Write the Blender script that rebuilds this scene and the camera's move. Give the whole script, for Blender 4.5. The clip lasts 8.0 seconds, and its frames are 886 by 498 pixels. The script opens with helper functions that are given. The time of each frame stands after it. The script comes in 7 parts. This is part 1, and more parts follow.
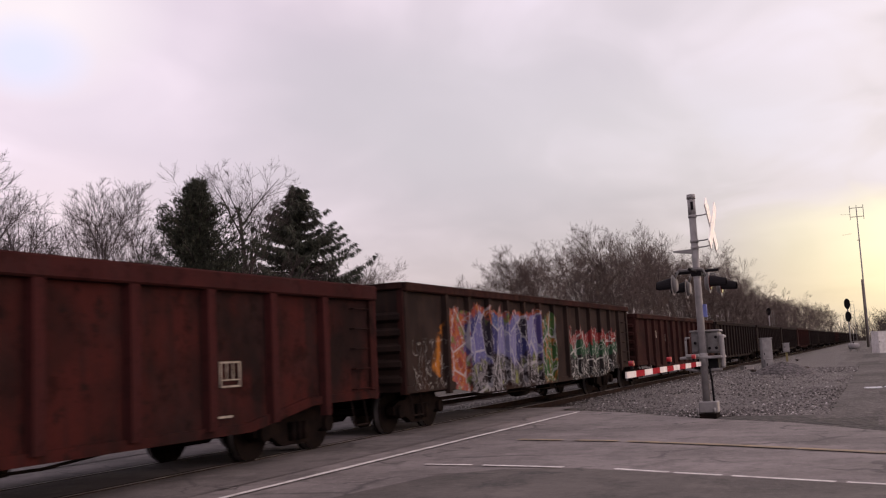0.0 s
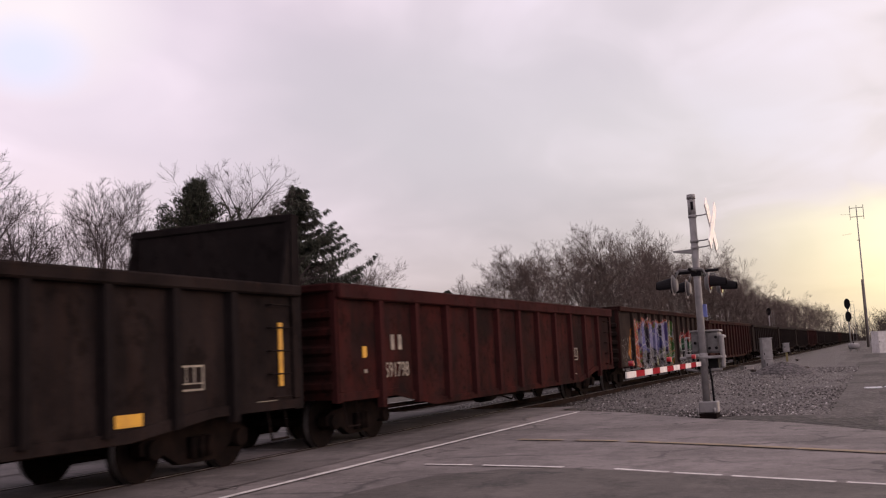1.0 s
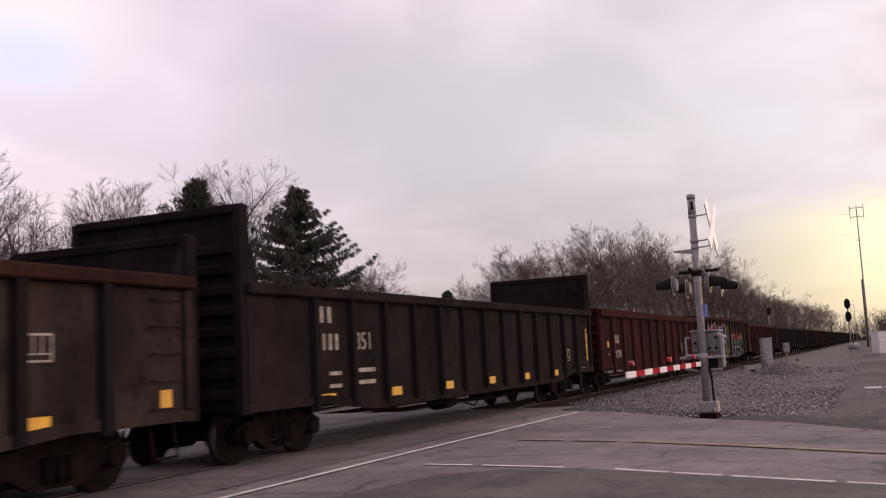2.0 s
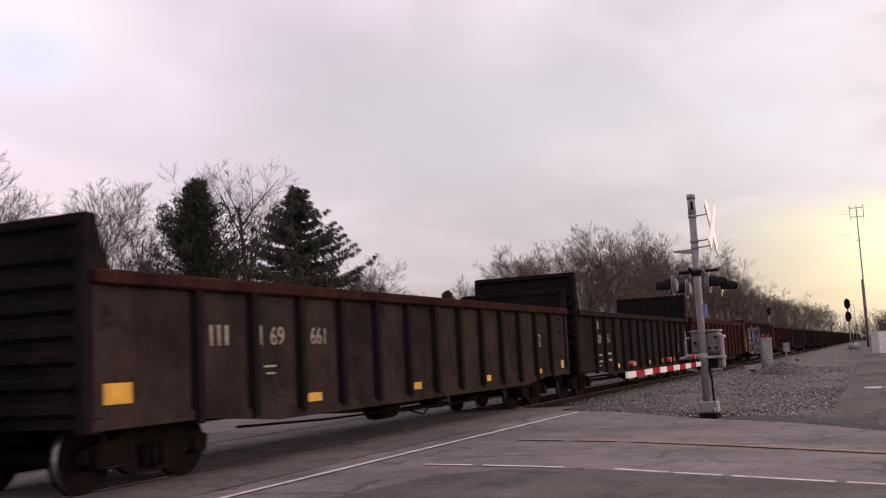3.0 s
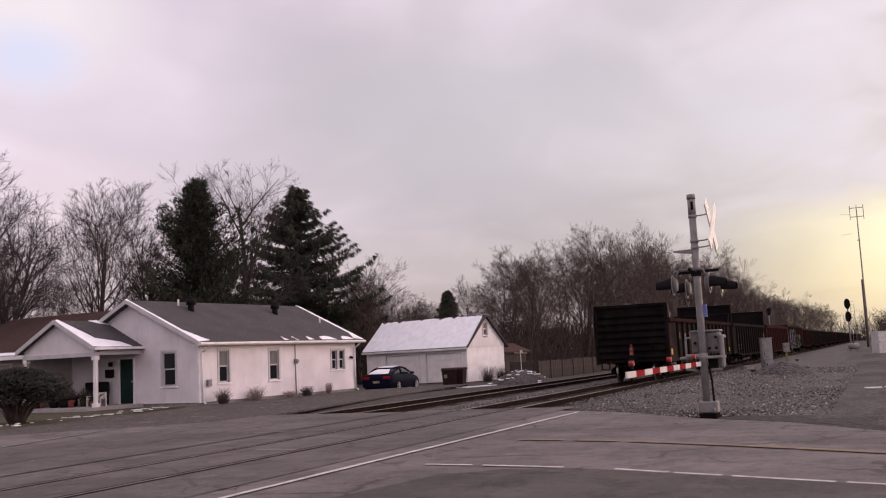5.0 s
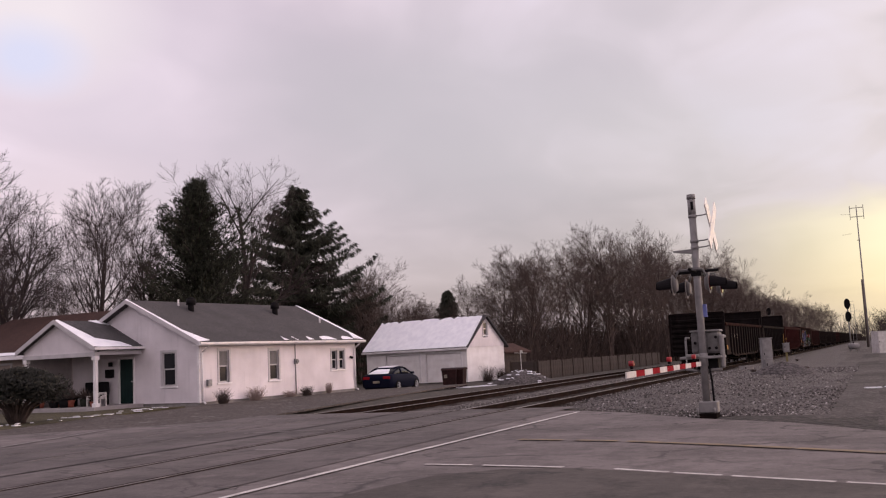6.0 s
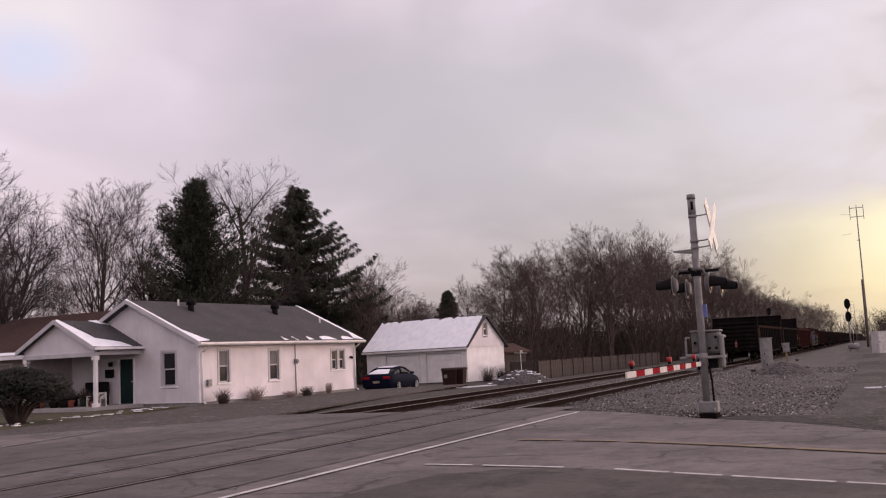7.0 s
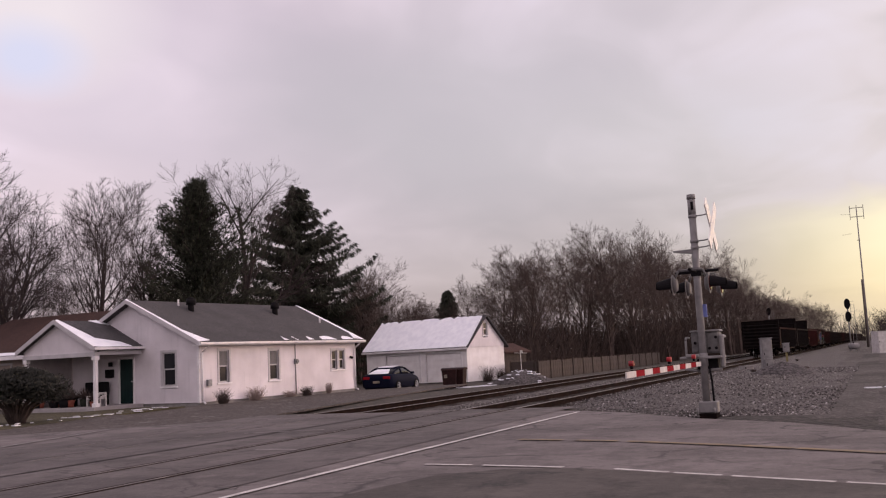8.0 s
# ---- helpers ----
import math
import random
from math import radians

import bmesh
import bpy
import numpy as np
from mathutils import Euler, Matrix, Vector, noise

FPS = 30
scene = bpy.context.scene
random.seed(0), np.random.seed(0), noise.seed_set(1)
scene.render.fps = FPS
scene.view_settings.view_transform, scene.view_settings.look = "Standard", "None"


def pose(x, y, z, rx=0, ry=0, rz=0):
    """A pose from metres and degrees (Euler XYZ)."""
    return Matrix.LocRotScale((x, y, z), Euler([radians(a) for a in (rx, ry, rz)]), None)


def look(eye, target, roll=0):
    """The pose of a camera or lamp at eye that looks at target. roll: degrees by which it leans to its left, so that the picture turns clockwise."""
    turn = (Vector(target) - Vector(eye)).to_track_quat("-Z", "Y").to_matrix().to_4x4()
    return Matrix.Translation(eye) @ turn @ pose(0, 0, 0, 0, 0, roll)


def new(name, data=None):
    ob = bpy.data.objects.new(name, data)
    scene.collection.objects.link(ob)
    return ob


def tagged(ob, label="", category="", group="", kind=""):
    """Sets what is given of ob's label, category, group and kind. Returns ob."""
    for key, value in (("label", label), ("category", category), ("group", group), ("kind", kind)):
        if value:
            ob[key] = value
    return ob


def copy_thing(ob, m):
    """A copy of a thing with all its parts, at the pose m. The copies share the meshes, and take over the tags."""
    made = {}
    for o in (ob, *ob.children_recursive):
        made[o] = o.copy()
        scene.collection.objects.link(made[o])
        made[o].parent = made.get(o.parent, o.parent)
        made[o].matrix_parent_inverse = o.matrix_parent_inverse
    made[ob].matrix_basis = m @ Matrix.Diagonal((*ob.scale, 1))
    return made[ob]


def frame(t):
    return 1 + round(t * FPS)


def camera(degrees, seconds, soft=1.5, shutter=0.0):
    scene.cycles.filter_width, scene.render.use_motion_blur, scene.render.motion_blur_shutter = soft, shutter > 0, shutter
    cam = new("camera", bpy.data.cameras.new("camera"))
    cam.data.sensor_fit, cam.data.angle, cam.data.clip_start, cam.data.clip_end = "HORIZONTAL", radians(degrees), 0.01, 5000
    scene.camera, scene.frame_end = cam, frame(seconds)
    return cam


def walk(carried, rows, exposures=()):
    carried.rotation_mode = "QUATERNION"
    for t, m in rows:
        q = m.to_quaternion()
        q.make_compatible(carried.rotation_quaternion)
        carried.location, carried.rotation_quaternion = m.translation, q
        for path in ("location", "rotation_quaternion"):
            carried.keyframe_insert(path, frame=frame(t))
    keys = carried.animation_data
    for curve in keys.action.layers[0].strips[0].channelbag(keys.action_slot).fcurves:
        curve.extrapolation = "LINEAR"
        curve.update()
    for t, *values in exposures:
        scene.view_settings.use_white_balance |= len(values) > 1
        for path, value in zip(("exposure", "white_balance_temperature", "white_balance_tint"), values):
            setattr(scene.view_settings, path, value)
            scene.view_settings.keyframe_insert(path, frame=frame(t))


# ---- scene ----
# The x axis runs along the railway, away from the viewer; y runs across it, towards the houses.
SECONDS = 8.0
cam = camera(49.47, SECONDS, soft=1.2, shutter=0.16)
EYE = (0.0, 0.0, 1.397)
AIM = (9.130, 4.080, 1.397 + 1.126)
walk(cam, [(0.0, look(EYE, AIM, -2.84)), (SECONDS, look(EYE, AIM, -2.84))],
     exposures=[(0.0, 0.15, 6700, 14), (3.0, 0.20, 6700, 14), (4.5, 0.07, 6700, 14), (6.0, -0.01, 6700, 14), (8.0, -0.05, 6700, 14)])

# ---- light ----
SUN_WAY = Vector((0.62, -0.76, 0.20)).normalized()


def make_world():
    world = bpy.data.worlds.new("world")
    scene.world = world
    world.use_nodes = True
    nt = world.node_tree
    nt.nodes.clear()

    def n(kind, **kw):
        node = nt.nodes.new(kind)
        for k, v in kw.items():
            if k in node.inputs:
                node.inputs[k].default_value = v
        return node

    def link(a, b):
        nt.links.new(a, b)

    def math_node(op, a, b=None):
        m = nt.nodes.new("ShaderNodeMath")
        m.operation = op
        for i, v in enumerate((a, b)):
            if v is None:
                continue
            if isinstance(v, (int, float)):
                m.inputs[i].default_value = v
            else:
                link(v, m.inputs[i])
        return m.outputs[0]

    def ramp(fac, stops):
        r = nt.nodes.new("ShaderNodeValToRGB")
        while len(r.color_ramp.elements) < len(stops):
            r.color_ramp.elements.new(0.5)
        for e, (p, c) in zip(r.color_ramp.elements, stops):
            e.position, e.color = p, (*c, 1)
        link(fac, r.inputs[0])
        return r.outputs[0]

    def mix(fac, a, b, blend="MIX"):
        m = nt.nodes.new("ShaderNodeMix")
        m.data_type, m.blend_type = "RGBA", blend
        for sock, v in ((m.inputs[0], fac), (m.inputs[6], a), (m.inputs[7], b)):
            if isinstance(v, (int, float)):
                sock.default_value = v
            elif isinstance(v, tuple):
                sock.default_value = (*v, 1)
            else:
                link(v, sock)
        return m.outputs[2]

    tc = n("ShaderNodeTexCoord")
    way = tc.outputs["Generated"]
    sep = n("ShaderNodeSeparateXYZ")
    link(way, sep.inputs[0])
    # clouds lie on a flat layer overhead
    up = math_node("ADD", math_node("MAXIMUM", sep.outputs[2], 0.0), 0.30)
    comb = n("ShaderNodeCombineXYZ")
    link(math_node("DIVIDE", sep.outputs[0], up), comb.inputs[0])
    link(math_node("DIVIDE", sep.outputs[1], up), comb.inputs[1])
    big = n("ShaderNodeTexNoise", Scale=1.25, Detail=4.0, Roughness=0.45, Distortion=0.6)
    fine = n("ShaderNodeTexNoise", Scale=4.2, Detail=3.0, Roughness=0.45, Distortion=0.7)
    shift = n("ShaderNodeVectorMath")
    shift.operation = "ADD"
    shift.inputs[1].default_value = (3.7, 1.9, 0.0)
    link(comb.outputs[0], shift.inputs[0])
    link(shift.outputs[0], big.inputs["Vector"])
    link(shift.outputs[0], fine.inputs["Vector"])
    body = math_node("ADD", math_node("MULTIPLY", big.outputs[0], 0.7), math_node("MULTIPLY", fine.outputs[0], 0.3))
    cloud = ramp(body, [(0.34, (0.50, 0.455, 0.475)), (0.46, (0.59, 0.535, 0.552)), (0.54, (0.67, 0.61, 0.625)), (0.60, (0.77, 0.70, 0.73)), (0.68, (0.83, 0.775, 0.85))])
    # the side away from the sun is more violet, the sun's side paler
    side = math_node("ADD", math_node("MULTIPLY", sep.outputs[1], 0.5), 0.5)
    tint = ramp(side, [(0.12, (1.70, 1.58, 1.64)), (0.36, (1.36, 1.28, 1.28)), (0.48, (0.79, 0.772, 0.762)), (0.56, (0.78, 0.765, 0.778)), (0.66, (0.86, 0.83, 0.875)), (0.80, (0.98, 0.91, 0.995)), (0.90, (1.16, 1.06, 1.17))])
    cloud = mix(1.0, cloud, tint, "MULTIPLY")
    # the clouds are thinner, and so brighter, overhead and towards the open west
    high = ramp(math_node("SUBTRACT", sep.outputs[2], math_node("MULTIPLY", sep.outputs[0], 0.55)), [(0.0, (1, 1, 1)), (0.12, (1.05, 1.05, 1.05)), (0.75, (1.28, 1.27, 1.28))])
    cloud = mix(1.0, cloud, high, "MULTIPLY")
    deep = ramp(sep.outputs[2], [(0.02, (0.80, 0.79, 0.80)), (0.16, (0.91, 0.90, 0.91)), (0.30, (1.07, 1.06, 1.07))])
    cloud = mix(1.0, cloud, deep, "MULTIPLY")
    # broad shapes in the cloud: a grey bank, thin bright veils and a small blue rift
    def spot(at, lo, hi, flat, colour, amount, onto):
        gap_way = n("ShaderNodeVectorMath")
        gap_way.operation = "SUBTRACT"
        link(way, gap_way.inputs[0])
        gap_way.inputs[1].default_value = at
        wide = n("ShaderNodeVectorMath")
        wide.operation = "MULTIPLY"
        link(gap_way.outputs[0], wide.inputs[0])
        wide.inputs[1].default_value = (1.0, 1.0, flat)
        far = n("ShaderNodeVectorMath")
        far.operation = "LENGTH"
        link(wide.outputs[0], far.inputs[0])
        edge = math_node("ADD", far.outputs[1], math_node("MULTIPLY", math_node("SUBTRACT", body, 0.5), 0.7 * hi))
        fac = ramp(edge, [(lo, (amount, amount, amount)), (hi, (0, 0, 0))])
        return mix(fac, onto, colour)

    cloud = spot((0.700, 0.660, 0.290), 0.03, 0.22, 1.3, (0.80, 0.71, 0.79), 0.40, cloud)
    cloud = spot((0.630, 0.690, 0.345), 0.02, 0.13, 1.4, (0.85, 0.775, 0.79), 0.80, cloud)
    cloud = spot((0.645, 0.705, 0.298), 0.012, 0.060, 1.5, (0.63, 0.66, 0.86), 0.80, cloud)
    cloud = spot((0.690, 0.700, 0.160), 0.02, 0.12, 1.8, (0.80, 0.65, 0.70), 0.45, cloud)
    cloud = spot((0.890, 0.360, 0.255), 0.08, 0.28, 2.2, (0.50, 0.455, 0.485), 0.75, cloud)
    cloud = spot((0.960, 0.160, 0.215), 0.05, 0.20, 2.6, (0.52, 0.485, 0.495), 0.45, cloud)
    # the clear strip under the clouds, towards the sun
    dot = n("ShaderNodeVectorMath")
    dot.operation = "DOT_PRODUCT"
    link(way, dot.inputs[0])
    dot.inputs[1].default_value = Vector((0.90, -0.43, 0.09)).normalized()
    near = ramp(dot.outputs[1], [(0.83, (0, 0, 0)), (0.965, (1, 1, 1))])
    low = ramp(math_node("ADD", sep.outputs[2], math_node("MULTIPLY", math_node("SUBTRACT", fine.outputs[0], 0.5), 0.05)),
               [(0.0, (0.55, 0.55, 0.55)), (0.045, (0.9, 0.9, 0.9)), (0.108, (0.9, 0.9, 0.9)), (0.148, (0, 0, 0))])
    gap = mix(1.0, near, low, "MULTIPLY")
    sky = n("ShaderNodeTexSky")
    sky.sky_type, sky.sun_disc = "NISHITA", False
    sky.sun_elevation = math.asin(SUN_WAY.z)
    sky.sun_rotation = math.atan2(SUN_WAY.x, SUN_WAY.y)
    sky.air_density, sky.dust_density = 1.0, 3.0
    warm = mix(1.0, mix(0.06, (1.05, 0.93, 0.50), sky.outputs[0]), (1, 1, 1), "MULTIPLY")
    out = mix(gap, cloud, warm)
    bg = n("ShaderNodeBackground", Strength=1.0)
    link(out, bg.inputs[0])
    clear = n("ShaderNodeBackground", Strength=0.05)
    link(sky.outputs[0], clear.inputs[0])
    add = n("ShaderNodeAddShader")
    link(bg.outputs[0], add.inputs[0])
    link(clear.outputs[0], add.inputs[1])
    link(add.outputs[0], n("ShaderNodeOutputWorld").inputs[0])


make_world()
sun_data = bpy.data.lights.new("sun", "SUN")
sun_data.energy, sun_data.angle, sun_data.color = 0.6, radians(30), (1.0, 0.80, 0.94)
sun = new("sun", sun_data)
sun.matrix_world = look((0, 0, 50), Vector((0, 0, 50)) - SUN_WAY)


# ---- materials ----
class Nodes:
    """A small builder of node materials."""

    def __init__(self, name, rough=0.8, metal=0.0, spec=0.4):
        self.mat = bpy.data.materials.new(name)
        self.mat.use_nodes = True
        self.nt = self.mat.node_tree
        self.bsdf = self.nt.nodes["Principled BSDF"]
        self.bsdf.inputs["Roughness"].default_value = rough
        self.bsdf.inputs["Metallic"].default_value = metal
        self.bsdf.inputs["Specular IOR Level"].default_value = spec
        self.tc = self.nt.nodes.new("ShaderNodeTexCoord")

    def put(self, sock, v):
        if isinstance(v, (int, float)):
            sock.default_value = v
        elif isinstance(v, tuple):
            sock.default_value = (*v, 1) if len(v) == 3 and sock.type == "RGBA" else v
        else:
            self.nt.links.new(v, sock)

    def coords(self, scale=(1, 1, 1), by_object=True):
        m = self.nt.nodes.new("ShaderNodeMapping")
        m.inputs["Scale"].default_value = scale
        self.nt.links.new(self.tc.outputs["Object" if by_object else "Generated"], m.inputs[0])
        return m.outputs[0]

    def noise(self, scale, detail=4, rough=0.55, vec=None, warp=0.0):
        t = self.nt.nodes.new("ShaderNodeTexNoise")
        for k, v in (("Scale", scale), ("Detail", detail), ("Roughness", rough), ("Distortion", warp)):
            t.inputs[k].default_value = v
        self.nt.links.new(vec or self.coords(), t.inputs["Vector"])
        return t.outputs[0]

    def cells(self, scale, feature="F1", vec=None, out=0):
        t = self.nt.nodes.new("ShaderNodeTexVoronoi")
        t.feature = feature
        t.inputs["Scale"].default_value = scale
        self.nt.links.new(vec or self.coords(), t.inputs["Vector"])
        return t.outputs[out]

    def ramp(self, fac, *stops):
        r = self.nt.nodes.new("ShaderNodeValToRGB")
        while len(r.color_ramp.elements) < len(stops):
            r.color_ramp.elements.new(0.5)
        for e, (p, c) in zip(r.color_ramp.elements, stops):
            e.position, e.color = p, ((c, c, c, 1) if isinstance(c, (int, float)) else (*c, 1))
        self.nt.links.new(fac, r.inputs[0])
        return r.outputs[0]

    def mix(self, fac, a, b, blend="MIX"):
        m = self.nt.nodes.new("ShaderNodeMix")
        m.data_type, m.blend_type = "RGBA", blend
        self.put(m.inputs[0], fac), self.put(m.inputs[6], a), self.put(m.inputs[7], b)
        return m.outputs[2]

    def math(self, op, a, b=0.0):
        m = self.nt.nodes.new("ShaderNodeMath")
        m.operation = op
        self.put(m.inputs[0], a), self.put(m.inputs[1], b)
        return m.outputs[0]

    def axis(self, i, vec=None):
        s = self.nt.nodes.new("ShaderNodeSeparateXYZ")
        self.nt.links.new(vec or self.coords(), s.inputs[0])
        return s.outputs[i]

    def random(self):
        return self.nt.nodes.new("ShaderNodeObjectInfo").outputs["Random"]

    def island(self):
        return self.nt.nodes.new("ShaderNodeNewGeometry").outputs["Random Per Island"]

    def done(self, col, bump=None, strength=0.3, distance=0.02, rough=None):
        self.put(self.bsdf.inputs["Base Color"], col)
        if bump is not None:
            b = self.nt.nodes.new("ShaderNodeBump")
            b.inputs["Strength"].default_value, b.inputs["Distance"].default_value = strength, distance
            self.nt.links.new(bump, b.inputs["Height"])
            self.nt.links.new(b.outputs[0], self.bsdf.inputs["Normal"])
        if rough is not None:
            self.put(self.bsdf.inputs["Roughness"], rough)
        return self.mat


def plain(name, a, b=None, scale=3.0, rough=0.7, metal=0.0, bump=0.15, spec=0.4):
    """Two tones of one colour, mottled at two scales, with a fine grain."""
    m = Nodes(name, rough, metal, spec)
    b = b or tuple(v * 0.72 for v in a)
    big, fine = m.noise(scale, 3), m.noise(scale * 14, 3)
    c = m.mix(m.ramp(big, (0.35, 0.0), (0.65, 1.0)), b, a)
    c = m.mix(m.math("MULTIPLY", fine, 0.25), c, b)
    return m.done(c, fine, bump, 0.01)


def asphalt(name, a, b, crack=0.5, stain=0.5):
    m = Nodes(name, 0.85, 0.0, 0.35)
    wide = m.noise(0.45, 6, 0.65, m.coords((1.0, 0.55, 1)))
    mid = m.noise(1.7, 5, 0.65)
    grit = m.noise(60, 2)
    c = m.mix(m.ramp(wide, (0.40, 0.0), (0.60, 1.0)), b, a)
    c = m.mix(m.ramp(mid, (0.50, 0.0), (0.66, stain)), c, tuple(v * 0.4 for v in b))
    c = m.mix(m.ramp(m.noise(0.9, 6, 0.7), (0.56, 0.0), (0.68, 0.6)), c, tuple(min(1, v * 1.45) for v in a))
    warp = m.noise(1.3, 3)
    vec = m.nt.nodes.new("ShaderNodeVectorMath")
    vec.operation = "MULTIPLY_ADD"
    m.nt.links.new(m.tc.outputs["Object"], vec.inputs[0])
    vec.inputs[1].default_value = (1, 1, 1)
    m.nt.links.new(warp, vec.inputs[2])
    edge = m.cells(0.33, "DISTANCE_TO_EDGE", vec.outputs[0])
    line = m.ramp(edge, (0.004, 1.0), (0.018, 0.0))
    patchy = m.ramp(m.noise(0.5, 3), (0.44, 0.0), (0.54, crack))
    c = m.mix(m.math("MULTIPLY", line, patchy), c, (0.02, 0.018, 0.018))
    speck = m.noise(7, 5, 0.75)
    c = m.mix(m.ramp(speck, (0.52, 0.0), (0.66, 0.5)), c, tuple(v * 0.5 for v in b))
    c = m.mix(m.ramp(m.noise(11, 4, 0.7), (0.57, 0.0), (0.68, 0.5)), c, tuple(min(1, v * 1.4) for v in a))
    c = m.mix(m.math("MULTIPLY", grit, 0.30), c, tuple(v * 0.5 for v in b))
    return m.done(c, speck, 0.5, 0.02)


def stones(name, a, b, size=14, snow=0.0):
    m = Nodes(name, 0.9, 0.0, 0.3)
    v = m.cells(size, "F1", out=1)
    sep = m.axis(0, v)
    c = m.mix(m.ramp(sep, (0.15, 0.0), (0.85, 1.0)), b, a)
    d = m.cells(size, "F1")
    # gaps between the stones darkened in the colour, as contact shade
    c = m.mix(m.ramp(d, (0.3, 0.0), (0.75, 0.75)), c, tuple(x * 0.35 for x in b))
    c = m.mix(m.ramp(m.noise(0.5, 4), (0.45, 0.0), (0.65, 0.45)), c, tuple(x * 0.6 for x in b))
    if snow:
        c = m.mix(m.ramp(m.noise(1.6, 4), (0.62, 0.0), (0.66, snow)), c, (0.8, 0.8, 0.84))
    return m.done(c, d, 0.8, 0.04)


def lot_ground():
    """Packed dirt with crushed stone worked into it, damp and dusty by patches."""
    m = Nodes("dirt_gravel", 0.92, 0.0, 0.25)
    wide = m.noise(0.22, 5, 0.62, m.coords((0.6, 1.3, 1)))
    c = m.mix(m.ramp(wide, (0.40, 0.0), (0.60, 1.0)), (0.046, 0.040, 0.038), (0.094, 0.083, 0.080))
    c = m.mix(m.ramp(m.noise(0.9, 6, 0.7, m.coords((0.5, 1.2, 1))), (0.52, 0.0), (0.64, 0.7)), c, (0.034, 0.029, 0.027))
    c = m.mix(m.ramp(m.noise(1.6, 6, 0.7), (0.55, 0.0), (0.70, 0.5)), c, (0.140, 0.127, 0.122))
    chip = m.cells(14, "F1", out=1)
    c = m.mix(m.ramp(m.axis(0, chip), (0.70, 0.0), (0.95, 0.45)), c, (0.19, 0.175, 0.168))
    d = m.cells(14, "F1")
    # shade between the chips, painted into the colour
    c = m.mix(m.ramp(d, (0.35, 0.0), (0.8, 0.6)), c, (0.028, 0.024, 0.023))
    return m.done(c, d, 0.6, 0.03)


def steel_paint(name, a, b, rust, rust_amount=0.5):
    """Weathered freight-car paint: faded, streaked downwards, with rust and road dirt."""
    m = Nodes(name, 0.95, 0.0, 0.02)
    big = m.noise(0.9, 4)
    streak = m.noise(1.0, 4, 0.6, m.coords((3.4, 3.4, 0.35)))
    c = m.mix(m.ramp(big, (0.38, 0.0), (0.62, 1.0)), b, a)
    c = m.mix(m.ramp(streak, (0.5, 0.0), (0.72, rust_amount)), c, rust)
    c = m.mix(m.ramp(m.noise(5, 5, 0.7), (0.56, 0.0), (0.68, rust_amount)), c, tuple(v * 0.8 for v in rust))
    c = m.mix(m.ramp(m.noise(1.6, 5, 0.65, m.coords((1.0, 1.0, 0.7))), (0.50, 0.0), (0.66, 0.45)), c, tuple(0.5 * (p + q) + 0.006 for p, q in zip(a, rust)))
    c = m.mix(m.ramp(m.noise(3.0, 5, 0.7), (0.54, 0.0), (0.64, 0.55)), c, tuple(v * 0.35 for v in b))
    fine = m.noise(28, 3)
    c = m.mix(m.math("MULTIPLY", fine, 0.35), c, tuple(v * 0.4 for v in b))
    return m.done(c, m.noise(9, 4), 0.25, 0.01)


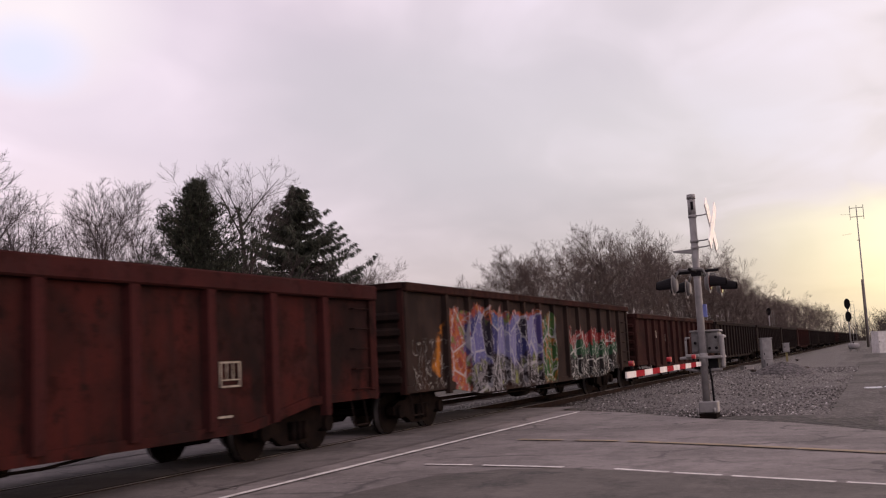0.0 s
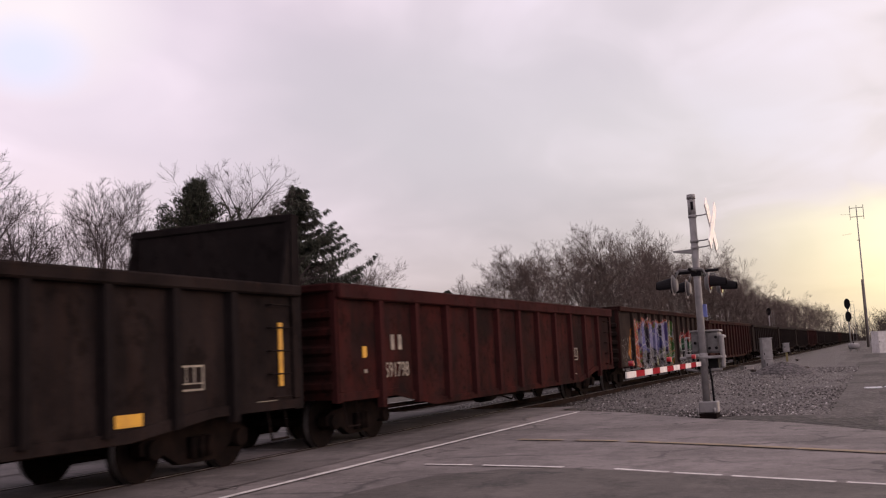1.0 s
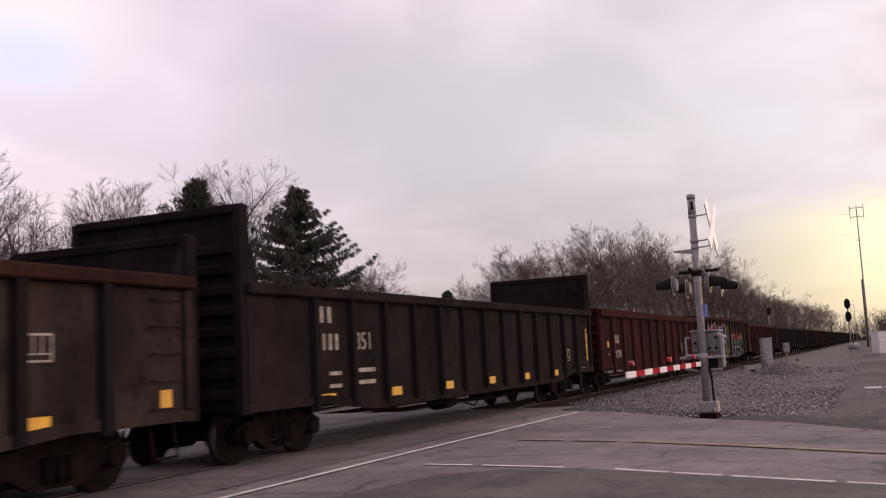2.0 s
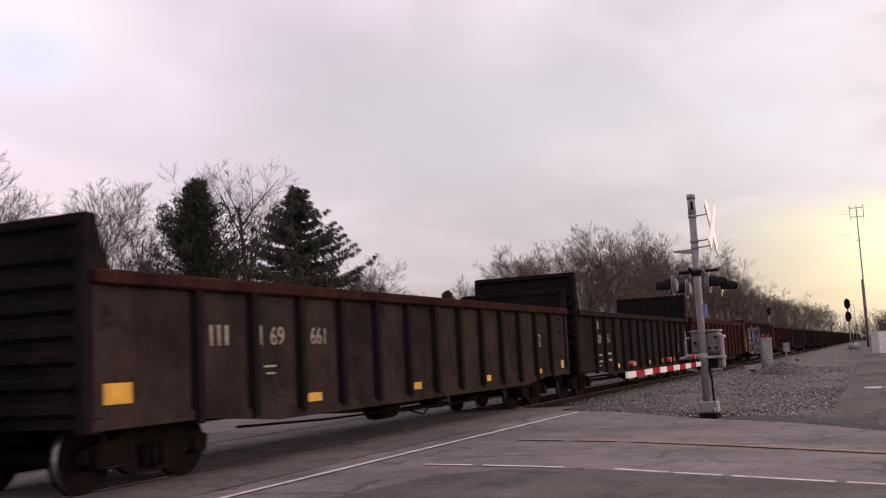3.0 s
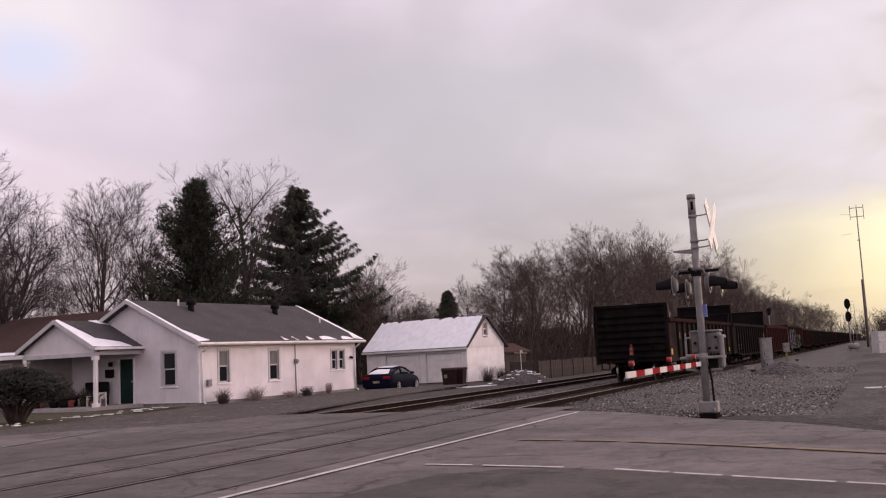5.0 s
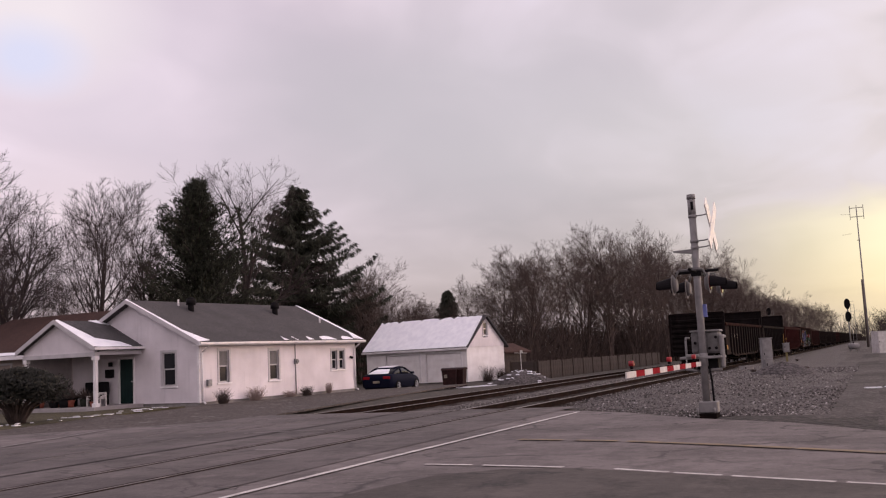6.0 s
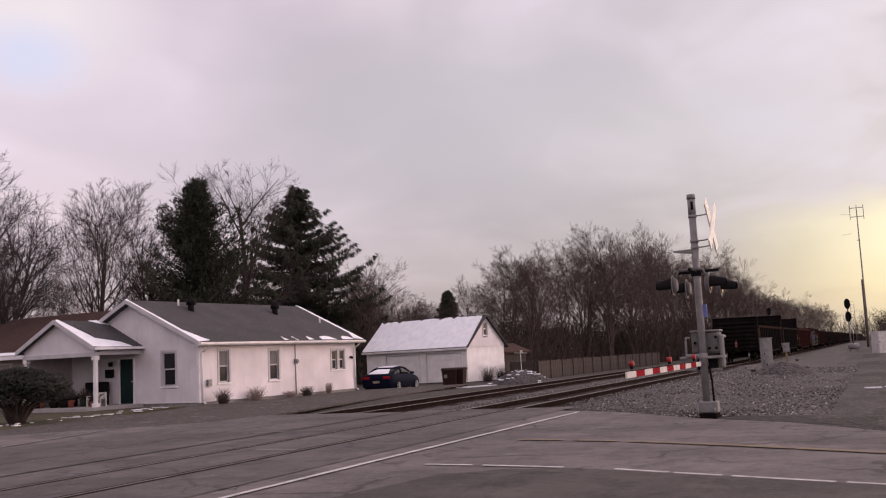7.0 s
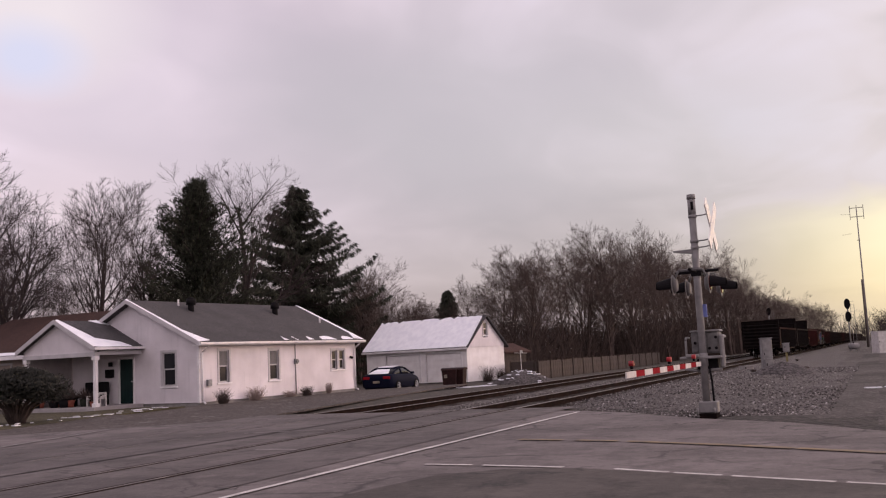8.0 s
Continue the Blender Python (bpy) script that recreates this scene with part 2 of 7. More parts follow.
def graffiti_paint():
    """Spray-painted pieces over dark brown steel: two filled blocks with pale outlines."""
    m = Nodes("graffiti_paint", 0.9, 0.0, 0.03)
    x, z = m.axis(0), m.axis(2)
    base = m.mix(m.ramp(m.noise(1.2, 4), (0.4, 0.0), (0.6, 1.0)), (0.013, 0.009, 0.008), (0.024, 0.016, 0.0135))
    base = m.mix(m.ramp(m.noise(1.0, 4, 0.6, m.coords((4, 4, 0.4))), (0.52, 0.0), (0.7, 0.5)), base, (0.042, 0.02, 0.013))
    warp = m.noise(1.9, 3)
    wx = m.math("ADD", x, m.math("MULTIPLY", m.math("SUBTRACT", warp, 0.5), 0.9))
    wz = m.math("ADD", z, m.math("MULTIPLY", m.math("SUBTRACT", m.noise(2.3, 3), 0.5), 1.1))
    cell_vec = m.coords((1.25, 0.0, 0.85))
    edge = m.cells(1.35, "DISTANCE_TO_EDGE", cell_vec)
    pick = m.axis(0, m.cells(1.35, "F1", cell_vec, 1))

    def between(v, lo, hi, soft=0.03):
        return m.math("MULTIPLY", m.ramp(m.math("DIVIDE", v, 20.0), (lo / 20 - soft / 20, 0.0), (lo / 20, 1.0)),
                      m.ramp(m.math("DIVIDE", v, 20.0), (hi / 20, 1.0), (hi / 20 + soft / 20, 0.0)))

    fill = m.ramp(pick, (0.0, (0.050, 0.040, 0.12)), (0.28, (0.085, 0.085, 0.20)), (0.45, (0.025, 0.028, 0.10)), (0.62, (0.13, 0.13, 0.24)), (0.80, (0.045, 0.065, 0.16)), (0.92, (0.02, 0.018, 0.03)))
    fill.node.color_ramp.interpolation = "CONSTANT"
    warm = m.ramp(m.noise(2.4, 2), (0.42, (0.16, 0.032, 0.025)), (0.5, (0.26, 0.085, 0.02)), (0.57, (0.20, 0.05, 0.06)), (0.64, (0.10, 0.13, 0.035)))
    low = m.ramp(m.noise(3.1, 2), (0.46, (0.013, 0.011, 0.012)), (0.54, (0.16, 0.155, 0.165)), (0.58, (0.03, 0.03, 0.045)), (0.68, (0.13, 0.15, 0.04)))
    one = m.mix(m.ramp(m.math("DIVIDE", wz, 4), (0.30, 0.0), (0.33, 1.0)), low, fill)
    one = m.mix(m.ramp(m.math("DIVIDE", wz, 4), (0.555, 0.0), (0.575, 1.0)), one, warm)
    one = m.mix(between(wx, 2.1, 2.9), one, warm)
    one = m.mix(between(wx, 8.0, 8.9), one, m.ramp(m.noise(3, 2), (0.44, (0.022, 0.065, 0.02)), (0.52, (0.20, 0.08, 0.02)), (0.6, (0.04, 0.085, 0.025))))
    line = m.ramp(edge, (0.016, 1.0), (0.030, 0.0))
    thin = m.ramp(m.math("ABSOLUTE", m.math("SUBTRACT", m.noise(3.4, 2, 0.5, m.coords((1.5, 1, 0.7))), 0.5)), (0.008, 1.0), (0.014, 0.0))
    pale = m.math("MAXIMUM", line, thin)
    one = m.mix(m.math("MULTIPLY", pale, 0.7), one, (0.30, 0.30, 0.32))
    two = m.ramp(m.math("DIVIDE", wz, 4), (0.22, (0.02, 0.02, 0.02)), (0.30, (0.018, 0.055, 0.03)), (0.40, (0.15, 0.02, 0.02)), (0.50, (0.02, 0.012, 0.012)))
    two.node.color_ramp.interpolation = "CONSTANT"
    two = m.mix(m.math("MULTIPLY", pale, 0.9), two, (0.32, 0.32, 0.31))
    m1 = m.math("MULTIPLY", between(wx, 2.1, 8.9), between(wz, 0.62, 2.36))
    m2 = m.math("MULTIPLY", between(wx, 10.3, 15.6), between(wz, 0.62, 1.95))
    tag = m.math("MULTIPLY", m.math("MULTIPLY", between(x, 0.35, 1.75), between(z, 0.85, 1.75)), thin)
    c = m.mix(m1, base, one)
    c = m.mix(m2, c, two)
    c = m.mix(m.math("MULTIPLY", between(wx, 1.35, 1.62), between(wz, 1.15, 1.95)), c, (0.30, 0.11, 0.015))
    c = m.mix(m.math("MULTIPLY", tag, 0.8), c, (0.26, 0.26, 0.25))
    c = m.mix(m.math("MULTIPLY", m.noise(6, 5, 0.7), 0.5), c, (0.018, 0.013, 0.012))
    return m.done(c, m.noise(9, 4), 0.2, 0.01)


M = {}
M["asphalt"] = asphalt("worn_asphalt", (0.168, 0.145, 0.143), (0.100, 0.085, 0.084), 0.8, 0.6)
M["apron"] = asphalt("old_asphalt", (0.086, 0.072, 0.067), (0.048, 0.040, 0.037), 0.95, 0.7)
M["crossing"] = asphalt("crossing_asphalt", (0.128, 0.110, 0.108), (0.074, 0.063, 0.062), 0.6, 0.6)
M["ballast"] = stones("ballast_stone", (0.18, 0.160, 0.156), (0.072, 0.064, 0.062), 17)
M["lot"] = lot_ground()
M["ground"] = stones("ground_soil", (0.085, 0.072, 0.06), (0.05, 0.043, 0.036), 5)
M["verge"] = stones("verge_gravel", (0.13, 0.108, 0.10), (0.065, 0.054, 0.05), 11, 0.10)
M["stone"] = plain("crushed_stone", (0.40, 0.36, 0.35), (0.16, 0.14, 0.135), 6, 0.9)
M["rust_rail"] = plain("rusty_rail", (0.024, 0.013, 0.010), (0.010, 0.0065, 0.0055), 5, 0.9, 0, 0.15, 0.04)
M["rail_top"] = plain("polished_rail", (0.24, 0.21, 0.20), (0.15, 0.13, 0.125), 4, 0.45, 0.6, 0.05)
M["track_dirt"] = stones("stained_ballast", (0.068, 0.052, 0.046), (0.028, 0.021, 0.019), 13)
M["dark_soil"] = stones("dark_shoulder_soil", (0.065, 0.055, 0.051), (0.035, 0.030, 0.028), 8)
M["tie"] = plain("creosoted_timber", (0.040, 0.028, 0.023), (0.018, 0.014, 0.012), 4, 0.9, 0, 0.4, 0.06)
M["street_rail"] = plain("dull_street_rail", (0.20, 0.175, 0.172), (0.045, 0.038, 0.038), 3, 0.5, 0.3, 0.05)
# colour of the fainter grooves, with their shade painted in
M["tarred_seam"] = plain("tarred_seam", (0.062, 0.053, 0.052), (0.038, 0.032, 0.032), 3, 0.9)
M["faded_white"] = plain("scuffed_road_paint", (0.27, 0.25, 0.245), (0.13, 0.115, 0.113), 4, 0.8)
M["white_line"] = plain("road_paint_white", (0.62, 0.60, 0.58), (0.36, 0.33, 0.32), 5, 0.7)
M["yellow_line"] = plain("road_paint_yellow", (0.25, 0.175, 0.095), (0.125, 0.106, 0.09), 3.2, 0.85)
M["car_dark"] = steel_paint("dark_brown_steel", (0.033, 0.0250, 0.0225), (0.0155, 0.0118, 0.011), (0.046, 0.0265, 0.0195), 0.5)
M["car_black"] = steel_paint("black_brown_steel", (0.0175, 0.0130, 0.0122), (0.0098, 0.0076, 0.0073), (0.026, 0.0158, 0.013), 0.5)
M["car_post"] = steel_paint("dark_post_steel", (0.013, 0.0105, 0.0105), (0.008, 0.0066, 0.0066), (0.020, 0.013, 0.0115), 0.4)
M["car_red"] = steel_paint("oxide_red_steel", (0.040, 0.0105, 0.009), (0.013, 0.0075, 0.007), (0.011, 0.0075, 0.007), 0.95)
M["car_red_frame"] = steel_paint("red_brown_frame_steel", (0.040, 0.012, 0.0115), (0.027, 0.0095, 0.009), (0.012, 0.008, 0.0075), 0.4)
M["car_maroon"] = steel_paint("maroon_steel", (0.030, 0.0115, 0.0105), (0.016, 0.0085, 0.008), (0.045, 0.020, 0.013), 0.5)
M["graffiti"] = graffiti_paint()
M["truck_steel"] = plain("truck_steel", (0.014, 0.009, 0.0075), (0.006, 0.0047, 0.0044), 5, 0.95, 0, 0.2, 0.02)
M["wheel"] = plain("wheel_steel", (0.012, 0.008, 0.007), (0.006, 0.0048, 0.0045), 6, 0.95, 0, 0.1, 0.02)
M["tread"] = plain("wheel_tread", (0.40, 0.38, 0.37), (0.25, 0.24, 0.23), 6, 0.35, 0.9)
M["yellow"] = plain("yellow_reflector", (0.52, 0.275, 0.010), (0.38, 0.19, 0.010), 6, 0.6)
M["stencil"] = plain("stencil_paint", (0.30, 0.265, 0.215), (0.14, 0.12, 0.095), 9, 0.85)
M["red_plastic"] = plain("faded_red_casing", (0.15, 0.018, 0.020), (0.09, 0.014, 0.015), 8, 0.6)


# ---- mesh helpers ----
def part(name, bm, material, parent=None, label=""):
    """Link a bmesh as one mesh object under a thing or a part."""
    me = bpy.data.meshes.new(name)
    bm.normal_update()
    bm.to_mesh(me)
    bm.free()
    for mt in (material if isinstance(material, (list, tuple)) else [material]):
        me.materials.append(mt)
    ob = new(name, me)
    ob.parent = parent
    return tagged(ob, label) if label else ob


def again(ob, m, parent=None):
    """Another object on the same mesh, at the pose m."""
    o = new(ob.name.split(".")[0], ob.data)
    o.parent = parent or ob.parent
    o.matrix_basis = m
    return o


def box(bm, x0, x1, y0, y1, z0, z1, bevel=0.0, mi=0):
    v = [bm.verts.new((x, y, z)) for x in (x0, x1) for y in (y0, y1) for z in (z0, z1)]
    fs = [bm.faces.new([v[i] for i in q]) for q in ((0, 1, 3, 2), (4, 6, 7, 5), (0, 4, 5, 1), (2, 3, 7, 6), (0, 2, 6, 4), (1, 5, 7, 3))]
    for f in fs:
        f.material_index = mi
    if bevel:
        es = list({e for f in fs for e in f.edges})
        r = bmesh.ops.bevel(bm, geom=es, offset=bevel, segments=1, affect="EDGES")
        for f in r["faces"]:
            f.material_index = mi
    return bm


def slab(bm, pts, axis, a, b, mi=0):
    """Extrude a flat outline along an axis ('x', 'y' or 'z') from a to b."""
    def at(p, t):
        return {"x": (t, p[0], p[1]), "y": (p[0], t, p[1]), "z": (p[0], p[1], t)}[axis]
    lo, hi = [bm.verts.new(at(p, a)) for p in pts], [bm.verts.new(at(p, b)) for p in pts]
    fs = [bm.faces.new(lo), bm.faces.new(hi[::-1])]
    k = len(pts)
    fs += [bm.faces.new((lo[i], hi[i], hi[(i + 1) % k], lo[(i + 1) % k])) for i in range(k)]
    for f in fs:
        f.material_index = mi
    bmesh.ops.recalc_face_normals(bm, faces=fs)
    return bm


def tube(bm, p, q, r0, r1=None, n=8, mi=0, caps=True):
    p, q = Vector(p), Vector(q)
    r1 = r0 if r1 is None else r1
    d = (q - p).normalized()
    u = d.orthogonal().normalized()
    w = d.cross(u)
    a, b = [], []
    for i in range(n):
        t = 2 * math.pi * i / n
        o = u * math.cos(t) + w * math.sin(t)
        a.append(bm.verts.new(p + o * r0)), b.append(bm.verts.new(q + o * r1))
    fs = [bm.faces.new((a[i], a[(i + 1) % n], b[(i + 1) % n], b[i])) for i in range(n)]
    for f in fs:
        f.smooth = n > 5
    if caps:
        fs += [bm.faces.new(a[::-1]), bm.faces.new(b)]
    for f in fs:
        f.material_index = mi
    return bm


def pipe(bm, pts, r, n=6, mi=0):
    for p, q in zip(pts, pts[1:]):
        tube(bm, p, q, r, r, n, mi)
    return bm


def thing(name, label, category, m=None, group="", kind=""):
    ob = new(name)
    ob.empty_display_size = 0.3
    if m is not None:
        ob.matrix_basis = m
    return tagged(ob, label, category, group, kind)


def B():
    return bmesh.new()


def strip(bm, pts, width, z):
    """A flat painted strip along a polyline, with a little wear along its edges."""
    rnd = random.Random(len(pts) * 7 + int(pts[0][0] * 10))
    fine = []
    for p, q in zip(pts, pts[1:]):
        k = max(2, int((Vector(q) - Vector(p)).length / 0.25))
        fine += [Vector(p).lerp(Vector(q), i / k) for i in range(k)]
    fine.append(Vector(pts[-1]))
    a, b = [], []
    for i, p in enumerate(fine):
        d = (fine[min(i + 1, len(fine) - 1)] - fine[max(i - 1, 0)]).normalized()
        s = Vector((-d.y, d.x)) * width / 2
        j = 1 + rnd.uniform(-0.22, 0.1)
        a.append(bm.verts.new((p.x + s.x * j, p.y + s.y * j, z))), b.append(bm.verts.new((p.x - s.x * j, p.y - s.y * j, z)))
    for i in range(len(fine) - 1):
        bm.faces.new((b[i], b[i + 1], a[i + 1], a[i]))
    return bm


def sheet(name, pts, z, material, label, category, thick=0.0):
    bm = B()
    if thick:
        slab(bm, pts, "z", z - thick, z)
    else:
        f = bm.faces.new([bm.verts.new((x, y, z)) for x, y in pts])
        bmesh.ops.recalc_face_normals(bm, faces=[f])
        if f.normal.z < 0:
            f.normal_flip()
    return tagged(part(name, bm, material), label, category, kind="structure")


# ---- ground, road and railway ----
TRACK_Y, TRACK2_Y = 9.5, 14.0


def fall(x, y):
    """Height of the natural ground: it drops a little beyond the crossing, towards the yards."""
    a = min(1, max(0, (x - 30) / 22)) * min(1, max(0, (y - 15) / 5))
    return -0.24 * a * a * (3 - 2 * a)


def edge_line(y):
    """The far edge of the cross street, as x over y."""
    pts = [(-60, 9.0), (-12, 10.5), (0, 15.7), (1.5, 17.6), (3.2, 18.9), (5.4, 21.3), (7.6, 22.6), (14, 23.3), (16.0, 21.2), (18, 19.6), (20.3, 17.4), (26, 12.5), (60, -18)]
    for (y0, x0), (y1, x1) in zip(pts, pts[1:]):
        if y <= y1:
            return x0 + (x1 - x0) * (y - y0) / (y1 - y0)
    return pts[-1][1]


def make_ground():
    bm = B()
    xs = [-900, -300, -100, -40, -15] + [i * 2.0 for i in range(-5, 45)] + [95, 110, 140, 200, 400, 1000, 2500]
    ys = [-2500, -900, -300, -100, -40] + [i * 2.0 for i in range(-12, 40)] + [85, 100, 140, 220, 500, 1500, 2500]
    grid = [[bm.verts.new((x, y, fall(x, y) - 0.045 - (0.14 if x > 24 and 6 < y < 17 else 0))) for y in ys] for x in xs]
    for i in range(len(xs) - 1):
        for j in range(len(ys) - 1):
            f = bm.faces.new((grid[i][j], grid[i + 1][j], grid[i + 1][j + 1], grid[i][j + 1]))
            f.smooth = True
    return tagged(part("ground", bm, M["ground"]), "brown winter soil reaching to the horizon", "ground", kind="structure")


make_ground()
road_pts = [(edge_line(y), y) for y in (-30, -12, 0, 0.8, 1.5, 2.4, 3.2, 4.2, 5.4, 6.5, 7.6, 14, 15, 16, 17, 18, 19.2, 20.3, 26, 40)]
sheet("road", [(-18, -30), (-18, 40)] + road_pts[::-1], 0.0, M["asphalt"], "worn grey asphalt street over the railway", "road", 0.12)
sheet("apron", [(-10, -14), (9.45, -3.0), (10.0, 0.0), (10.75, 2.0), (11.25, 3.4), (11.15, 4.3), (10.6, 4.95), (8.6, 5.35), (-8, 7.0)], 0.012, M["apron"], "dark patched old asphalt beside the street", "asphalt apron", 0.02)


def make_lot():
    bm = B()
    xs = [9 + 0.8 * i for i in range(60)] + [60, 70, 85, 110, 150, 220, 320]
    rows = []
    for x in xs:
        row = []
        for k in range(41):
            f = k / 40
            y = 7.55 - f * f * 70
            bank = 0.10 * max(0, min(1, (y - 2.0) / 4.0)) * max(0, min(1, (x - 22) / 5))
            z = -0.018 + 0.03 * noise.noise((x * 0.35, y * 0.35, 0)) + 0.02 * noise.noise((x, y, 3)) - 0.11 * max(0, min(1, (y - 6.2) / 1.2)) + bank
            lip = 0.06 if x < edge_line(y) + 0.25 else 0.0
            row.append(bm.verts.new((x, y, z - lip)))
        rows.append(row)
    for i in range(len(xs) - 1):
        for k in range(40):
            f = bm.faces.new((rows[i][k + 1], rows[i + 1][k + 1], rows[i + 1][k], rows[i][k]))
            f.smooth = True
            yy = rows[i][k].co.y
            xx = rows[i][k].co.x
            if xx < edge_line(yy) + 0.75 + 0.5 * noise.noise((xx, yy, 4)) or (yy < 1.5 and noise.noise((xx * 0.25, yy * 0.4, 7)) > 0.25):
                f.material_index = 2
                continue
            f.material_index = 1 if yy > 1.7 + 0.8 * noise.noise((rows[i][k].co.x * 0.3, yy, 9)) - max(0, xs[i] - 30) * -0.03 else 0
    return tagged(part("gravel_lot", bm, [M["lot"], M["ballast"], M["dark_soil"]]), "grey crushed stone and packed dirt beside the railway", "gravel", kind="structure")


make_lot()


def make_ballast():
    bm = B()
    rnd = random.Random(5)
    xs = [22.7 + 0.6 * i for i in range(70)] + [70 + 12 * i for i in range(40)]
    ys = [6.6, 7.2, 7.7, 8.2, 8.75, 9.5, 10.25, 10.8, 11.5, 12.2, 12.7, 13.25, 14, 14.75, 15.3, 15.9, 16.6]
    base = [-0.30, -0.22, -0.17, -0.15, -0.16, -0.15, -0.16, -0.15, -0.19, -0.18, -0.15, -0.16, -0.15, -0.16, -0.16, -0.24, -0.42]
    rows = [[bm.verts.new((x, y, z + rnd.uniform(-0.02, 0.02))) for y, z in zip(ys, base)] for x in xs]
    for r0, r1 in zip(rows, rows[1:]):
        for k in range(len(ys) - 1):
            f = bm.faces.new((r0[k], r1[k], r1[k + 1], r0[k + 1]))
            f.material_index = 1 if min(abs(0.5 * (ys[k] + ys[k + 1]) - c) for c in (TRACK_Y, TRACK2_Y)) < 1.35 else 0
    return tagged(part("ballast_bed", bm, [M["ballast"], M["track_dirt"]]), "grey crushed stone bed under two railway tracks", "ballast", kind="structure")


make_ballast()


def make_stones():
    """Loose stones on the banks beside the track, too many to count."""
    rnd = random.Random(11)
    verts, faces = [], []
    for i in range(14000):
        x = 19.5 + 32 * rnd.random() ** 1.6
        y = rnd.uniform(1.0, 8.3) if i % 5 else rnd.uniform(10.8, 12.6)
        if x < edge_line(y) + 0.1 or (y > 8 and x < 24):
            continue
        r = rnd.uniform(0.012, 0.034)
        z = -0.01 - 0.11 * max(0, min(1, (y - 6.2) / 1.2)) + 0.10 * max(0, min(1, (y - 2.0) / 4.0)) * max(0, min(1, (x - 22) / 5))
        if y > 8:
            z = -0.17
        b = len(verts)
        for d in ((1, 0, 0), (-1, 0, 0), (0, 1, 0), (0, -1, 0), (0, 0, 1), (0, 0, -1)):
            verts.append((x + d[0] * r * rnd.uniform(0.7, 1.3), y + d[1] * r * rnd.uniform(0.7, 1.3), z + d[2] * r * rnd.uniform(0.6, 1)))
        faces += [(b + i, b + j, b + k) for i, j, k in ((0, 2, 4), (2, 1, 4), (1, 3, 4), (3, 0, 4), (2, 0, 5), (1, 2, 5), (3, 1, 5), (0, 3, 5))]
    me = bpy.data.meshes.new("loose_stones")
    me.from_pydata(verts, [], faces)
    m = Nodes("stone_chips", 0.9, 0, 0.3)
    me.materials.append(m.done(m.ramp(m.island(), (0.0, (0.026, 0.023, 0.022)), (0.5, (0.10, 0.090, 0.087)), (0.95, (0.21, 0.19, 0.186)), (1.0, (0.42, 0.40, 0.40)))))
    tagged(new("loose_stones", me), "loose grey crushed stones on the track bank", "stones", kind="stuff")


make_stones()

RAIL = [(-0.070, -0.172), (0.070, -0.172), (0.070, -0.160), (0.012, -0.140), (0.012, -0.045), (0.036, -0.035), (0.036, -0.006), (0.030, 0.0), (-0.030, 0.0), (-0.036, -0.006), (-0.036, -0.035), (-0.012, -0.045), (-0.012, -0.140), (-0.070, -0.160)]


def make_track(y0, x_from):
    t = thing("railway_track", "two rusty steel rails with polished heads on dark timber ties", "railway track", pose(0, y0, 0), kind="structure")
    for side in (-0.75, 0.75):
        bm = B()
        slab(bm, [(p[0] + side, p[1]) for p in RAIL], "x", -30, 620)
        for f in bm.faces:
            if f.normal.z > 0.6 and f.calc_center_median().z > -0.01:
                f.material_index = 1
        part("rail", bm, [M["rust_rail"], M["rail_top"]], t)
    bm = B()
    box(bm, -0.11, 0.11, -1.3, 1.3, -0.32, -0.155, 0.012)
    tie = part("tie", bm, M["tie"], t)
    tie.matrix_basis = pose(x_from, 0, 0)
    for i in range(1, 110):
        rnd = random.Random(i)
        again(tie, pose(x_from + i * 0.52, rnd.uniform(-0.04, 0.04), rnd.uniform(-0.008, 0.01), 0, 0, rnd.uniform(-1.2, 1.2)), t)
    return t


track_near = make_track(TRACK_Y, 24.2)
track_far = make_track(TRACK2_Y, 24.6)

# paving and flangeways through the crossing; the rails lie flush with it
for ty in (TRACK_Y, TRACK2_Y):
    for a, b, nm in ((-2.4, -0.835, "out"), (-0.665, 0.665, "mid"), (0.835, 2.2, "in")):
        x1 = 23.6 if ty < 12 else 23.2
        sheet("crossing_panel", [(-12, ty + a), (x1, ty + a), (x1 - 0.1, ty + b), (-12, ty + b)], 0.010 if nm == "mid" else 0.008, M["crossing"], "dark asphalt paving between the rails of the crossing", "crossing paving")
    for side in (-0.75, 0.75):
        # grooves are filled strips; their shade is only in the dark colour
        bm = B()
        for o in (-0.068, 0.068):
            box(bm, -12, 23.4, ty + side + o - 0.034, ty + side + o + 0.034, -0.05, 0.0125 if ty < 12 else 0.006)
        tagged(part("flangeway", bm, M["rust_rail" if ty < 12 else "tarred_seam"]), "filled dark strip painted as the shaded groove beside a rail", "flangeway", kind="structure")
        bm = B()
        box(bm, -12, 23.4, ty + side - 0.024, ty + side + 0.024, -0.05, 0.015 if ty < 12 else 0.008)
        tagged(part("sunken_rail", bm, M["street_rail"]), "polished rail head sunk flush in the street", "rail", kind="structure")


def paint_line(name, runs, width, material, label):
    t = thing(name, label, "road marking", kind="structure")
    for run in runs:
        part("stripe", strip(B(), run, width, 0.0155), material, t)
    return t


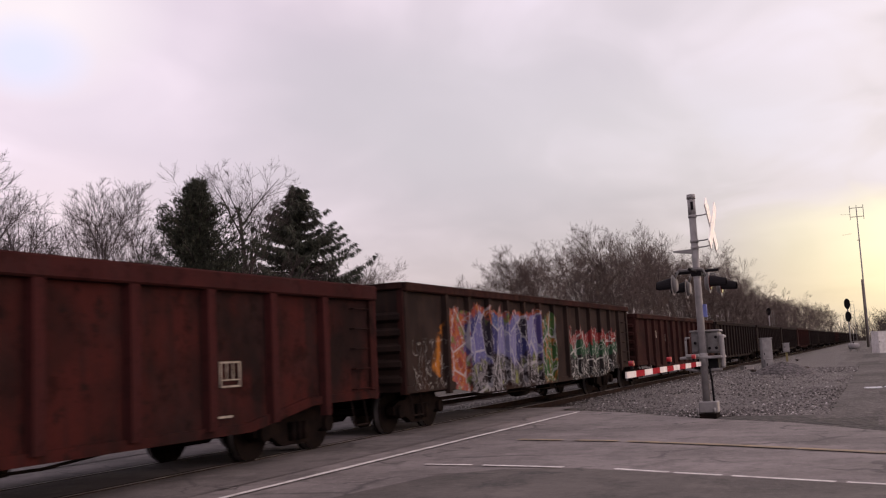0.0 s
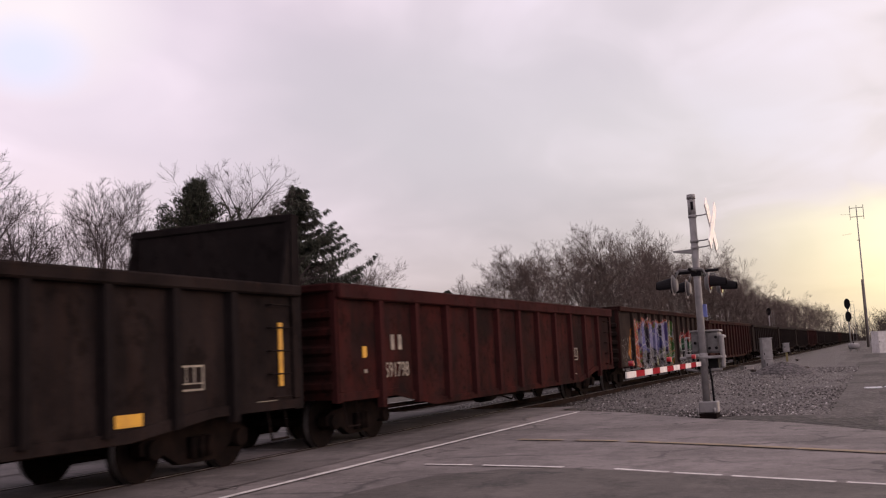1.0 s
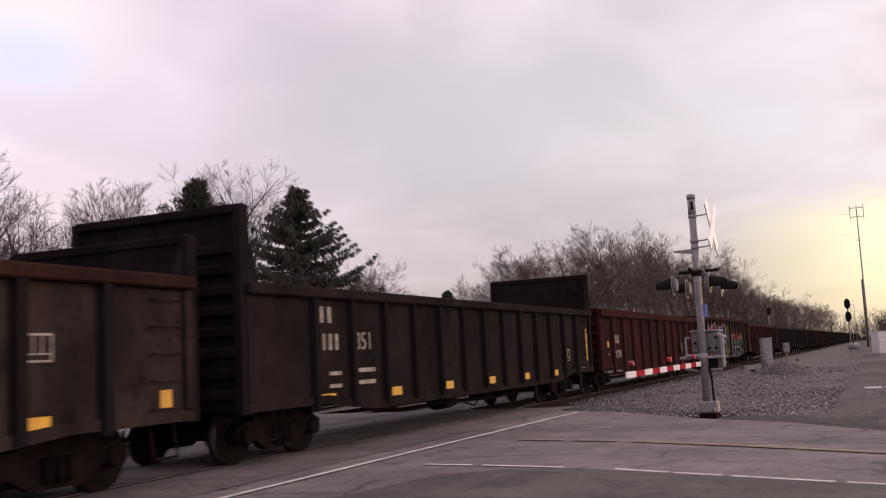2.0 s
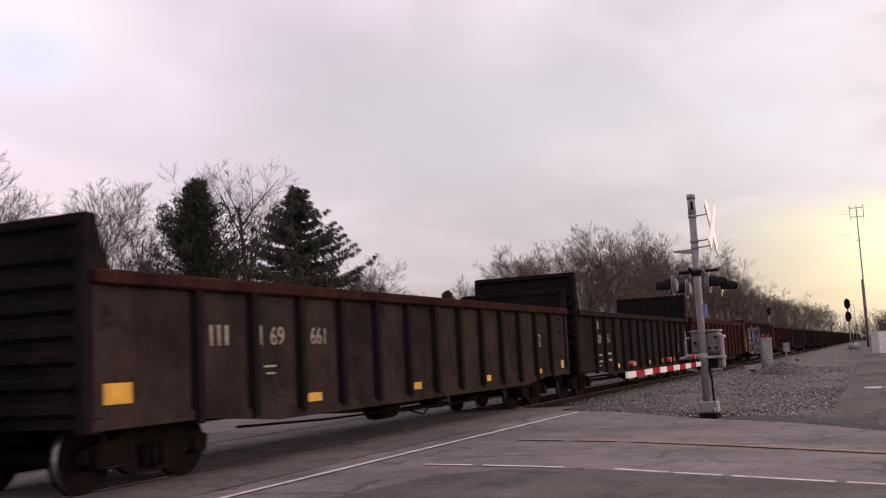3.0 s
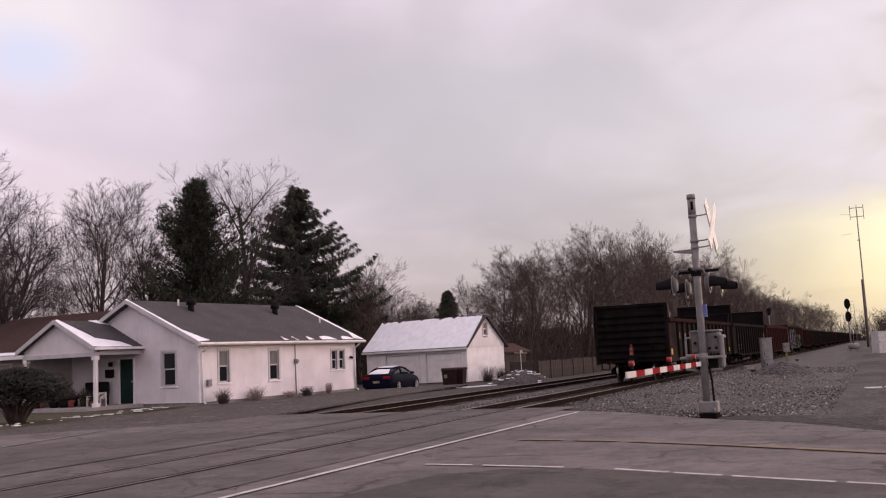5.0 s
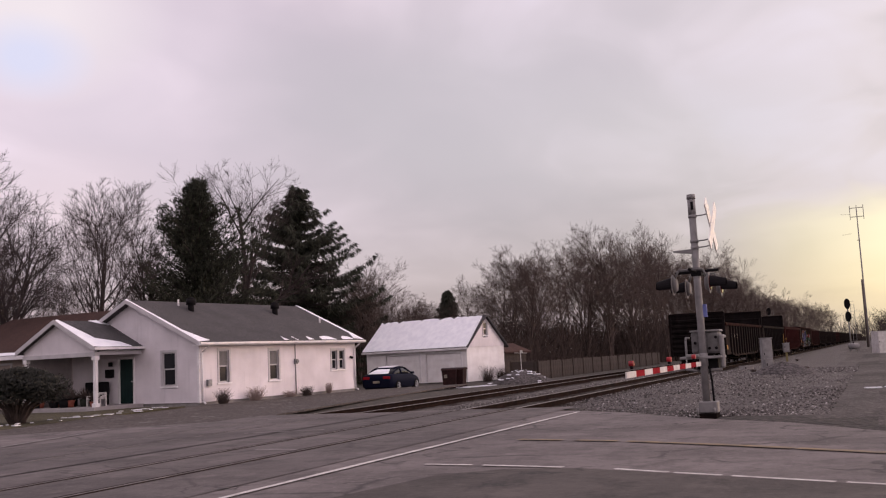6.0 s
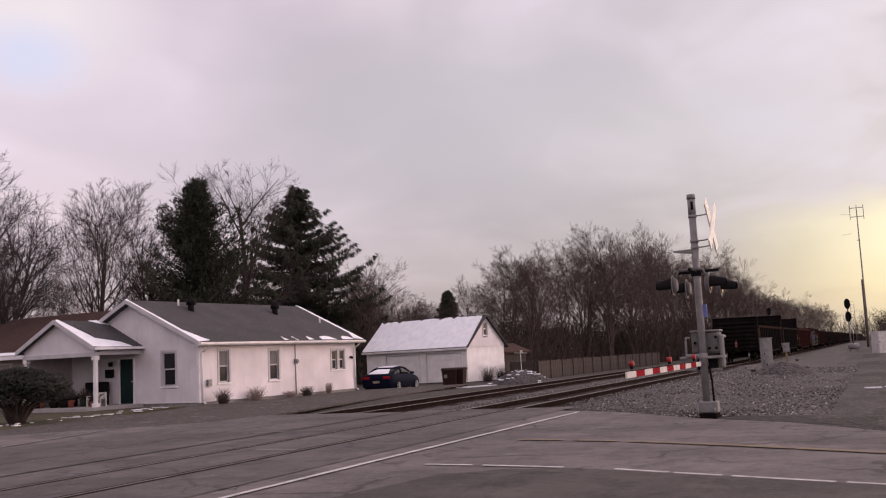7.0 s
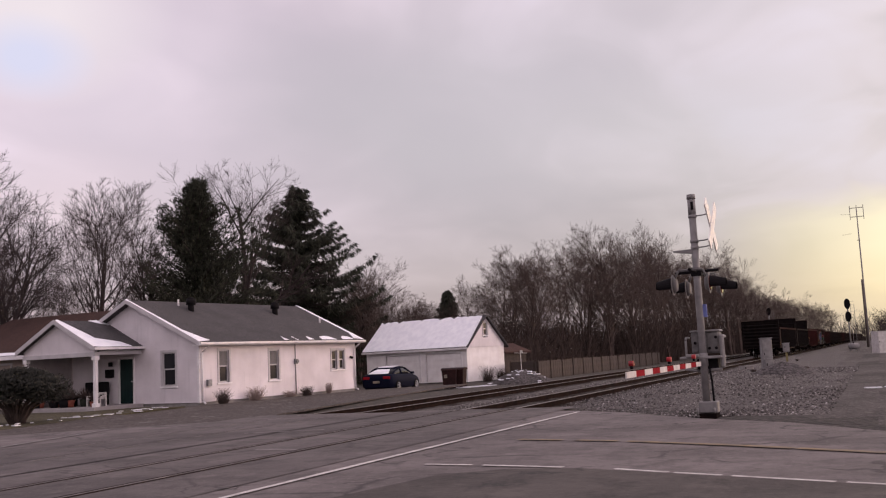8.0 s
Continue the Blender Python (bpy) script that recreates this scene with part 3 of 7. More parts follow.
paint_line("edge_line", [[(4.0, 6.62), (8.8, 6.60), (13.0, 6.56), (21.5, 6.42)]], 0.11, M["white_line"], "worn white line painted beside the railway")
paint_line("lane_line", [[(11.62, 5.6), (11.55, 4.9)], [(11.53, 4.75), (11.33, 3.62)], [(11.18, 2.95), (10.90, 2.28)], [(10.86, 2.2), (10.66, 1.66)], [(10.62, 1.55), (10.22, 0.52)], [(10.2, 0.42), (9.6, -1.2), (8.6, -4)]], 0.085, M["white_line"], "broken worn white lane line on grey asphalt")
paint_line("centre_line", [[(14.95, 5.5), (14.80, 4.7)], [(14.74, 4.5), (14.55, 3.75)], [(14.50, 3.6), (13.85, 2.1), (13.36, 1.15)], [(13.33, 1.1), (12.77, 0.05), (11.9, -1.8), (10.5, -4.5)]], 0.17, M["yellow_line"], "faded yellow centre line on the street")
paint_line("far_line", [[(13.7, 9.75), (13.62, 8.9)], [(14.3, 16.6), (16.9, 17.3), (19.0, 17.9)], [(17.0, 12.4), (17.6, 10.8)]], 0.12, M["faded_white"], "scuffed pale paint marks across the crossing")


# ---- train ----
SPEED, REAR = 16.07, -40.07


def make_truck(parent, x):
    """A three-piece truck with two wheelsets; x is its middle."""
    t = new("truck")
    t.parent = parent
    t.matrix_basis = pose(x, 0, 0)
    for y in (-0.98, 0.98):
        bm = B()
        outline = [(-1.12, 0.52), (-0.92, 0.60), (-0.62, 0.62), (-0.42, 0.74), (0.42, 0.74), (0.62, 0.62), (0.92, 0.60), (1.12, 0.52), (1.10, 0.36), (0.72, 0.36), (0.36, 0.17), (-0.36, 0.17), (-0.72, 0.36), (-1.10, 0.36)]
        slab(bm, outline, "y", y - 0.07, y + 0.07)
        for k in (-0.89, 0.89):
            tube(bm, (k, y - 0.14, 0.42), (k, y + 0.14, 0.42), 0.13, n=10)
        for k in (-0.16, 0.0, 0.16):
            tube(bm, (k, y + (-0.1 if y < 0 else 0.1), 0.24), (k, y + (-0.1 if y < 0 else 0.1), 0.52), 0.065, n=7)
        part("side_frame", bm, M["truck_steel"], t)
    bm = B()
    box(bm, -0.2, 0.2, -1.05, 1.05, 0.46, 0.68, 0.03)
    part("bolster", bm, M["truck_steel"], t)
    for k in (-0.89, 0.89):
        bm = B()
        side = [(0.95, 0.0), (0.95, 0.075), (0.90, 0.075), (0.90, 0.14), (0.836, 0.14), (0.836, 0.37), (0.832, 0.413), (0.815, 0.416), (0.735, 0.42), (0.735, 0.445), (0.70, 0.445), (0.70, 0.14), (0.66, 0.075)]
        prof = [(-y, r) for y, r in side] + side[::-1]
        n_, rings = 26, []
        for y, r in prof:
            rings.append([bm.verts.new((r * math.cos(2 * math.pi * i / n_), y, r * math.sin(2 * math.pi * i / n_))) for i in range(n_)] if r else [bm.verts.new((0, y, 0))])
        for (p, q), (ya, yb) in zip(zip(rings, rings[1:]), zip(prof, prof[1:])):
            for i in range(n_):
                j = (i + 1) % n_
                f = bm.faces.new([p[0], q[j], q[i]] if len(p) == 1 else [p[i], p[j], q[0]] if len(q) == 1 else [p[i], p[j], q[j], q[i]])
                f.material_index = 1 if min(abs(ya[0]), abs(yb[0])) >= 0.735 and ya[1] > 0.415 and yb[1] > 0.415 and abs(ya[0] - yb[0]) > 0.05 else 0
        bmesh.ops.recalc_face_normals(bm, faces=bm.faces[:])
        w = part("wheelset", bm, [M["wheel"], M["tread"]], t)
        w.matrix_basis = pose(k, 0, 0.42)
    return t


def make_gondola(label, length, paint, first, gap, posts, top=2.58, belly=0.62, high_rear=0.0, high_front=0.0, yellow=(), post_w=0.13, chord=None, post_paint=None, whole=False, chord_h=0.17):
    """An open-topped gondola from its rear end at x = 0 to its front at length."""
    g = thing("gondola_car", label, "freight car", pose(0, TRACK_Y, 0))
    chord, post_paint = chord or paint, post_paint or paint
    half, L = 1.50, length
    lo = 0.80
    for s in (-1, 1):
        bm = B()
        outline = [(0.0, lo), (2.1, lo), (3.6, belly), (L - 3.6, belly), (L - 2.1, lo), (L, lo), (L, top - 0.05), (0, top - 0.05)]
        slab(bm, outline, "y", s * half - 0.02, s * half + 0.02)
        part("side_sheet", bm, paint, g)
        bm = B()
        inner, outer = sorted((s * (half - 0.055), s * (half + 0.137)))
        box(bm, -0.02, L + 0.02, inner, outer, top - chord_h, top, 0.025)
        part("top_chord", bm, chord, g)
        bm = B()
        pts = [(0.0, lo - 0.03), (2.0, lo - 0.03), (3.6, belly - 0.03), (L - 3.6, belly - 0.03), (L - 2.0, lo - 0.03), (L, lo - 0.03), (L, lo + 0.10), (L - 2.1, lo + 0.10), (L - 3.7, belly + 0.10), (3.7, belly + 0.10), (2.1, lo + 0.10), (0, lo + 0.10)]
        slab(bm, pts, "y", s * (half + 0.022), s * (half + 0.06))
        part("side_sill", bm, paint, g)
        bm = B()
        z0, w = belly + 0.06, post_w / 2
        prof = [(-w - 0.03, s * (half + 0.021)), (-w, s * (half + 0.115)), (w, s * (half + 0.115)), (w + 0.03, s * (half + 0.021))]
        if whole:
            # painted over from end to end, so that the pattern runs on across the posts
            bm.free()
            for i in range(posts):
                part("post", slab(B(), [(px + first + i * gap, py) for px, py in prof], "z", z0, top - 0.168), post_paint, g)
        else:
            slab(bm, prof, "z", z0, top - 0.168)
            post = part("post", bm, post_paint, g)
            post.matrix_basis = pose(first, 0, 0)
            for i in range(1, posts):
                again(post, pose(first + i * gap, 0, 0), g)
        # corner post, ladder and grab irons at the end of each side
        for xa in (0.0, L - 0.16):
            bm = B()
            box(bm, xa, xa + 0.16, s * (half + 0.021), s * (half + 0.07), lo + 0.11, top - 0.172, 0.01)
            part("corner_post", bm, paint, g)
    for x0 in (L - 0.75, 0.22):
        for i in range(5 if x0 > 3 else 0):
            bm = B()
            z = 0.95 + 0.33 * i
            pipe(bm, [(x0, -half - 0.02, z), (x0, -half - 0.10, z), (x0 + 0.48, -half - 0.10, z), (x0 + 0.48, -half - 0.02, z)], 0.012, 5)
            part("grab_iron", bm, paint, g)
        bm = B()
        pipe(bm, [(x0, -half + 0.02, lo), (x0, -half - 0.05, 0.36), (x0 + 0.42, -half - 0.05, 0.36), (x0 + 0.42, -half + 0.02, lo)], 0.018, 5)
        part("stirrup", bm, M["truck_steel"], g)
    bm = B()
    box(bm, 0.05, L - 0.05, -half + 0.02, half - 0.02, 1.02, 1.10)
    part("floor", bm, M["truck_steel"], g)
    for x, d, high in ((0.0, -1, high_rear), (L, 1, high_front)):
        bm = B()
        zt = top + high
        k = int((zt - lo - 0.3) / 0.29)
        prof = [(x, lo)]
        for i in range(k):
            z = lo + 0.22 + i * 0.29
            prof += [(x, z - 0.10), (x + 0.085 * d, z - 0.045), (x + 0.085 * d, z + 0.045), (x, z + 0.10)]
        prof += [(x, zt - 0.06), (x - 0.06 * d, zt - 0.06), (x - 0.06 * d, lo)]
        slab(bm, prof, "y", -half + 0.02, half - 0.02)
        part("end_wall", bm, M["car_post"] if high else paint, g, "corrugated steel end wall")
        bm = B()
        box(bm, x - 0.09, x + 0.10, -half - 0.04, half + 0.04, zt - 0.13, zt, 0.02)
        for s in (-1, 1):
            z0 = lo - 0.05
            if high:
                slab(bm, [(x - 0.12, z0), (x + 0.10, z0), (x + 0.10, zt - 0.02), (x - 0.08, zt - 0.02), (x - 0.12 - 0.16 * -d * 0, top)], "y", s * half - 0.05, s * half + 0.075)
                slab(bm, [(x - 0.1 * d, top - 0.02), (x - 0.34 * d, top - 0.02), (x - 0.1 * d, top + high * 0.8)], "y", s * half - 0.02, s * half + 0.03)
            else:
                box(bm, x - 0.05, x + 0.10, s * half - 0.05, s * half + 0.06, z0, zt - 0.12)
        part("end_frame", bm, M["car_post"] if high else chord, g)
        # draft gear
        bm = B()
        box(bm, min(x, x + 0.36 * d), max(x, x + 0.36 * d), -0.16, 0.16, 0.68, 0.98, 0.03)
        box(bm, min(x + 0.3 * d, x + 0.62 * d), max(x + 0.3 * d, x + 0.62 * d), -0.13, 0.11, 0.70, 0.95, 0.05)
        pipe(bm, [(x + 0.05 * d, 0.35, 0.75), (x + 0.25 * d, 0.38, 0.45), (x + 0.55 * d, 0.3, 0.35)], 0.03, 6)
        part("coupler", bm, M["truck_steel"], g)
    bm = B()
    box(bm, 0.3, L - 0.3, -0.2, 0.2, 0.62, 1.03, 0.02)
    for i in range(7):
        x = 3.2 + i * (L - 6.4) / 6
        slab(bm, [(-1.47, 1.02), (1.47, 1.02), (1.47, 0.82), (0.2, 0.66), (-0.2, 0.66), (-1.47, 0.82)], "x", x - 0.06, x + 0.06)
    part("underframe", bm, M["truck_steel"], g)
    bm = B()
    tube(bm, (L * 0.42, -0.95, 0.52), (L * 0.42 + 0.75, -0.95, 0.52), 0.2, n=10)
    box(bm, L * 0.56, L * 0.56 + 0.4, -1.1, -0.7, 0.38, 0.75, 0.03)
    pipe(bm, [(3.0, -1.25, 0.58), (L * 0.3, -1.2, 0.50), (L * 0.42, -1.15, 0.47), (L * 0.6, -1.2, 0.42), (L * 0.7, -1.25, 0.56), (L - 3, -1.25, 0.58)], 0.02, 5)
    pipe(bm, [(L * 0.5, -1.0, 0.40), (L * 0.5 + 0.4, -1.1, 0.30), (L * 0.5 + 0.9, -1.0, 0.42)], 0.02, 5)
    part("brake_rigging", bm, M["truck_steel"], g)
    for x, z, w, h in yellow:
        bm = B()
        box(bm, x, x + w, -half - 0.036, -half - 0.0215, z, z + h)
        part("reflector", bm, M["yellow"], g, "yellow reflective strip")
    make_truck(g, 1.50)
    make_truck(g, L - 1.75)
    return g


def marks(g, rows, y=-1.535, material=None):
    """Stencilled writing that cannot be read, as plain bars of its size."""
    for x, z, w, h in rows:
        bm = B()
        box(bm, x, x + (w * 0.55 if h > 0.2 else w), y, y + 0.013, z, z + h)
        part("stencil_bar", bm, material or M["stencil"], g, "pale stencilled bar")


def stencil_text(g, words, x, z, h, narrow=1.0):
    """Readable stencilled figures on the near side of a car."""
    cu = bpy.data.curves.new("figures", "FONT")
    cu.body, cu.size, cu.extrude = words, h / 0.72, 0.004
    tmp = bpy.data.objects.new("figures", cu)
    scene.collection.objects.link(tmp)
    bpy.context.view_layer.update()
    me = bpy.data.meshes.new_from_object(tmp.evaluated_get(bpy.context.evaluated_depsgraph_get()))
    bpy.data.objects.remove(tmp)
    me.materials.clear()
    me.materials.append(M["stencil"])
    o = new("stencil_figures", me)
    o.parent = g
    o.matrix_basis = pose(x, -1.529, z, 90, 0, 0) @ Matrix.Diagonal((narrow, 1, 1, 1))
    return tagged(o, "pale stencilled figures " + words)


def stencil_frame(g, x, z, w, h):
    bm = B()
    for a in ((x, x + w, z, z + 0.025), (x, x + w, z + h, z + h + 0.025), (x, x + 0.025, z, z + h), (x + w, x + w + 0.025, z, z + h + 0.025), (x, x + w, z + h * 0.28, z + h * 0.28 + 0.018), (x + w * 0.33, x + w * 0.33 + 0.015, z + h * 0.28, z + h), (x + w * 0.66, x + w * 0.66 + 0.015, z + h * 0.28, z + h)):
        box(bm, a[0], a[1], -1.535, -1.522, a[2], a[3])
    part("stencil_frame", bm, M["stencil"], g, "white stencilled panel frame")


gondolas = []
last = make_gondola("dark brown rusty gondola with tall corrugated ends, last car", 17.8, M["car_dark"], 1.82, 1.205, 13, 2.58, 0.66, 0.64, 0.55, post_paint=M["car_post"], chord=M["car_maroon"],
                    yellow=[(0.18, 1.05, 0.46, 0.24), (4.33, 0.83, 0.48, 0.13), (7.9, 0.83, 0.48, 0.13), (11.5, 0.83, 0.45, 0.13), (15.1, 0.86, 0.4, 0.13), (17.2, 0.95, 0.2, 0.22)])
marks(last, [(2.10, 1.70, 0.10, 0.27), (2.26, 1.70, 0.10, 0.27), (2.42, 1.70, 0.12, 0.27), (3.22, 1.70, 0.07, 0.27), (9.08, 1.77, 0.06, 0.50), (3.3, 1.38, 0.3, 0.03), (3.35, 1.28, 0.22, 0.03)])
stencil_text(last, "69", 3.46, 1.70, 0.27)
stencil_text(last, "661", 4.54, 1.70, 0.27, 0.9)
stencil_frame(last, 15.15, 1.55, 0.36, 0.28)
gondolas.append((last, 0.0))
tall = make_gondola("black-brown gondola with tall end walls and yellow reflectors", 17.35, M["car_black"], 1.75, 1.165, 13, 2.58, 0.62, 1.10, 1.10, post_paint=M["car_post"],
                    yellow=[(1.85 + i * 2.33, 0.77, 0.50, 0.15) for i in range(6)] + [(16.86, 1.10, 0.10, 0.92)])
marks(tall, [(1.95, 2.03, 0.20, 0.26), (2.18, 2.03, 0.20, 0.26), (2.02, 1.60, 0.12, 0.26), (2.20, 1.60, 0.16, 0.26), (2.40, 1.60, 0.16, 0.26), (3.1, 1.22, 0.6, 0.07), (3.1, 1.02, 0.6, 0.07), (2.2, 1.20, 0.36, 0.06), (2.2, 1.00, 0.36, 0.06), (15.1, 0.82, 0.22, 0.06), (16.3, 0.86, 0.5, 0.05)])
stencil_frame(tall, 14.64, 1.13, 0.48, 0.30)
stencil_text(tall, "851", 3.02, 1.60, 0.30)
gondolas.append((tall, 18.95))
red = make_gondola("oxide-red gondola with scraped, soot-stained side panels", 17.3, M["car_red"], 1.45, 1.42, 11, 2.68, 0.54, 0, 0, chord=M["car_red_frame"], post_paint=M["car_red_frame"], post_w=0.16, chord_h=0.25)
marks(red, [(1.90, 1.58, 0.22, 0.27), (2.18, 1.58, 0.24, 0.27), (0.9, 1.2, 0.08, 0.06), (13.0, 0.74, 0.3, 0.03)])
marks(red, [(0.85, 1.46, 0.14, 0.19)], material=M["yellow"])
stencil_text(red, "591798", 1.64, 1.10, 0.27, 0.84)
stencil_frame(red, 13.05, 1.14, 0.42, 0.32)
gondolas.append((red, 37.45))
painted = make_gondola("dark brown gondola covered in colourful spray-painted graffiti", 17.2, M["graffiti"], 1.85, 1.17, 13, 2.82, 0.62, chord=M["car_maroon"], whole=True)
gondolas.append((painted, 55.95))
maroon = make_gondola("maroon gondola with pale stencilled bars", 17.3, M["car_maroon"], 1.7, 1.2, 13, 2.62, 0.62)
marks(maroon, [(3.2, 1.75, 0.16, 0.28), (3.45, 1.75, 0.16, 0.28), (5.2, 1.6, 0.16, 0.28), (5.5, 1.6, 0.2, 0.28)])
gondolas.append((maroon, 74.4))
bare = make_gondola("plain black-brown gondola in a long train", 17.3, M["car_black"], 1.7, 1.2, 13, 2.58, 0.62)
gondolas.append((bare, 92.9))
for i in range(18):
    src = (bare, bare, maroon, bare, bare)[i % 5]
    gondolas.append((copy_thing(src, pose(0, TRACK_Y, 0)), 111.4 + i * 18.5))

bm = B()
box(bm, -0.32, -0.14, -0.07, 0.09, 1.06, 1.44, 0.03)
box(bm, -0.30, -0.18, -0.04, 0.06, 1.44, 1.55, 0.02)
eot = part("end_marker", bm, M["red_plastic"], last, "faded red end-of-train marker box")
bm = B()
box(bm, -0.332, -0.318, -0.04, 0.06, 1.14, 1.2)
box(bm, -0.332, -0.318, -0.04, 0.06, 1.33, 1.38)
part("reflector", bm, M["stencil"], eot, "pale reflective patch")
bm = B()
pipe(bm, [(-0.25, 0.0, 1.02), (-0.4, -0.05, 0.75), (-0.5, 0.3, 0.55)], 0.025, 6)
pipe(bm, [(-0.12, 1.35, 0.95), (-0.2, 1.3, 0.55), (-0.2, 1.0, 0.52), (-0.12, 1.0, 0.9)], 0.02, 5)
pipe(bm, [(-0.15, -0.2, 0.95), (-0.45, -0.3, 0.75), (-0.2, 0.6, 0.62)], 0.02, 5)
part("air_hose", bm, M["truck_steel"], last)


# ---- houses and yards ----
def siding(name, a, b, pitch=0.115, pink=0.0):
    m = Nodes(name, 0.6, 0.0, 0.35)
    c = m.mix(m.ramp(m.noise(0.8, 4), (0.35, 0.0), (0.7, 1.0)), b, a)
    c = m.mix(m.ramp(m.noise(2.0, 4, 0.6, m.coords((2.5, 2.5, 0.25))), (0.55, 0.0), (0.75, 0.35)), c, tuple(v * 0.75 for v in b))
    return m.done(c, m.noise(30, 2), 0.06, 0.004)


def shingles(name, a, b, snow=0.0):
    m = Nodes(name, 0.9, 0.0, 0.25)
    t = m.nt.nodes.new("ShaderNodeTexBrick")
    t.inputs["Scale"].default_value = 5.5
    t.inputs["Color1"].default_value, t.inputs["Color2"].default_value = (*a, 1), (*b, 1)
    t.inputs["Mortar"].default_value = (*[v * 0.45 for v in b], 1)
    t.inputs["Mortar Size"].default_value = 0.012
    m.nt.links.new(m.coords(), t.inputs["Vector"])
    c = m.mix(m.ramp(m.noise(0.9, 4), (0.4, 0.0), (0.7, 0.5)), t.outputs[0], tuple(v * 0.6 for v in b))
    return m.done(c, m.noise(25, 3), 0.4, 0.01)


M["siding"] = siding("white_lap_siding", (0.70, 0.65, 0.675), (0.56, 0.518, 0.54))
M["tan_wall"] = plain("tan_wall", (0.36, 0.29, 0.26), (0.26, 0.21, 0.19), 1.5, 0.85)
M["trim"] = plain("white_trim", (0.76, 0.73, 0.74), (0.62, 0.59, 0.60), 2, 0.5)
# greyish window trim; on bargeboards and porch beam the grey paints in shade
M["trim_grey"] = plain("weathered_grey_trim", (0.50, 0.475, 0.49), (0.40, 0.38, 0.39), 2, 0.6)
# porch ceiling, floor and end wall: deep shade put into the colour
M["porch_paint"] = plain("dull_porch_paint", (0.34, 0.31, 0.31), (0.25, 0.23, 0.23), 2, 0.8)
M["stucco"] = plain("painted_block", (0.83, 0.80, 0.80), (0.70, 0.665, 0.66), 1.5, 0.85)
M["roof_grey"] = shingles("grey_shingle", (0.082, 0.076, 0.079), (0.055, 0.052, 0.055))
M["roof_brown"] = shingles("brown_shingle", (0.070, 0.034, 0.028), (0.045, 0.023, 0.019))
M["snow"] = plain("old_snow", (0.86, 0.86, 0.90), (0.74, 0.74, 0.80), 2.5, 0.6, 0, 0.3)
M["door_green"] = plain("dark_green_door", (0.006, 0.022, 0.020), (0.004, 0.015, 0.014), 3, 0.5, 0, 0.1, 0.15)
M["glass"] = Nodes("window_glass", 0.12, 0.0, 0.12).done((0.012, 0.013, 0.016))
M["blind"] = plain("window_blind", (0.16, 0.155, 0.155), (0.11, 0.105, 0.105), 4, 0.8)
M["black"] = plain("black_metal", (0.012, 0.011, 0.012), (0.008, 0.007, 0.008), 5, 0.7, 0, 0.1, 0.06)
M["grey_box"] = plain("grey_meter_box", (0.22, 0.22, 0.23), (0.15, 0.15, 0.16), 6, 0.5, 0.3)
M["concrete"] = plain("old_concrete", (0.30, 0.28, 0.27), (0.20, 0.185, 0.18), 3, 0.9)
M["wood_fence"] = plain("weathered_board", (0.070, 0.052, 0.043), (0.038, 0.028, 0.024), 3, 0.9, 0, 0.4)
M["galv"] = plain("galvanised_steel", (0.225, 0.213, 0.213), (0.145, 0.138, 0.138), 4, 0.6, 0.0)
M["aluminium"] = plain("aluminium", (0.45, 0.44, 0.44), (0.33, 0.32, 0.33), 5, 0.45, 0.4)
M["white_paint"] = plain("white_enamel", (0.62, 0.59, 0.57), (0.47, 0.44, 0.42), 5, 0.7, 0, 0.1, 0.08)
M["red_sheet"] = plain("red_reflective_sheeting", (0.27, 0.012, 0.02), (0.18, 0.010, 0.016), 6, 0.8, 0, 0.1, 0.03)
M["blue_sign"] = plain("blue_sign_enamel", (0.14, 0.17, 0.42), (0.10, 0.12, 0.32), 6, 0.5)
M["grass"] = stones("winter_lawn", (0.105, 0.092, 0.046), (0.060, 0.052, 0.030), 18)
M["terracotta"] = plain("terracotta", (0.25, 0.07, 0.045), None, 6, 0.8)


def lap_wall(name, length, z0, z1, openings, parent, m, cap=None, pitch=0.118, thick=0.14, material=None):
    """A wall of overlapping boards along local x, facing local -y. cap(z) gives the span at a height for a gable."""
    bm = B()
    z = z0
    while z < z1 - 0.01:
        zt = min(z + pitch, z1)
        lo, hi = cap(z + 0.012) if cap else (0.0, length)
        cuts = [(lo, hi)]
        for ox0, ox1, oz0, oz1 in openings:
            if oz0 < zt - 0.02 and oz1 > z + 0.02:
                nxt = []
                for a, b in cuts:
                    if ox1 <= a or ox0 >= b:
                        nxt.append((a, b))
                    else:
                        nxt += [(a, ox0)] if ox0 > a else []
                        nxt += [(ox1, b)] if ox1 < b else []
                cuts = nxt
        for a, b in cuts:
            if b - a > 0.01:
                slab(bm, [(-0.033, z), (thick, z), (thick, zt), (-0.004, zt)], "x", a, b)
        z = zt
    ob = part(name, bm, material or M["siding"], parent)
    ob.matrix_basis = m
    return ob


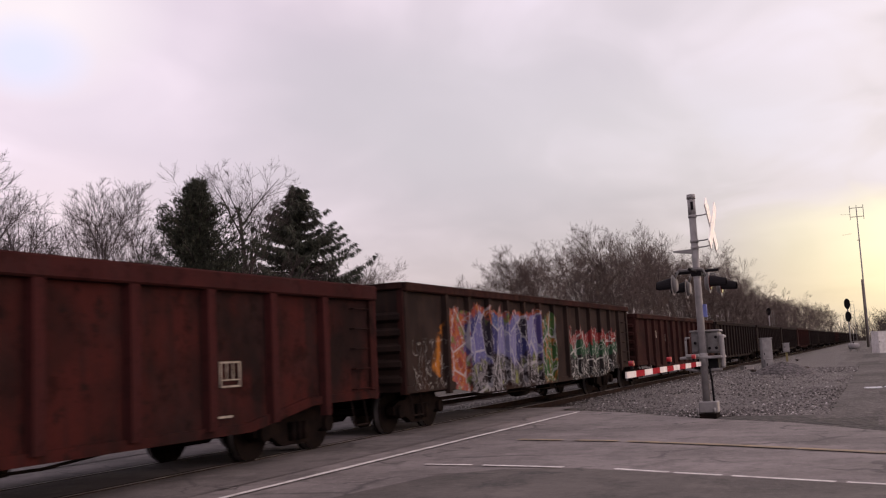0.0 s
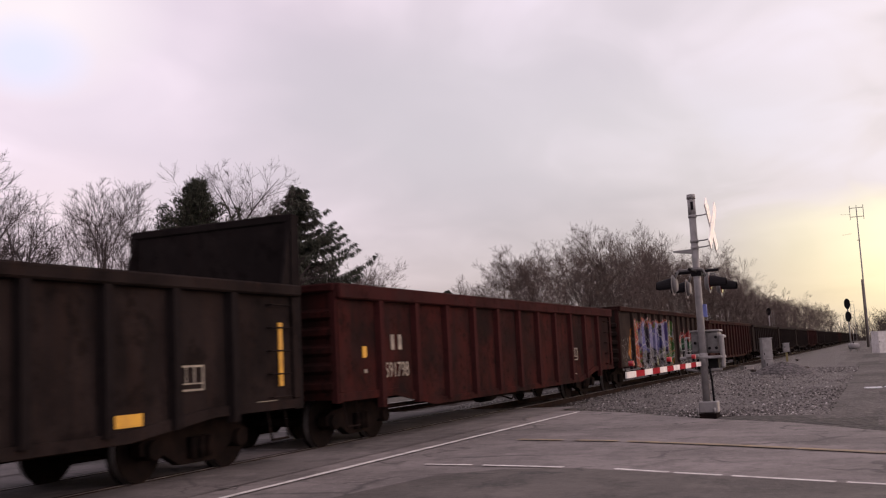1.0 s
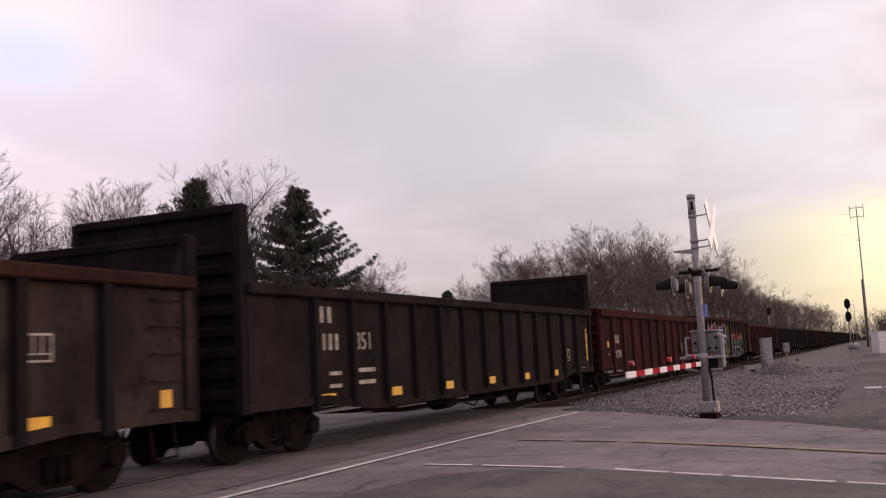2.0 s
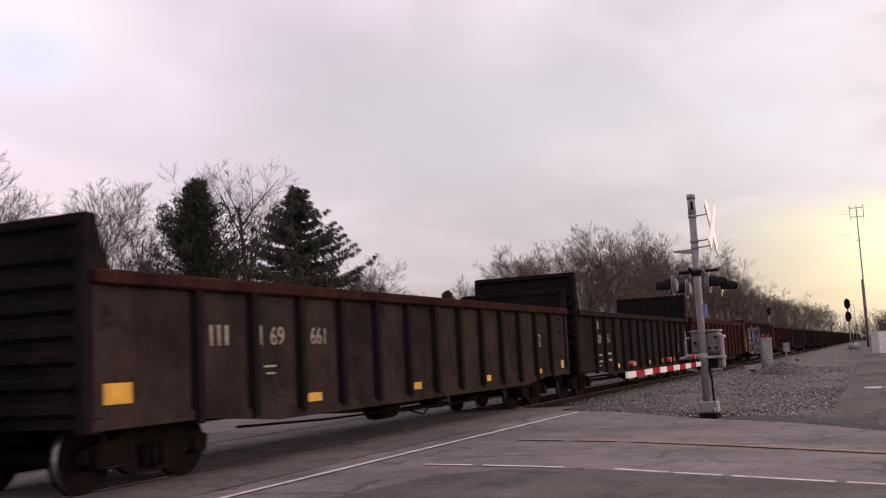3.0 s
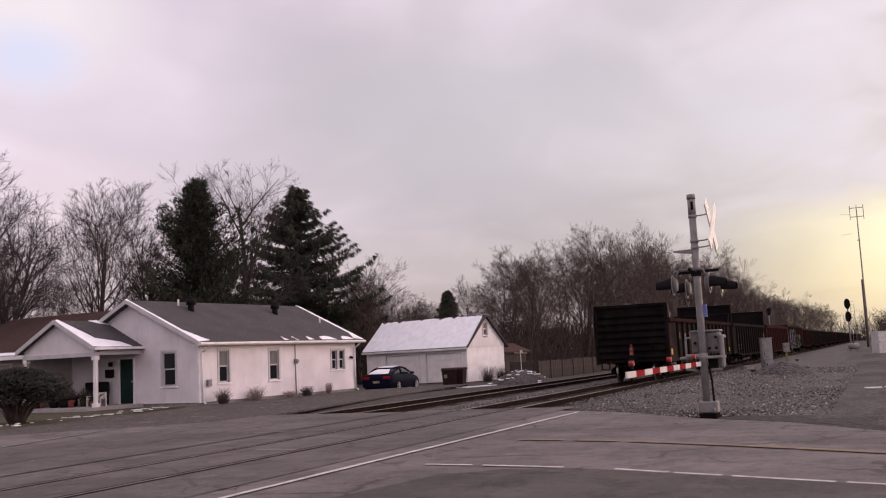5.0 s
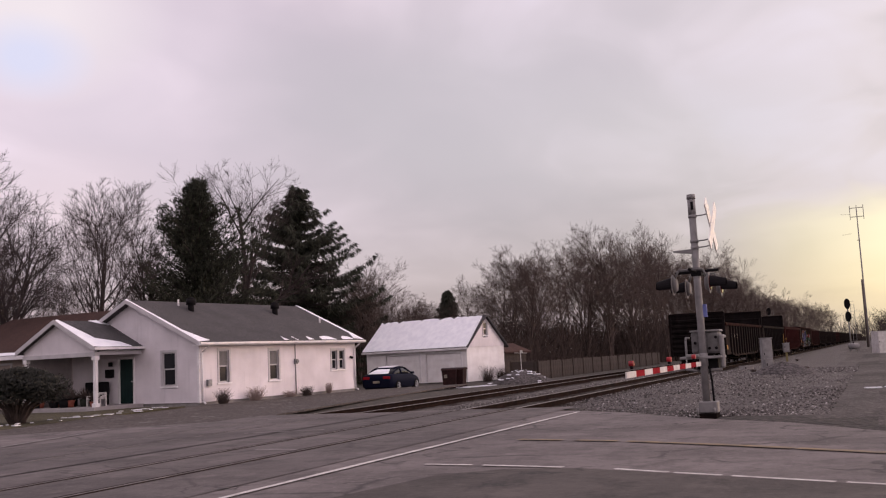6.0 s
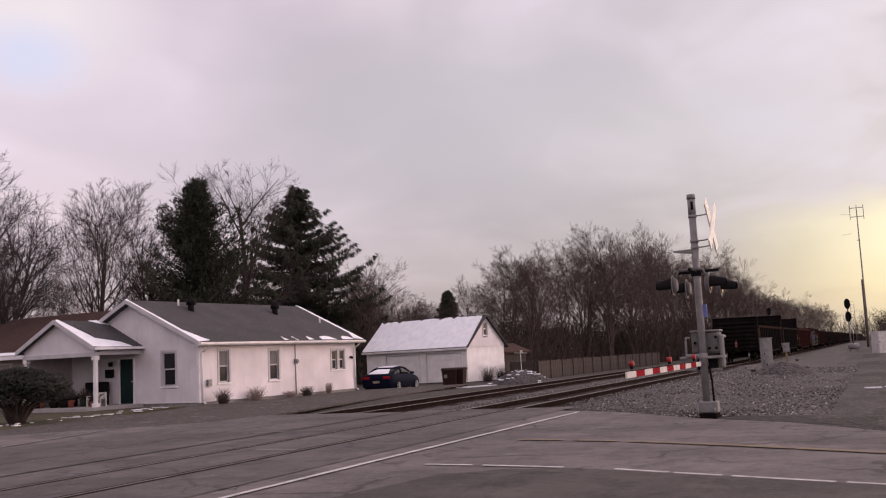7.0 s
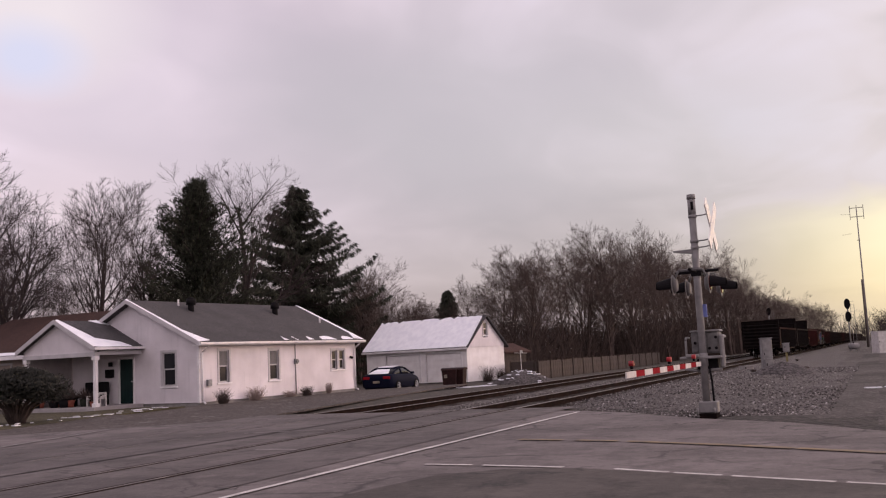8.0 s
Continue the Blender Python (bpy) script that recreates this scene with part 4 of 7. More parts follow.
def make_window(parent, m, w, h, blind=True):
    """A double-hung window with trim, two sashes and glass; local x across, z up, facing -y."""
    win = new("window")
    win.parent, win.matrix_basis = parent, m
    bm = B()
    for a in ((-0.10, 0.0, -0.02, h + 0.10), (w, w + 0.10, -0.02, h + 0.10), (0, w, h, h + 0.10)):
        box(bm, a[0], a[1], -0.045, 0.06, a[2], a[3])
    part("frame", bm, M["trim_grey"], win)
    bm = B()
    box(bm, -0.13, w + 0.13, -0.075, 0.06, -0.09, -0.02, 0.008)
    part("sill", bm, M["trim"], win)
    for z0, z1, y in ((0.0, h / 2 + 0.02, 0.05), (h / 2 - 0.02, h, 0.015)):
        bm = B()
        for a in ((0, 0.045, z0, z1), (w - 0.045, w, z0, z1), (0.045, w - 0.045, z0, z0 + 0.045), (0.045, w - 0.045, z1 - 0.045, z1)):
            box(bm, a[0], a[1], y, y + 0.03, a[2], a[3])
        part("sash", bm, M["trim_grey"], win)
        bm = B()
        box(bm, 0.045, w - 0.045, y + 0.012, y + 0.018, z0 + 0.045, z1 - 0.045)
        part("pane", bm, M["blind"] if blind and y < 0.03 else M["glass"], win, "pane with a drawn blind" if blind and y < 0.03 else "dark reflecting pane")
    return win


def gable_roof(parent, x0, x1, y0, y1, eave, ridge, material, thick=0.13, name="roof", over=0.0):
    """Two slopes with a ridge along x."""
    ym = (y0 + y1) / 2
    bm = B()
    slab(bm, [(y0, eave), (ym, ridge), (y1, eave), (y1, eave - thick), (ym, ridge - thick), (y0, eave - thick)], "x", x0, x1)
    return part(name, bm, material, parent)


def snow_patch(parent, pts, thick=0.03, name="snow"):
    """A patch of old snow that lies on a slope; pts are the corners of it in space."""
    bm = B()
    nrm = (Vector(pts[1]) - Vector(pts[0])).cross(Vector(pts[2]) - Vector(pts[0])).normalized()
    if nrm.z < 0:
        nrm = -nrm
    rnd = random.Random(int(abs(pts[0][0]) * 100) + len(pts))
    ring = []
    k = len(pts)
    for i in range(k):
        p, q = Vector(pts[i]), Vector(pts[(i + 1) % k])
        steps = max(1, int((q - p).length / 0.3))
        for j in range(steps):
            c = p.lerp(q, j / steps)
            ring.append(c + (Vector(pts[0]) - c).normalized() * 0.0 + (q - p).normalized() * rnd.uniform(-0.08, 0.08))
    lo = [bm.verts.new(v + nrm * 0.004) for v in ring]
    hi = [bm.verts.new(v + nrm * thick) for v in ring]
    bm.faces.new(hi)
    for i in range(len(ring)):
        bm.faces.new((lo[i], lo[(i + 1) % len(ring)], hi[(i + 1) % len(ring)], hi[i]))
    bmesh.ops.recalc_face_normals(bm, faces=bm.faces[:])
    bmesh.ops.triangulate(bm, faces=[f for f in bm.faces if len(f.verts) > 4])
    return part(name, bm, M["snow"], parent, "strip of old snow")


def make_white_house():
    L, Wd, eave, ridge = 10.91, 7.29, 2.48, 4.41
    h = thing("white_house", "small white house with lap siding and grey shingle roof", "house", pose(31.06, 24.74, -0.02, 0, 0, -4.73))
    slope = (ridge - eave) / (Wd / 2 + 0.35)
    top = eave + 0.35 * slope - 0.14
    side_open = [(1.13, 1.72, 0.86, 2.16), (4.33, 4.95, 0.82, 2.12), (8.95, 9.38, 1.12, 2.02), (9.56, 9.99, 1.12, 2.02)]
    lap_wall("wall", L, 0.12, top, side_open, h, pose(0, 0, 0))
    for x0, x1, z0, z1 in side_open:
        make_window(h, pose(x0, 0, z0), x1 - x0, z1 - z0, x1 < 9)

    def cap(z):
        g = max(0.0, (z - top) / slope)
        return (-Wd + g, -g) if z > top else (-Wd, 0.0)

    # front wall with the gable faces -x: turned so that its local x runs along the house's -y
    front = pose(0, 0, 0, 0, 0, -90)
    lap_wall("wall", Wd, 0.12, ridge - 0.2, [(-2.00, -1.20, 0.78, 2.24), (-4.45, -3.60, 0.1, 2.0)], h, front, cap)
    make_window(h, front @ pose(-1.95, 0, 0.82), 0.70, 1.34, False)
    lap_wall("wall", Wd, 0.12, ridge - 0.2, [], h, pose(L, 0, 0, 0, 0, 90), lambda z: (-cap(z)[1], -cap(z)[0]))
    lap_wall("wall", L, 0.12, top, [], h, pose(L, Wd, 0, 0, 0, 180))
    bm = B()
    box(bm, 0.03, L - 0.03, 0.03, Wd - 0.03, -0.25, 0.119)
    part("foundation", bm, M["concrete"], h)
    door = new("door")
    door.parent, door.matrix_basis = h, front @ pose(-4.43, 0.0, 0.16)
    bm = B()
    box(bm, 0.0, 0.81, 0.03, 0.075, 0, 1.83)
    for x in (0.1, 0.45):
        for z in (0.15, 0.95):
            box(bm, x, x + 0.26, 0.018, 0.03, z, z + 0.7)
    part("leaf", bm, M["door_green"], door, "dark green panelled door leaf")
    bm = B()
    box(bm, -0.09, 0.0, -0.04, 0.08, -0.03, 1.93), box(bm, 0.81, 0.90, -0.04, 0.08, -0.03, 1.93), box(bm, -0.09, 0.90, -0.04, 0.08, 1.83, 1.93)
    part("frame", bm, M["trim"], door)
    tube(bm := B(), (0.74, 0.02, 0.9), (0.74, -0.05, 0.9), 0.03)
    part("knob", bm, M["aluminium"], door)
    # roof, fascia, gutter
    gable_roof(h, -0.35, L + 0.35, -0.35, Wd + 0.35, eave + 0.02, ridge + 0.02, M["roof_grey"])
    for x in (-0.38, L + 0.34):
        bm = B()
        ym = Wd / 2
        slab(bm, [(-0.37, eave - 0.13), (-0.37, eave + 0.04), (ym, ridge + 0.045), (Wd + 0.37, eave + 0.04), (Wd + 0.37, eave - 0.13), (ym, ridge - 0.13)], "x", x, x + 0.035)
        part("bargeboard", bm, M["trim_grey"], h)
    bm = B()
    slab(bm, [(-0.47, eave + 0.0), (-0.47, eave - 0.07), (-0.43, eave - 0.12), (-0.355, eave - 0.12), (-0.355, eave + 0.0)], "x", -0.36, L + 0.38)
    part("gutter", bm, M["trim"], h, "white eaves gutter")
    bm = B()
    box(bm, -0.34, L + 0.34, -0.34, 0.0, eave - 0.13, eave - 0.105)
    part("soffit", bm, M["trim"], h)
    for x in (0.10, L - 0.08):
        bm = B()
        pipe(bm, [(x, -0.40, eave - 0.1), (x, -0.36, eave - 0.2), (x, -0.09, eave - 0.38), (x, -0.07, 0.15), (x - 0.02, -0.25, 0.06)], 0.035, 6)
        part("downspout", bm, M["trim"], h)
    for x0, x1, y in ((-0.03, 0.10, -0.03), (L - 0.10, L + 0.03, -0.03)):
        bm = B()
        box(bm, x0, x1, y, 0.09, 0.1, top)
        part("corner_board", bm, M["trim"], h)
    # snow on the far and near edges of the roof
    def on(x, y):
        return (x, y, eave + 0.02 + (y + 0.35) * slope)
    snow_patch(h, [on(-0.36, -0.33), on(-0.36, Wd / 2), on(-0.28, Wd / 2), on(-0.16, 0.7), on(0.30, -0.25)])
    snow_patch(h, [on(L + 0.36, -0.33), on(L + 0.36, Wd / 2), on(L + 0.2, Wd / 2), on(L + 0.14, 0.4), on(L - 0.3, -0.2)])
    for x0, x1 in ((5.1, 5.4), (6.9, 7.3), (7.9, 9.0), (9.6, 10.5), (5.9, 6.05)):
        snow_patch(h, [on(x0, -0.30), on(x1, -0.30), on(x1 - 0.15, -0.02), on((x0 + x1) / 2, 0.06), on(x0 + 0.1, -0.05)], 0.02)
    # vents on the roof
    for x, y in ((2.5, 2.75), (8.05, 2.6)):
        z = eave + (y + 0.35) * slope
        bm = B()
        tube(bm, (x, y, z - 0.1), (x, y, z + 0.30), 0.14, n=10)
        tube(bm, (x, y, z + 0.26), (x, y, z + 0.52), 0.21, 0.2, n=12)
        tube(bm, (x, y, z + 0.52), (x, y, z + 0.60), 0.2, 0.05, n=12)
        part("roof_vent", bm, M["black"], h, "black roof vent")
    bm = B()
    tube(bm, (10.3, 1.6, 3.3), (10.3, 1.6, 3.72), 0.04, n=8)
    part("vent_pipe", bm, M["trim"], h)
    bm = B()
    box(bm, 2.2, 2.26, 3.2, 3.26, 4.2, 4.50)
    part("vent_pipe", bm, M["trim"], h)
    # meter, conduit, fittings on the side wall
    bm = B()
    box(bm, 0.36, 0.58, -0.15, -0.025, 0.74, 1.0, 0.01)
    part("meter_box", bm, M["grey_box"], h, "grey meter box")
    bm = B()
    tube(bm, (6.12, -0.05, 0.12), (6.12, -0.05, 2.5), 0.022, n=6)
    box(bm, 6.02, 6.22, -0.13, -0.025, 1.45, 1.68, 0.01)
    tube(bm, (6.12, -0.13, 1.58), (6.12, -0.2, 1.58), 0.08, n=10)
    part("electric_meter", bm, M["grey_box"], h, "electric meter with conduit")
    bm = B()
    tube(bm, (10.5, -0.02, 1.68), (10.5, -0.16, 1.62), 0.05, 0.07, n=8)
    part("wall_lamp", bm, M["black"], h)
    # porch
    px, py0, py1, pe, pr = -2.6, 3.0, 7.6, 2.48, 3.66
    gable_roof(h, px, 0.3, py0, py1, pe, pr, M["roof_grey"], 0.12, "porch_roof")
    bm = B()
    ym = (py0 + py1) / 2
    slab(bm, [(py0 - 0.02, pe - 0.16), (py0 - 0.02, pe + 0.03), (ym, pr + 0.03), (py1 + 0.02, pe + 0.03), (py1 + 0.02, pe - 0.16), (ym, pr - 0.15)], "x", px - 0.03, px)
    part("bargeboard", bm, M["trim_grey"], h)
    sl = (pr - pe) / (ym - py0)
    lap_wall("porch_gable", py1 - py0, pe - 0.18, pr - 0.2, [], h, pose(px + 0.25, 0, 0, 0, 0, -90), lambda z: (-py1 + max(0, z - pe) / sl + 0.2, -py0 - max(0, z - pe) / sl - 0.2), thick=0.1)
    bm = B()
    box(bm, px + 0.2, px + 0.42, py0 + 0.15, py1 - 0.15, pe - 0.34, pe - 0.182)
    box(bm, px + 0.42, 0.0, py0 + 0.15, py0 + 0.3, pe - 0.30, pe - 0.13)
    box(bm, px + 0.42, 0.0, py1 - 0.3, py1 - 0.15, pe - 0.30, pe - 0.13)
    part("porch_beam", bm, M["trim_grey"], h)
    bm = B()
    box(bm, px + 0.3, 0.0, py0 + 0.3, py1 - 0.3, pe - 0.22, pe - 0.2)
    part("porch_ceiling", bm, M["porch_paint"], h, "porch ceiling with shade put into its dark colour")
    # end wall added to keep light out of the porch
    bm = B()
    box(bm, px + 0.45, -0.03, py1 - 0.28, py1 - 0.17, 0.15, pe - 0.31)
    part("porch_end_wall", bm, M["porch_paint"], h, "added end wall that shades the porch, darkened in colour")
    bm = B()
    slab(bm, [(py0 - 0.1, pe + 0.0), (py0 - 0.1, pe - 0.1), (py0 - 0.005, pe - 0.1), (py0 - 0.005, pe)], "x", px - 0.02, 0.0)
    part("gutter", bm, M["trim"], h)
    for y in (py0 + 0.26, py1 - 0.26):
        bm = B()
        x = px + 0.31
        box(bm, x - 0.11, x + 0.11, y - 0.11, y + 0.11, 0.15, 0.3, 0.01)
        box(bm, x - 0.07, x + 0.07, y - 0.07, y + 0.07, 0.3, pe - 0.34, 0.01)
        box(bm, x - 0.11, x + 0.11, y - 0.11, y + 0.11, pe - 0.5, pe - 0.342, 0.01)
        part("porch_column", bm, M["trim"], h, "square white porch column")
    bm = B()
    box(bm, px + 0.05, 0.0, py0 + 0.05, py1 - 0.05, -0.2, 0.15, 0.015)
    part("porch_floor", bm, M["porch_paint"], h)
    snow_patch(h, [(px, py0 + 0.02, pe + 0.01), (px, ym, pr), (px + 0.22, ym, pr), (px + 0.75, py0 + 0.75, pe + 0.37), (px + 1.7, py0 + 0.4, pe + 0.2), (px + 1.9, py0 + 0.02, pe + 0.01)])
    snow_patch(h, [(px + 1.7, ym - 0.02, pr - 0.01), (px + 2.2, ym - 0.02, pr - 0.01), (px + 2.5, ym - 0.35, pr - 0.18), (px + 2.1, ym - 0.25, pr - 0.13)])
    bm = B()
    box(bm, -0.16, -0.025, 4.72, 5.15, 1.25, 1.60, 0.02)
    box(bm, -0.12, -0.025, 4.80, 5.0, 1.72, 1.9, 0.02)
    part("mailbox", bm, M["black"], h, "black mailbox on the wall")
    return h


house = make_white_house()
HM = house.matrix_basis


def make_bench(m):
    b = thing("porch_bench", "white painted wooden bench on the porch", "bench", m)
    bm = B()
    box(bm, 0, 1.1, 0, 0.42, 0.38, 0.42, 0.008)
    part("seat", bm, M["white_paint"], b)
    bm = B()
    box(bm, 0, 1.1, 0.40, 0.44, 0.66, 0.74, 0.008), box(bm, 0, 1.1, 0.40, 0.44, 0.44, 0.50)
    for i in range(9):
        box(bm, 0.06 + i * 0.12, 0.11 + i * 0.12, 0.405, 0.43, 0.50, 0.66)
    part("backrest", bm, M["white_paint"], b)
    for x in (0.0, 1.04):
        for y, z in ((0.0, 0.52), (0.38, 0.76)):
            bm = B()
            box(bm, x, x + 0.06, y, y + 0.06, 0, z)
            part("leg", bm, M["white_paint"], b)
        bm = B()
        box(bm, x, x + 0.06, -0.02, 0.42, 0.52, 0.57)
        part("armrest", bm, M["white_paint"], b)
    return b


make_bench(HM @ pose(-1.75, 4.42, 0.15, 0, 0, -92) @ Matrix.Scale(0.74, 4))


def make_pot(m, r, hgt, material, label):
    p = thing("plant_pot", label, "plant pot", m)
    bm = B()
    tube(bm, (0, 0, 0), (0, 0, hgt), r * 0.7, r, 12)
    tube(bm, (0, 0, hgt - 0.03), (0, 0, hgt), r * 1.1, r * 1.1, 12)
    part("pot", bm, material, p)
    rnd = random.Random(int(r * 1000))
    bm = B()
    for i in range(110):
        a, e, l = rnd.uniform(0, 6.28), rnd.uniform(0.5, 1.5), rnd.uniform(0.2, 0.5)
        tube(bm, (0, 0, hgt - 0.02), (math.cos(a) * math.cos(e) * l, math.sin(a) * math.cos(e) * l, hgt + math.sin(e) * l), 0.012, 0.004, 3)
    part("dry_stems", bm, M["twig"], p, "dry brown stems")
    return p


M["twig"] = plain("dry_twig", (0.075, 0.052, 0.045), (0.04, 0.03, 0.027), 4, 0.9)
M["bush"] = plain("dark_evergreen", (0.022, 0.026, 0.016), (0.011, 0.014, 0.010), 6, 0.8)
for x, y, r, hg, mt, lb in ((-1.9, 5.5, 0.28, 0.35, M["black"], "black planter with dry stems on the porch"), (-1.2, 6.3, 0.3, 0.4, M["concrete"], "grey planter with dry stems on the porch"), (-2.0, 6.9, 0.22, 0.28, M["terracotta"], "terracotta pot with dry stems on the porch"), (-2.1, 3.6, 0.16, 0.22, M["terracotta"], "small terracotta pot by the porch column")):
    make_pot(HM @ pose(x, y, 0.15), r, hg, mt, lb)


for i in range(7):
    rnd = random.Random(900 + i)
    make_pot(HM @ pose(-1.9 + rnd.uniform(-0.2, 0.5), 4.95 + i * 0.33, 0.15), rnd.uniform(0.14, 0.22), rnd.uniform(0.2, 0.34), rnd.choice((M["black"], M["terracotta"], M["bush"])), "small pot of dry dark stems on the porch")


def make_porch_chair(m):
    c = thing("porch_chair", "dark wicker chair on the porch", "chair", m)
    bm = B()
    box(bm, 0, 0.6, 0, 0.55, 0.3, 0.42, 0.03)
    part("seat", bm, M["black"], c)
    bm = B()
    box(bm, 0, 0.6, 0.5, 0.58, 0.42, 0.95, 0.03)
    part("backrest", bm, M["black"], c)
    for x in (0.02, 0.53):
        for y in (0.02, 0.5):
            bm = B()
            box(bm, x, x + 0.05, y, y + 0.05, 0, 0.3)
            part("leg", bm, M["black"], c)
    return c


make_porch_chair(HM @ pose(-0.8, 6.2, 0.15, 0, 0, -90))
make_porch_chair(HM @ pose(-0.8, 5.4, 0.15, 0, 0, -90))


def make_neighbour():
    h = thing("brown_roofed_house", "low house with a brown shingle roof beyond the porch", "house", pose(33.5, 33.6, -0.1, 0, 0, -4.73))
    bm = B()
    for y0, y1 in ((0.0, 0.15), (9.85, 10)):
        box(bm, 0, 9, y0, y1, 0, 2.7)
    box(bm, 0, 0.15, 0.15, 9.85, 0, 2.7), box(bm, 8.85, 9, 0.15, 9.85, 0, 2.7)
    part("wall", bm, M["tan_wall"], h)
    bm = B()
    slab(bm, [(-0.6, 2.55), (4.5, 4.75), (9.6, 2.55), (9.6, 2.4), (4.5, 4.6), (-0.6, 2.4)], "y", -0.5, 10.5)
    part("roof", bm, M["roof_brown"], h)
    bm = B()
    box(bm, -0.72, -0.58, -0.5, 10.5, 2.38, 2.56)
    part("gutter", bm, M["trim"], h)
    for y in (1.2, 4.5):
        make_window(h, pose(0, y + 1.0, 0.95, 0, 0, -90), 0.9, 1.2)
    snow_patch(h, [(-0.55, 3.0, 2.58), (-0.55, 6.2, 2.58), (-0.2, 6.0, 2.74), (-0.3, 3.2, 2.69)])
    return h


make_neighbour()


def make_garage():
    Wg, Lg, eave, ridge = 4.17, 8.85, 2.22, 4.33
    g = thing("white_garage", "white two-door garage with a snow-covered roof", "garage", pose(57.55, 24.4, -0.25, 0, 0, -14.33))
    slope = (ridge - eave) / (Wg / 2 + 0.25)
    front = pose(0, 0, 0, 0, 0, -90)
    doors = [(-7.0, -4.0, 0.0, 1.90), (-3.45, -0.5, 0.0, 1.90)]
    top = eave + 0.1
    bm = B()
    for a in ((0, 0.5), (3.45, 4.0), (7.0, Lg)):
        box(bm, 0, 0.15, a[0], a[1], 0, top)
    for a in ((0.5, 3.45), (4.0, 7.0)):
        box(bm, 0, 0.15, a[0], a[1], 1.90, top)
    part("wall", bm, M["stucco"], g, "white front wall")
    bm = B()
    box(bm, 0.15, Wg, 0, 0.15, 0, 2.25)
    part("wall", bm, M["stucco"], g, "white painted block wall")
    bm = B()
    box(bm, 0.15, Wg, Lg - 0.15, Lg, 0, 2.25), box(bm, Wg - 0.15, Wg, 0.15, Lg - 0.15, 0, top)
    part("wall", bm, M["stucco"], g)
    for y in (-0.02, Lg - 0.12):
        lap_wall("gable_wall", Wg, 2.25, ridge - 0.15, [(1.82, 2.34, 2.92, 3.86)], g, pose(0, y, 0), lambda z: (max(0, (z - eave) / slope - 0.2), Wg - max(0, (z - eave) / slope - 0.2)))
    make_window(g, pose(1.86, -0.02, 2.98), 0.44, 0.84, False)
    for a, b, z0, z1 in doors:
        d = new("garage_door")
        d.parent, d.matrix_basis = g, front @ pose(a, 0, 0)
        w = b - a
        for i in range(4):
            bm = B()
            box(bm, 0.03, w - 0.03, 0.06, 0.1, 0.02 + i * 0.465, 0.475 + i * 0.465, 0.008)
            for j in range(4):
                box(bm, 0.12 + j * (w - 0.2) / 4, (j + 1) * (w - 0.2) / 4, 0.052, 0.06, 0.1 + i * 0.465, 0.40 + i * 0.465)
            part("door_panel", bm, M["stucco"], d)
        bm = B()
        box(bm, -0.1, 0.0, -0.03, 0.08, 0, z1 + 0.1), box(bm, w, w + 0.1, -0.03, 0.08, 0, z1 + 0.1), box(bm, 0, w, -0.03, 0.08, z1, z1 + 0.1)
        part("frame", bm, M["trim"], d)
    bm = B()
    xm = Wg / 2
    slab(bm, [(-0.25, eave), (xm, ridge), (Wg + 0.25, eave), (Wg + 0.25, eave - 0.1), (xm, ridge - 0.1), (-0.25, eave - 0.1)], "y", -0.25, Lg + 0.25)
    part("roof", bm, M["roof_grey"], g, "dark shingle roof under snow")
    bm = B()
    slab(bm, [(-0.26, eave - 0.12), (-0.26, eave - 0.0), (-0.24, eave), (-0.22, eave - 0.12)], "y", -0.25, Lg + 0.25)
    part("fascia", bm, M["trim"], g)
    rnd = random.Random(8)

    def on(x, y):
        return (x, y, eave + (x + 0.25) * slope)
    edge = [on(-0.22, y) for y in (-0.18, Lg + 0.2)] + [on(xm - 0.03 - 0.16 * rnd.random() ** 2, Lg + 0.2 - i * 0.29) for i in range(32)]
    snow_patch(g, edge, 0.05, "roof_snow")
    return g


garage = make_garage()
GM = garage.matrix_basis


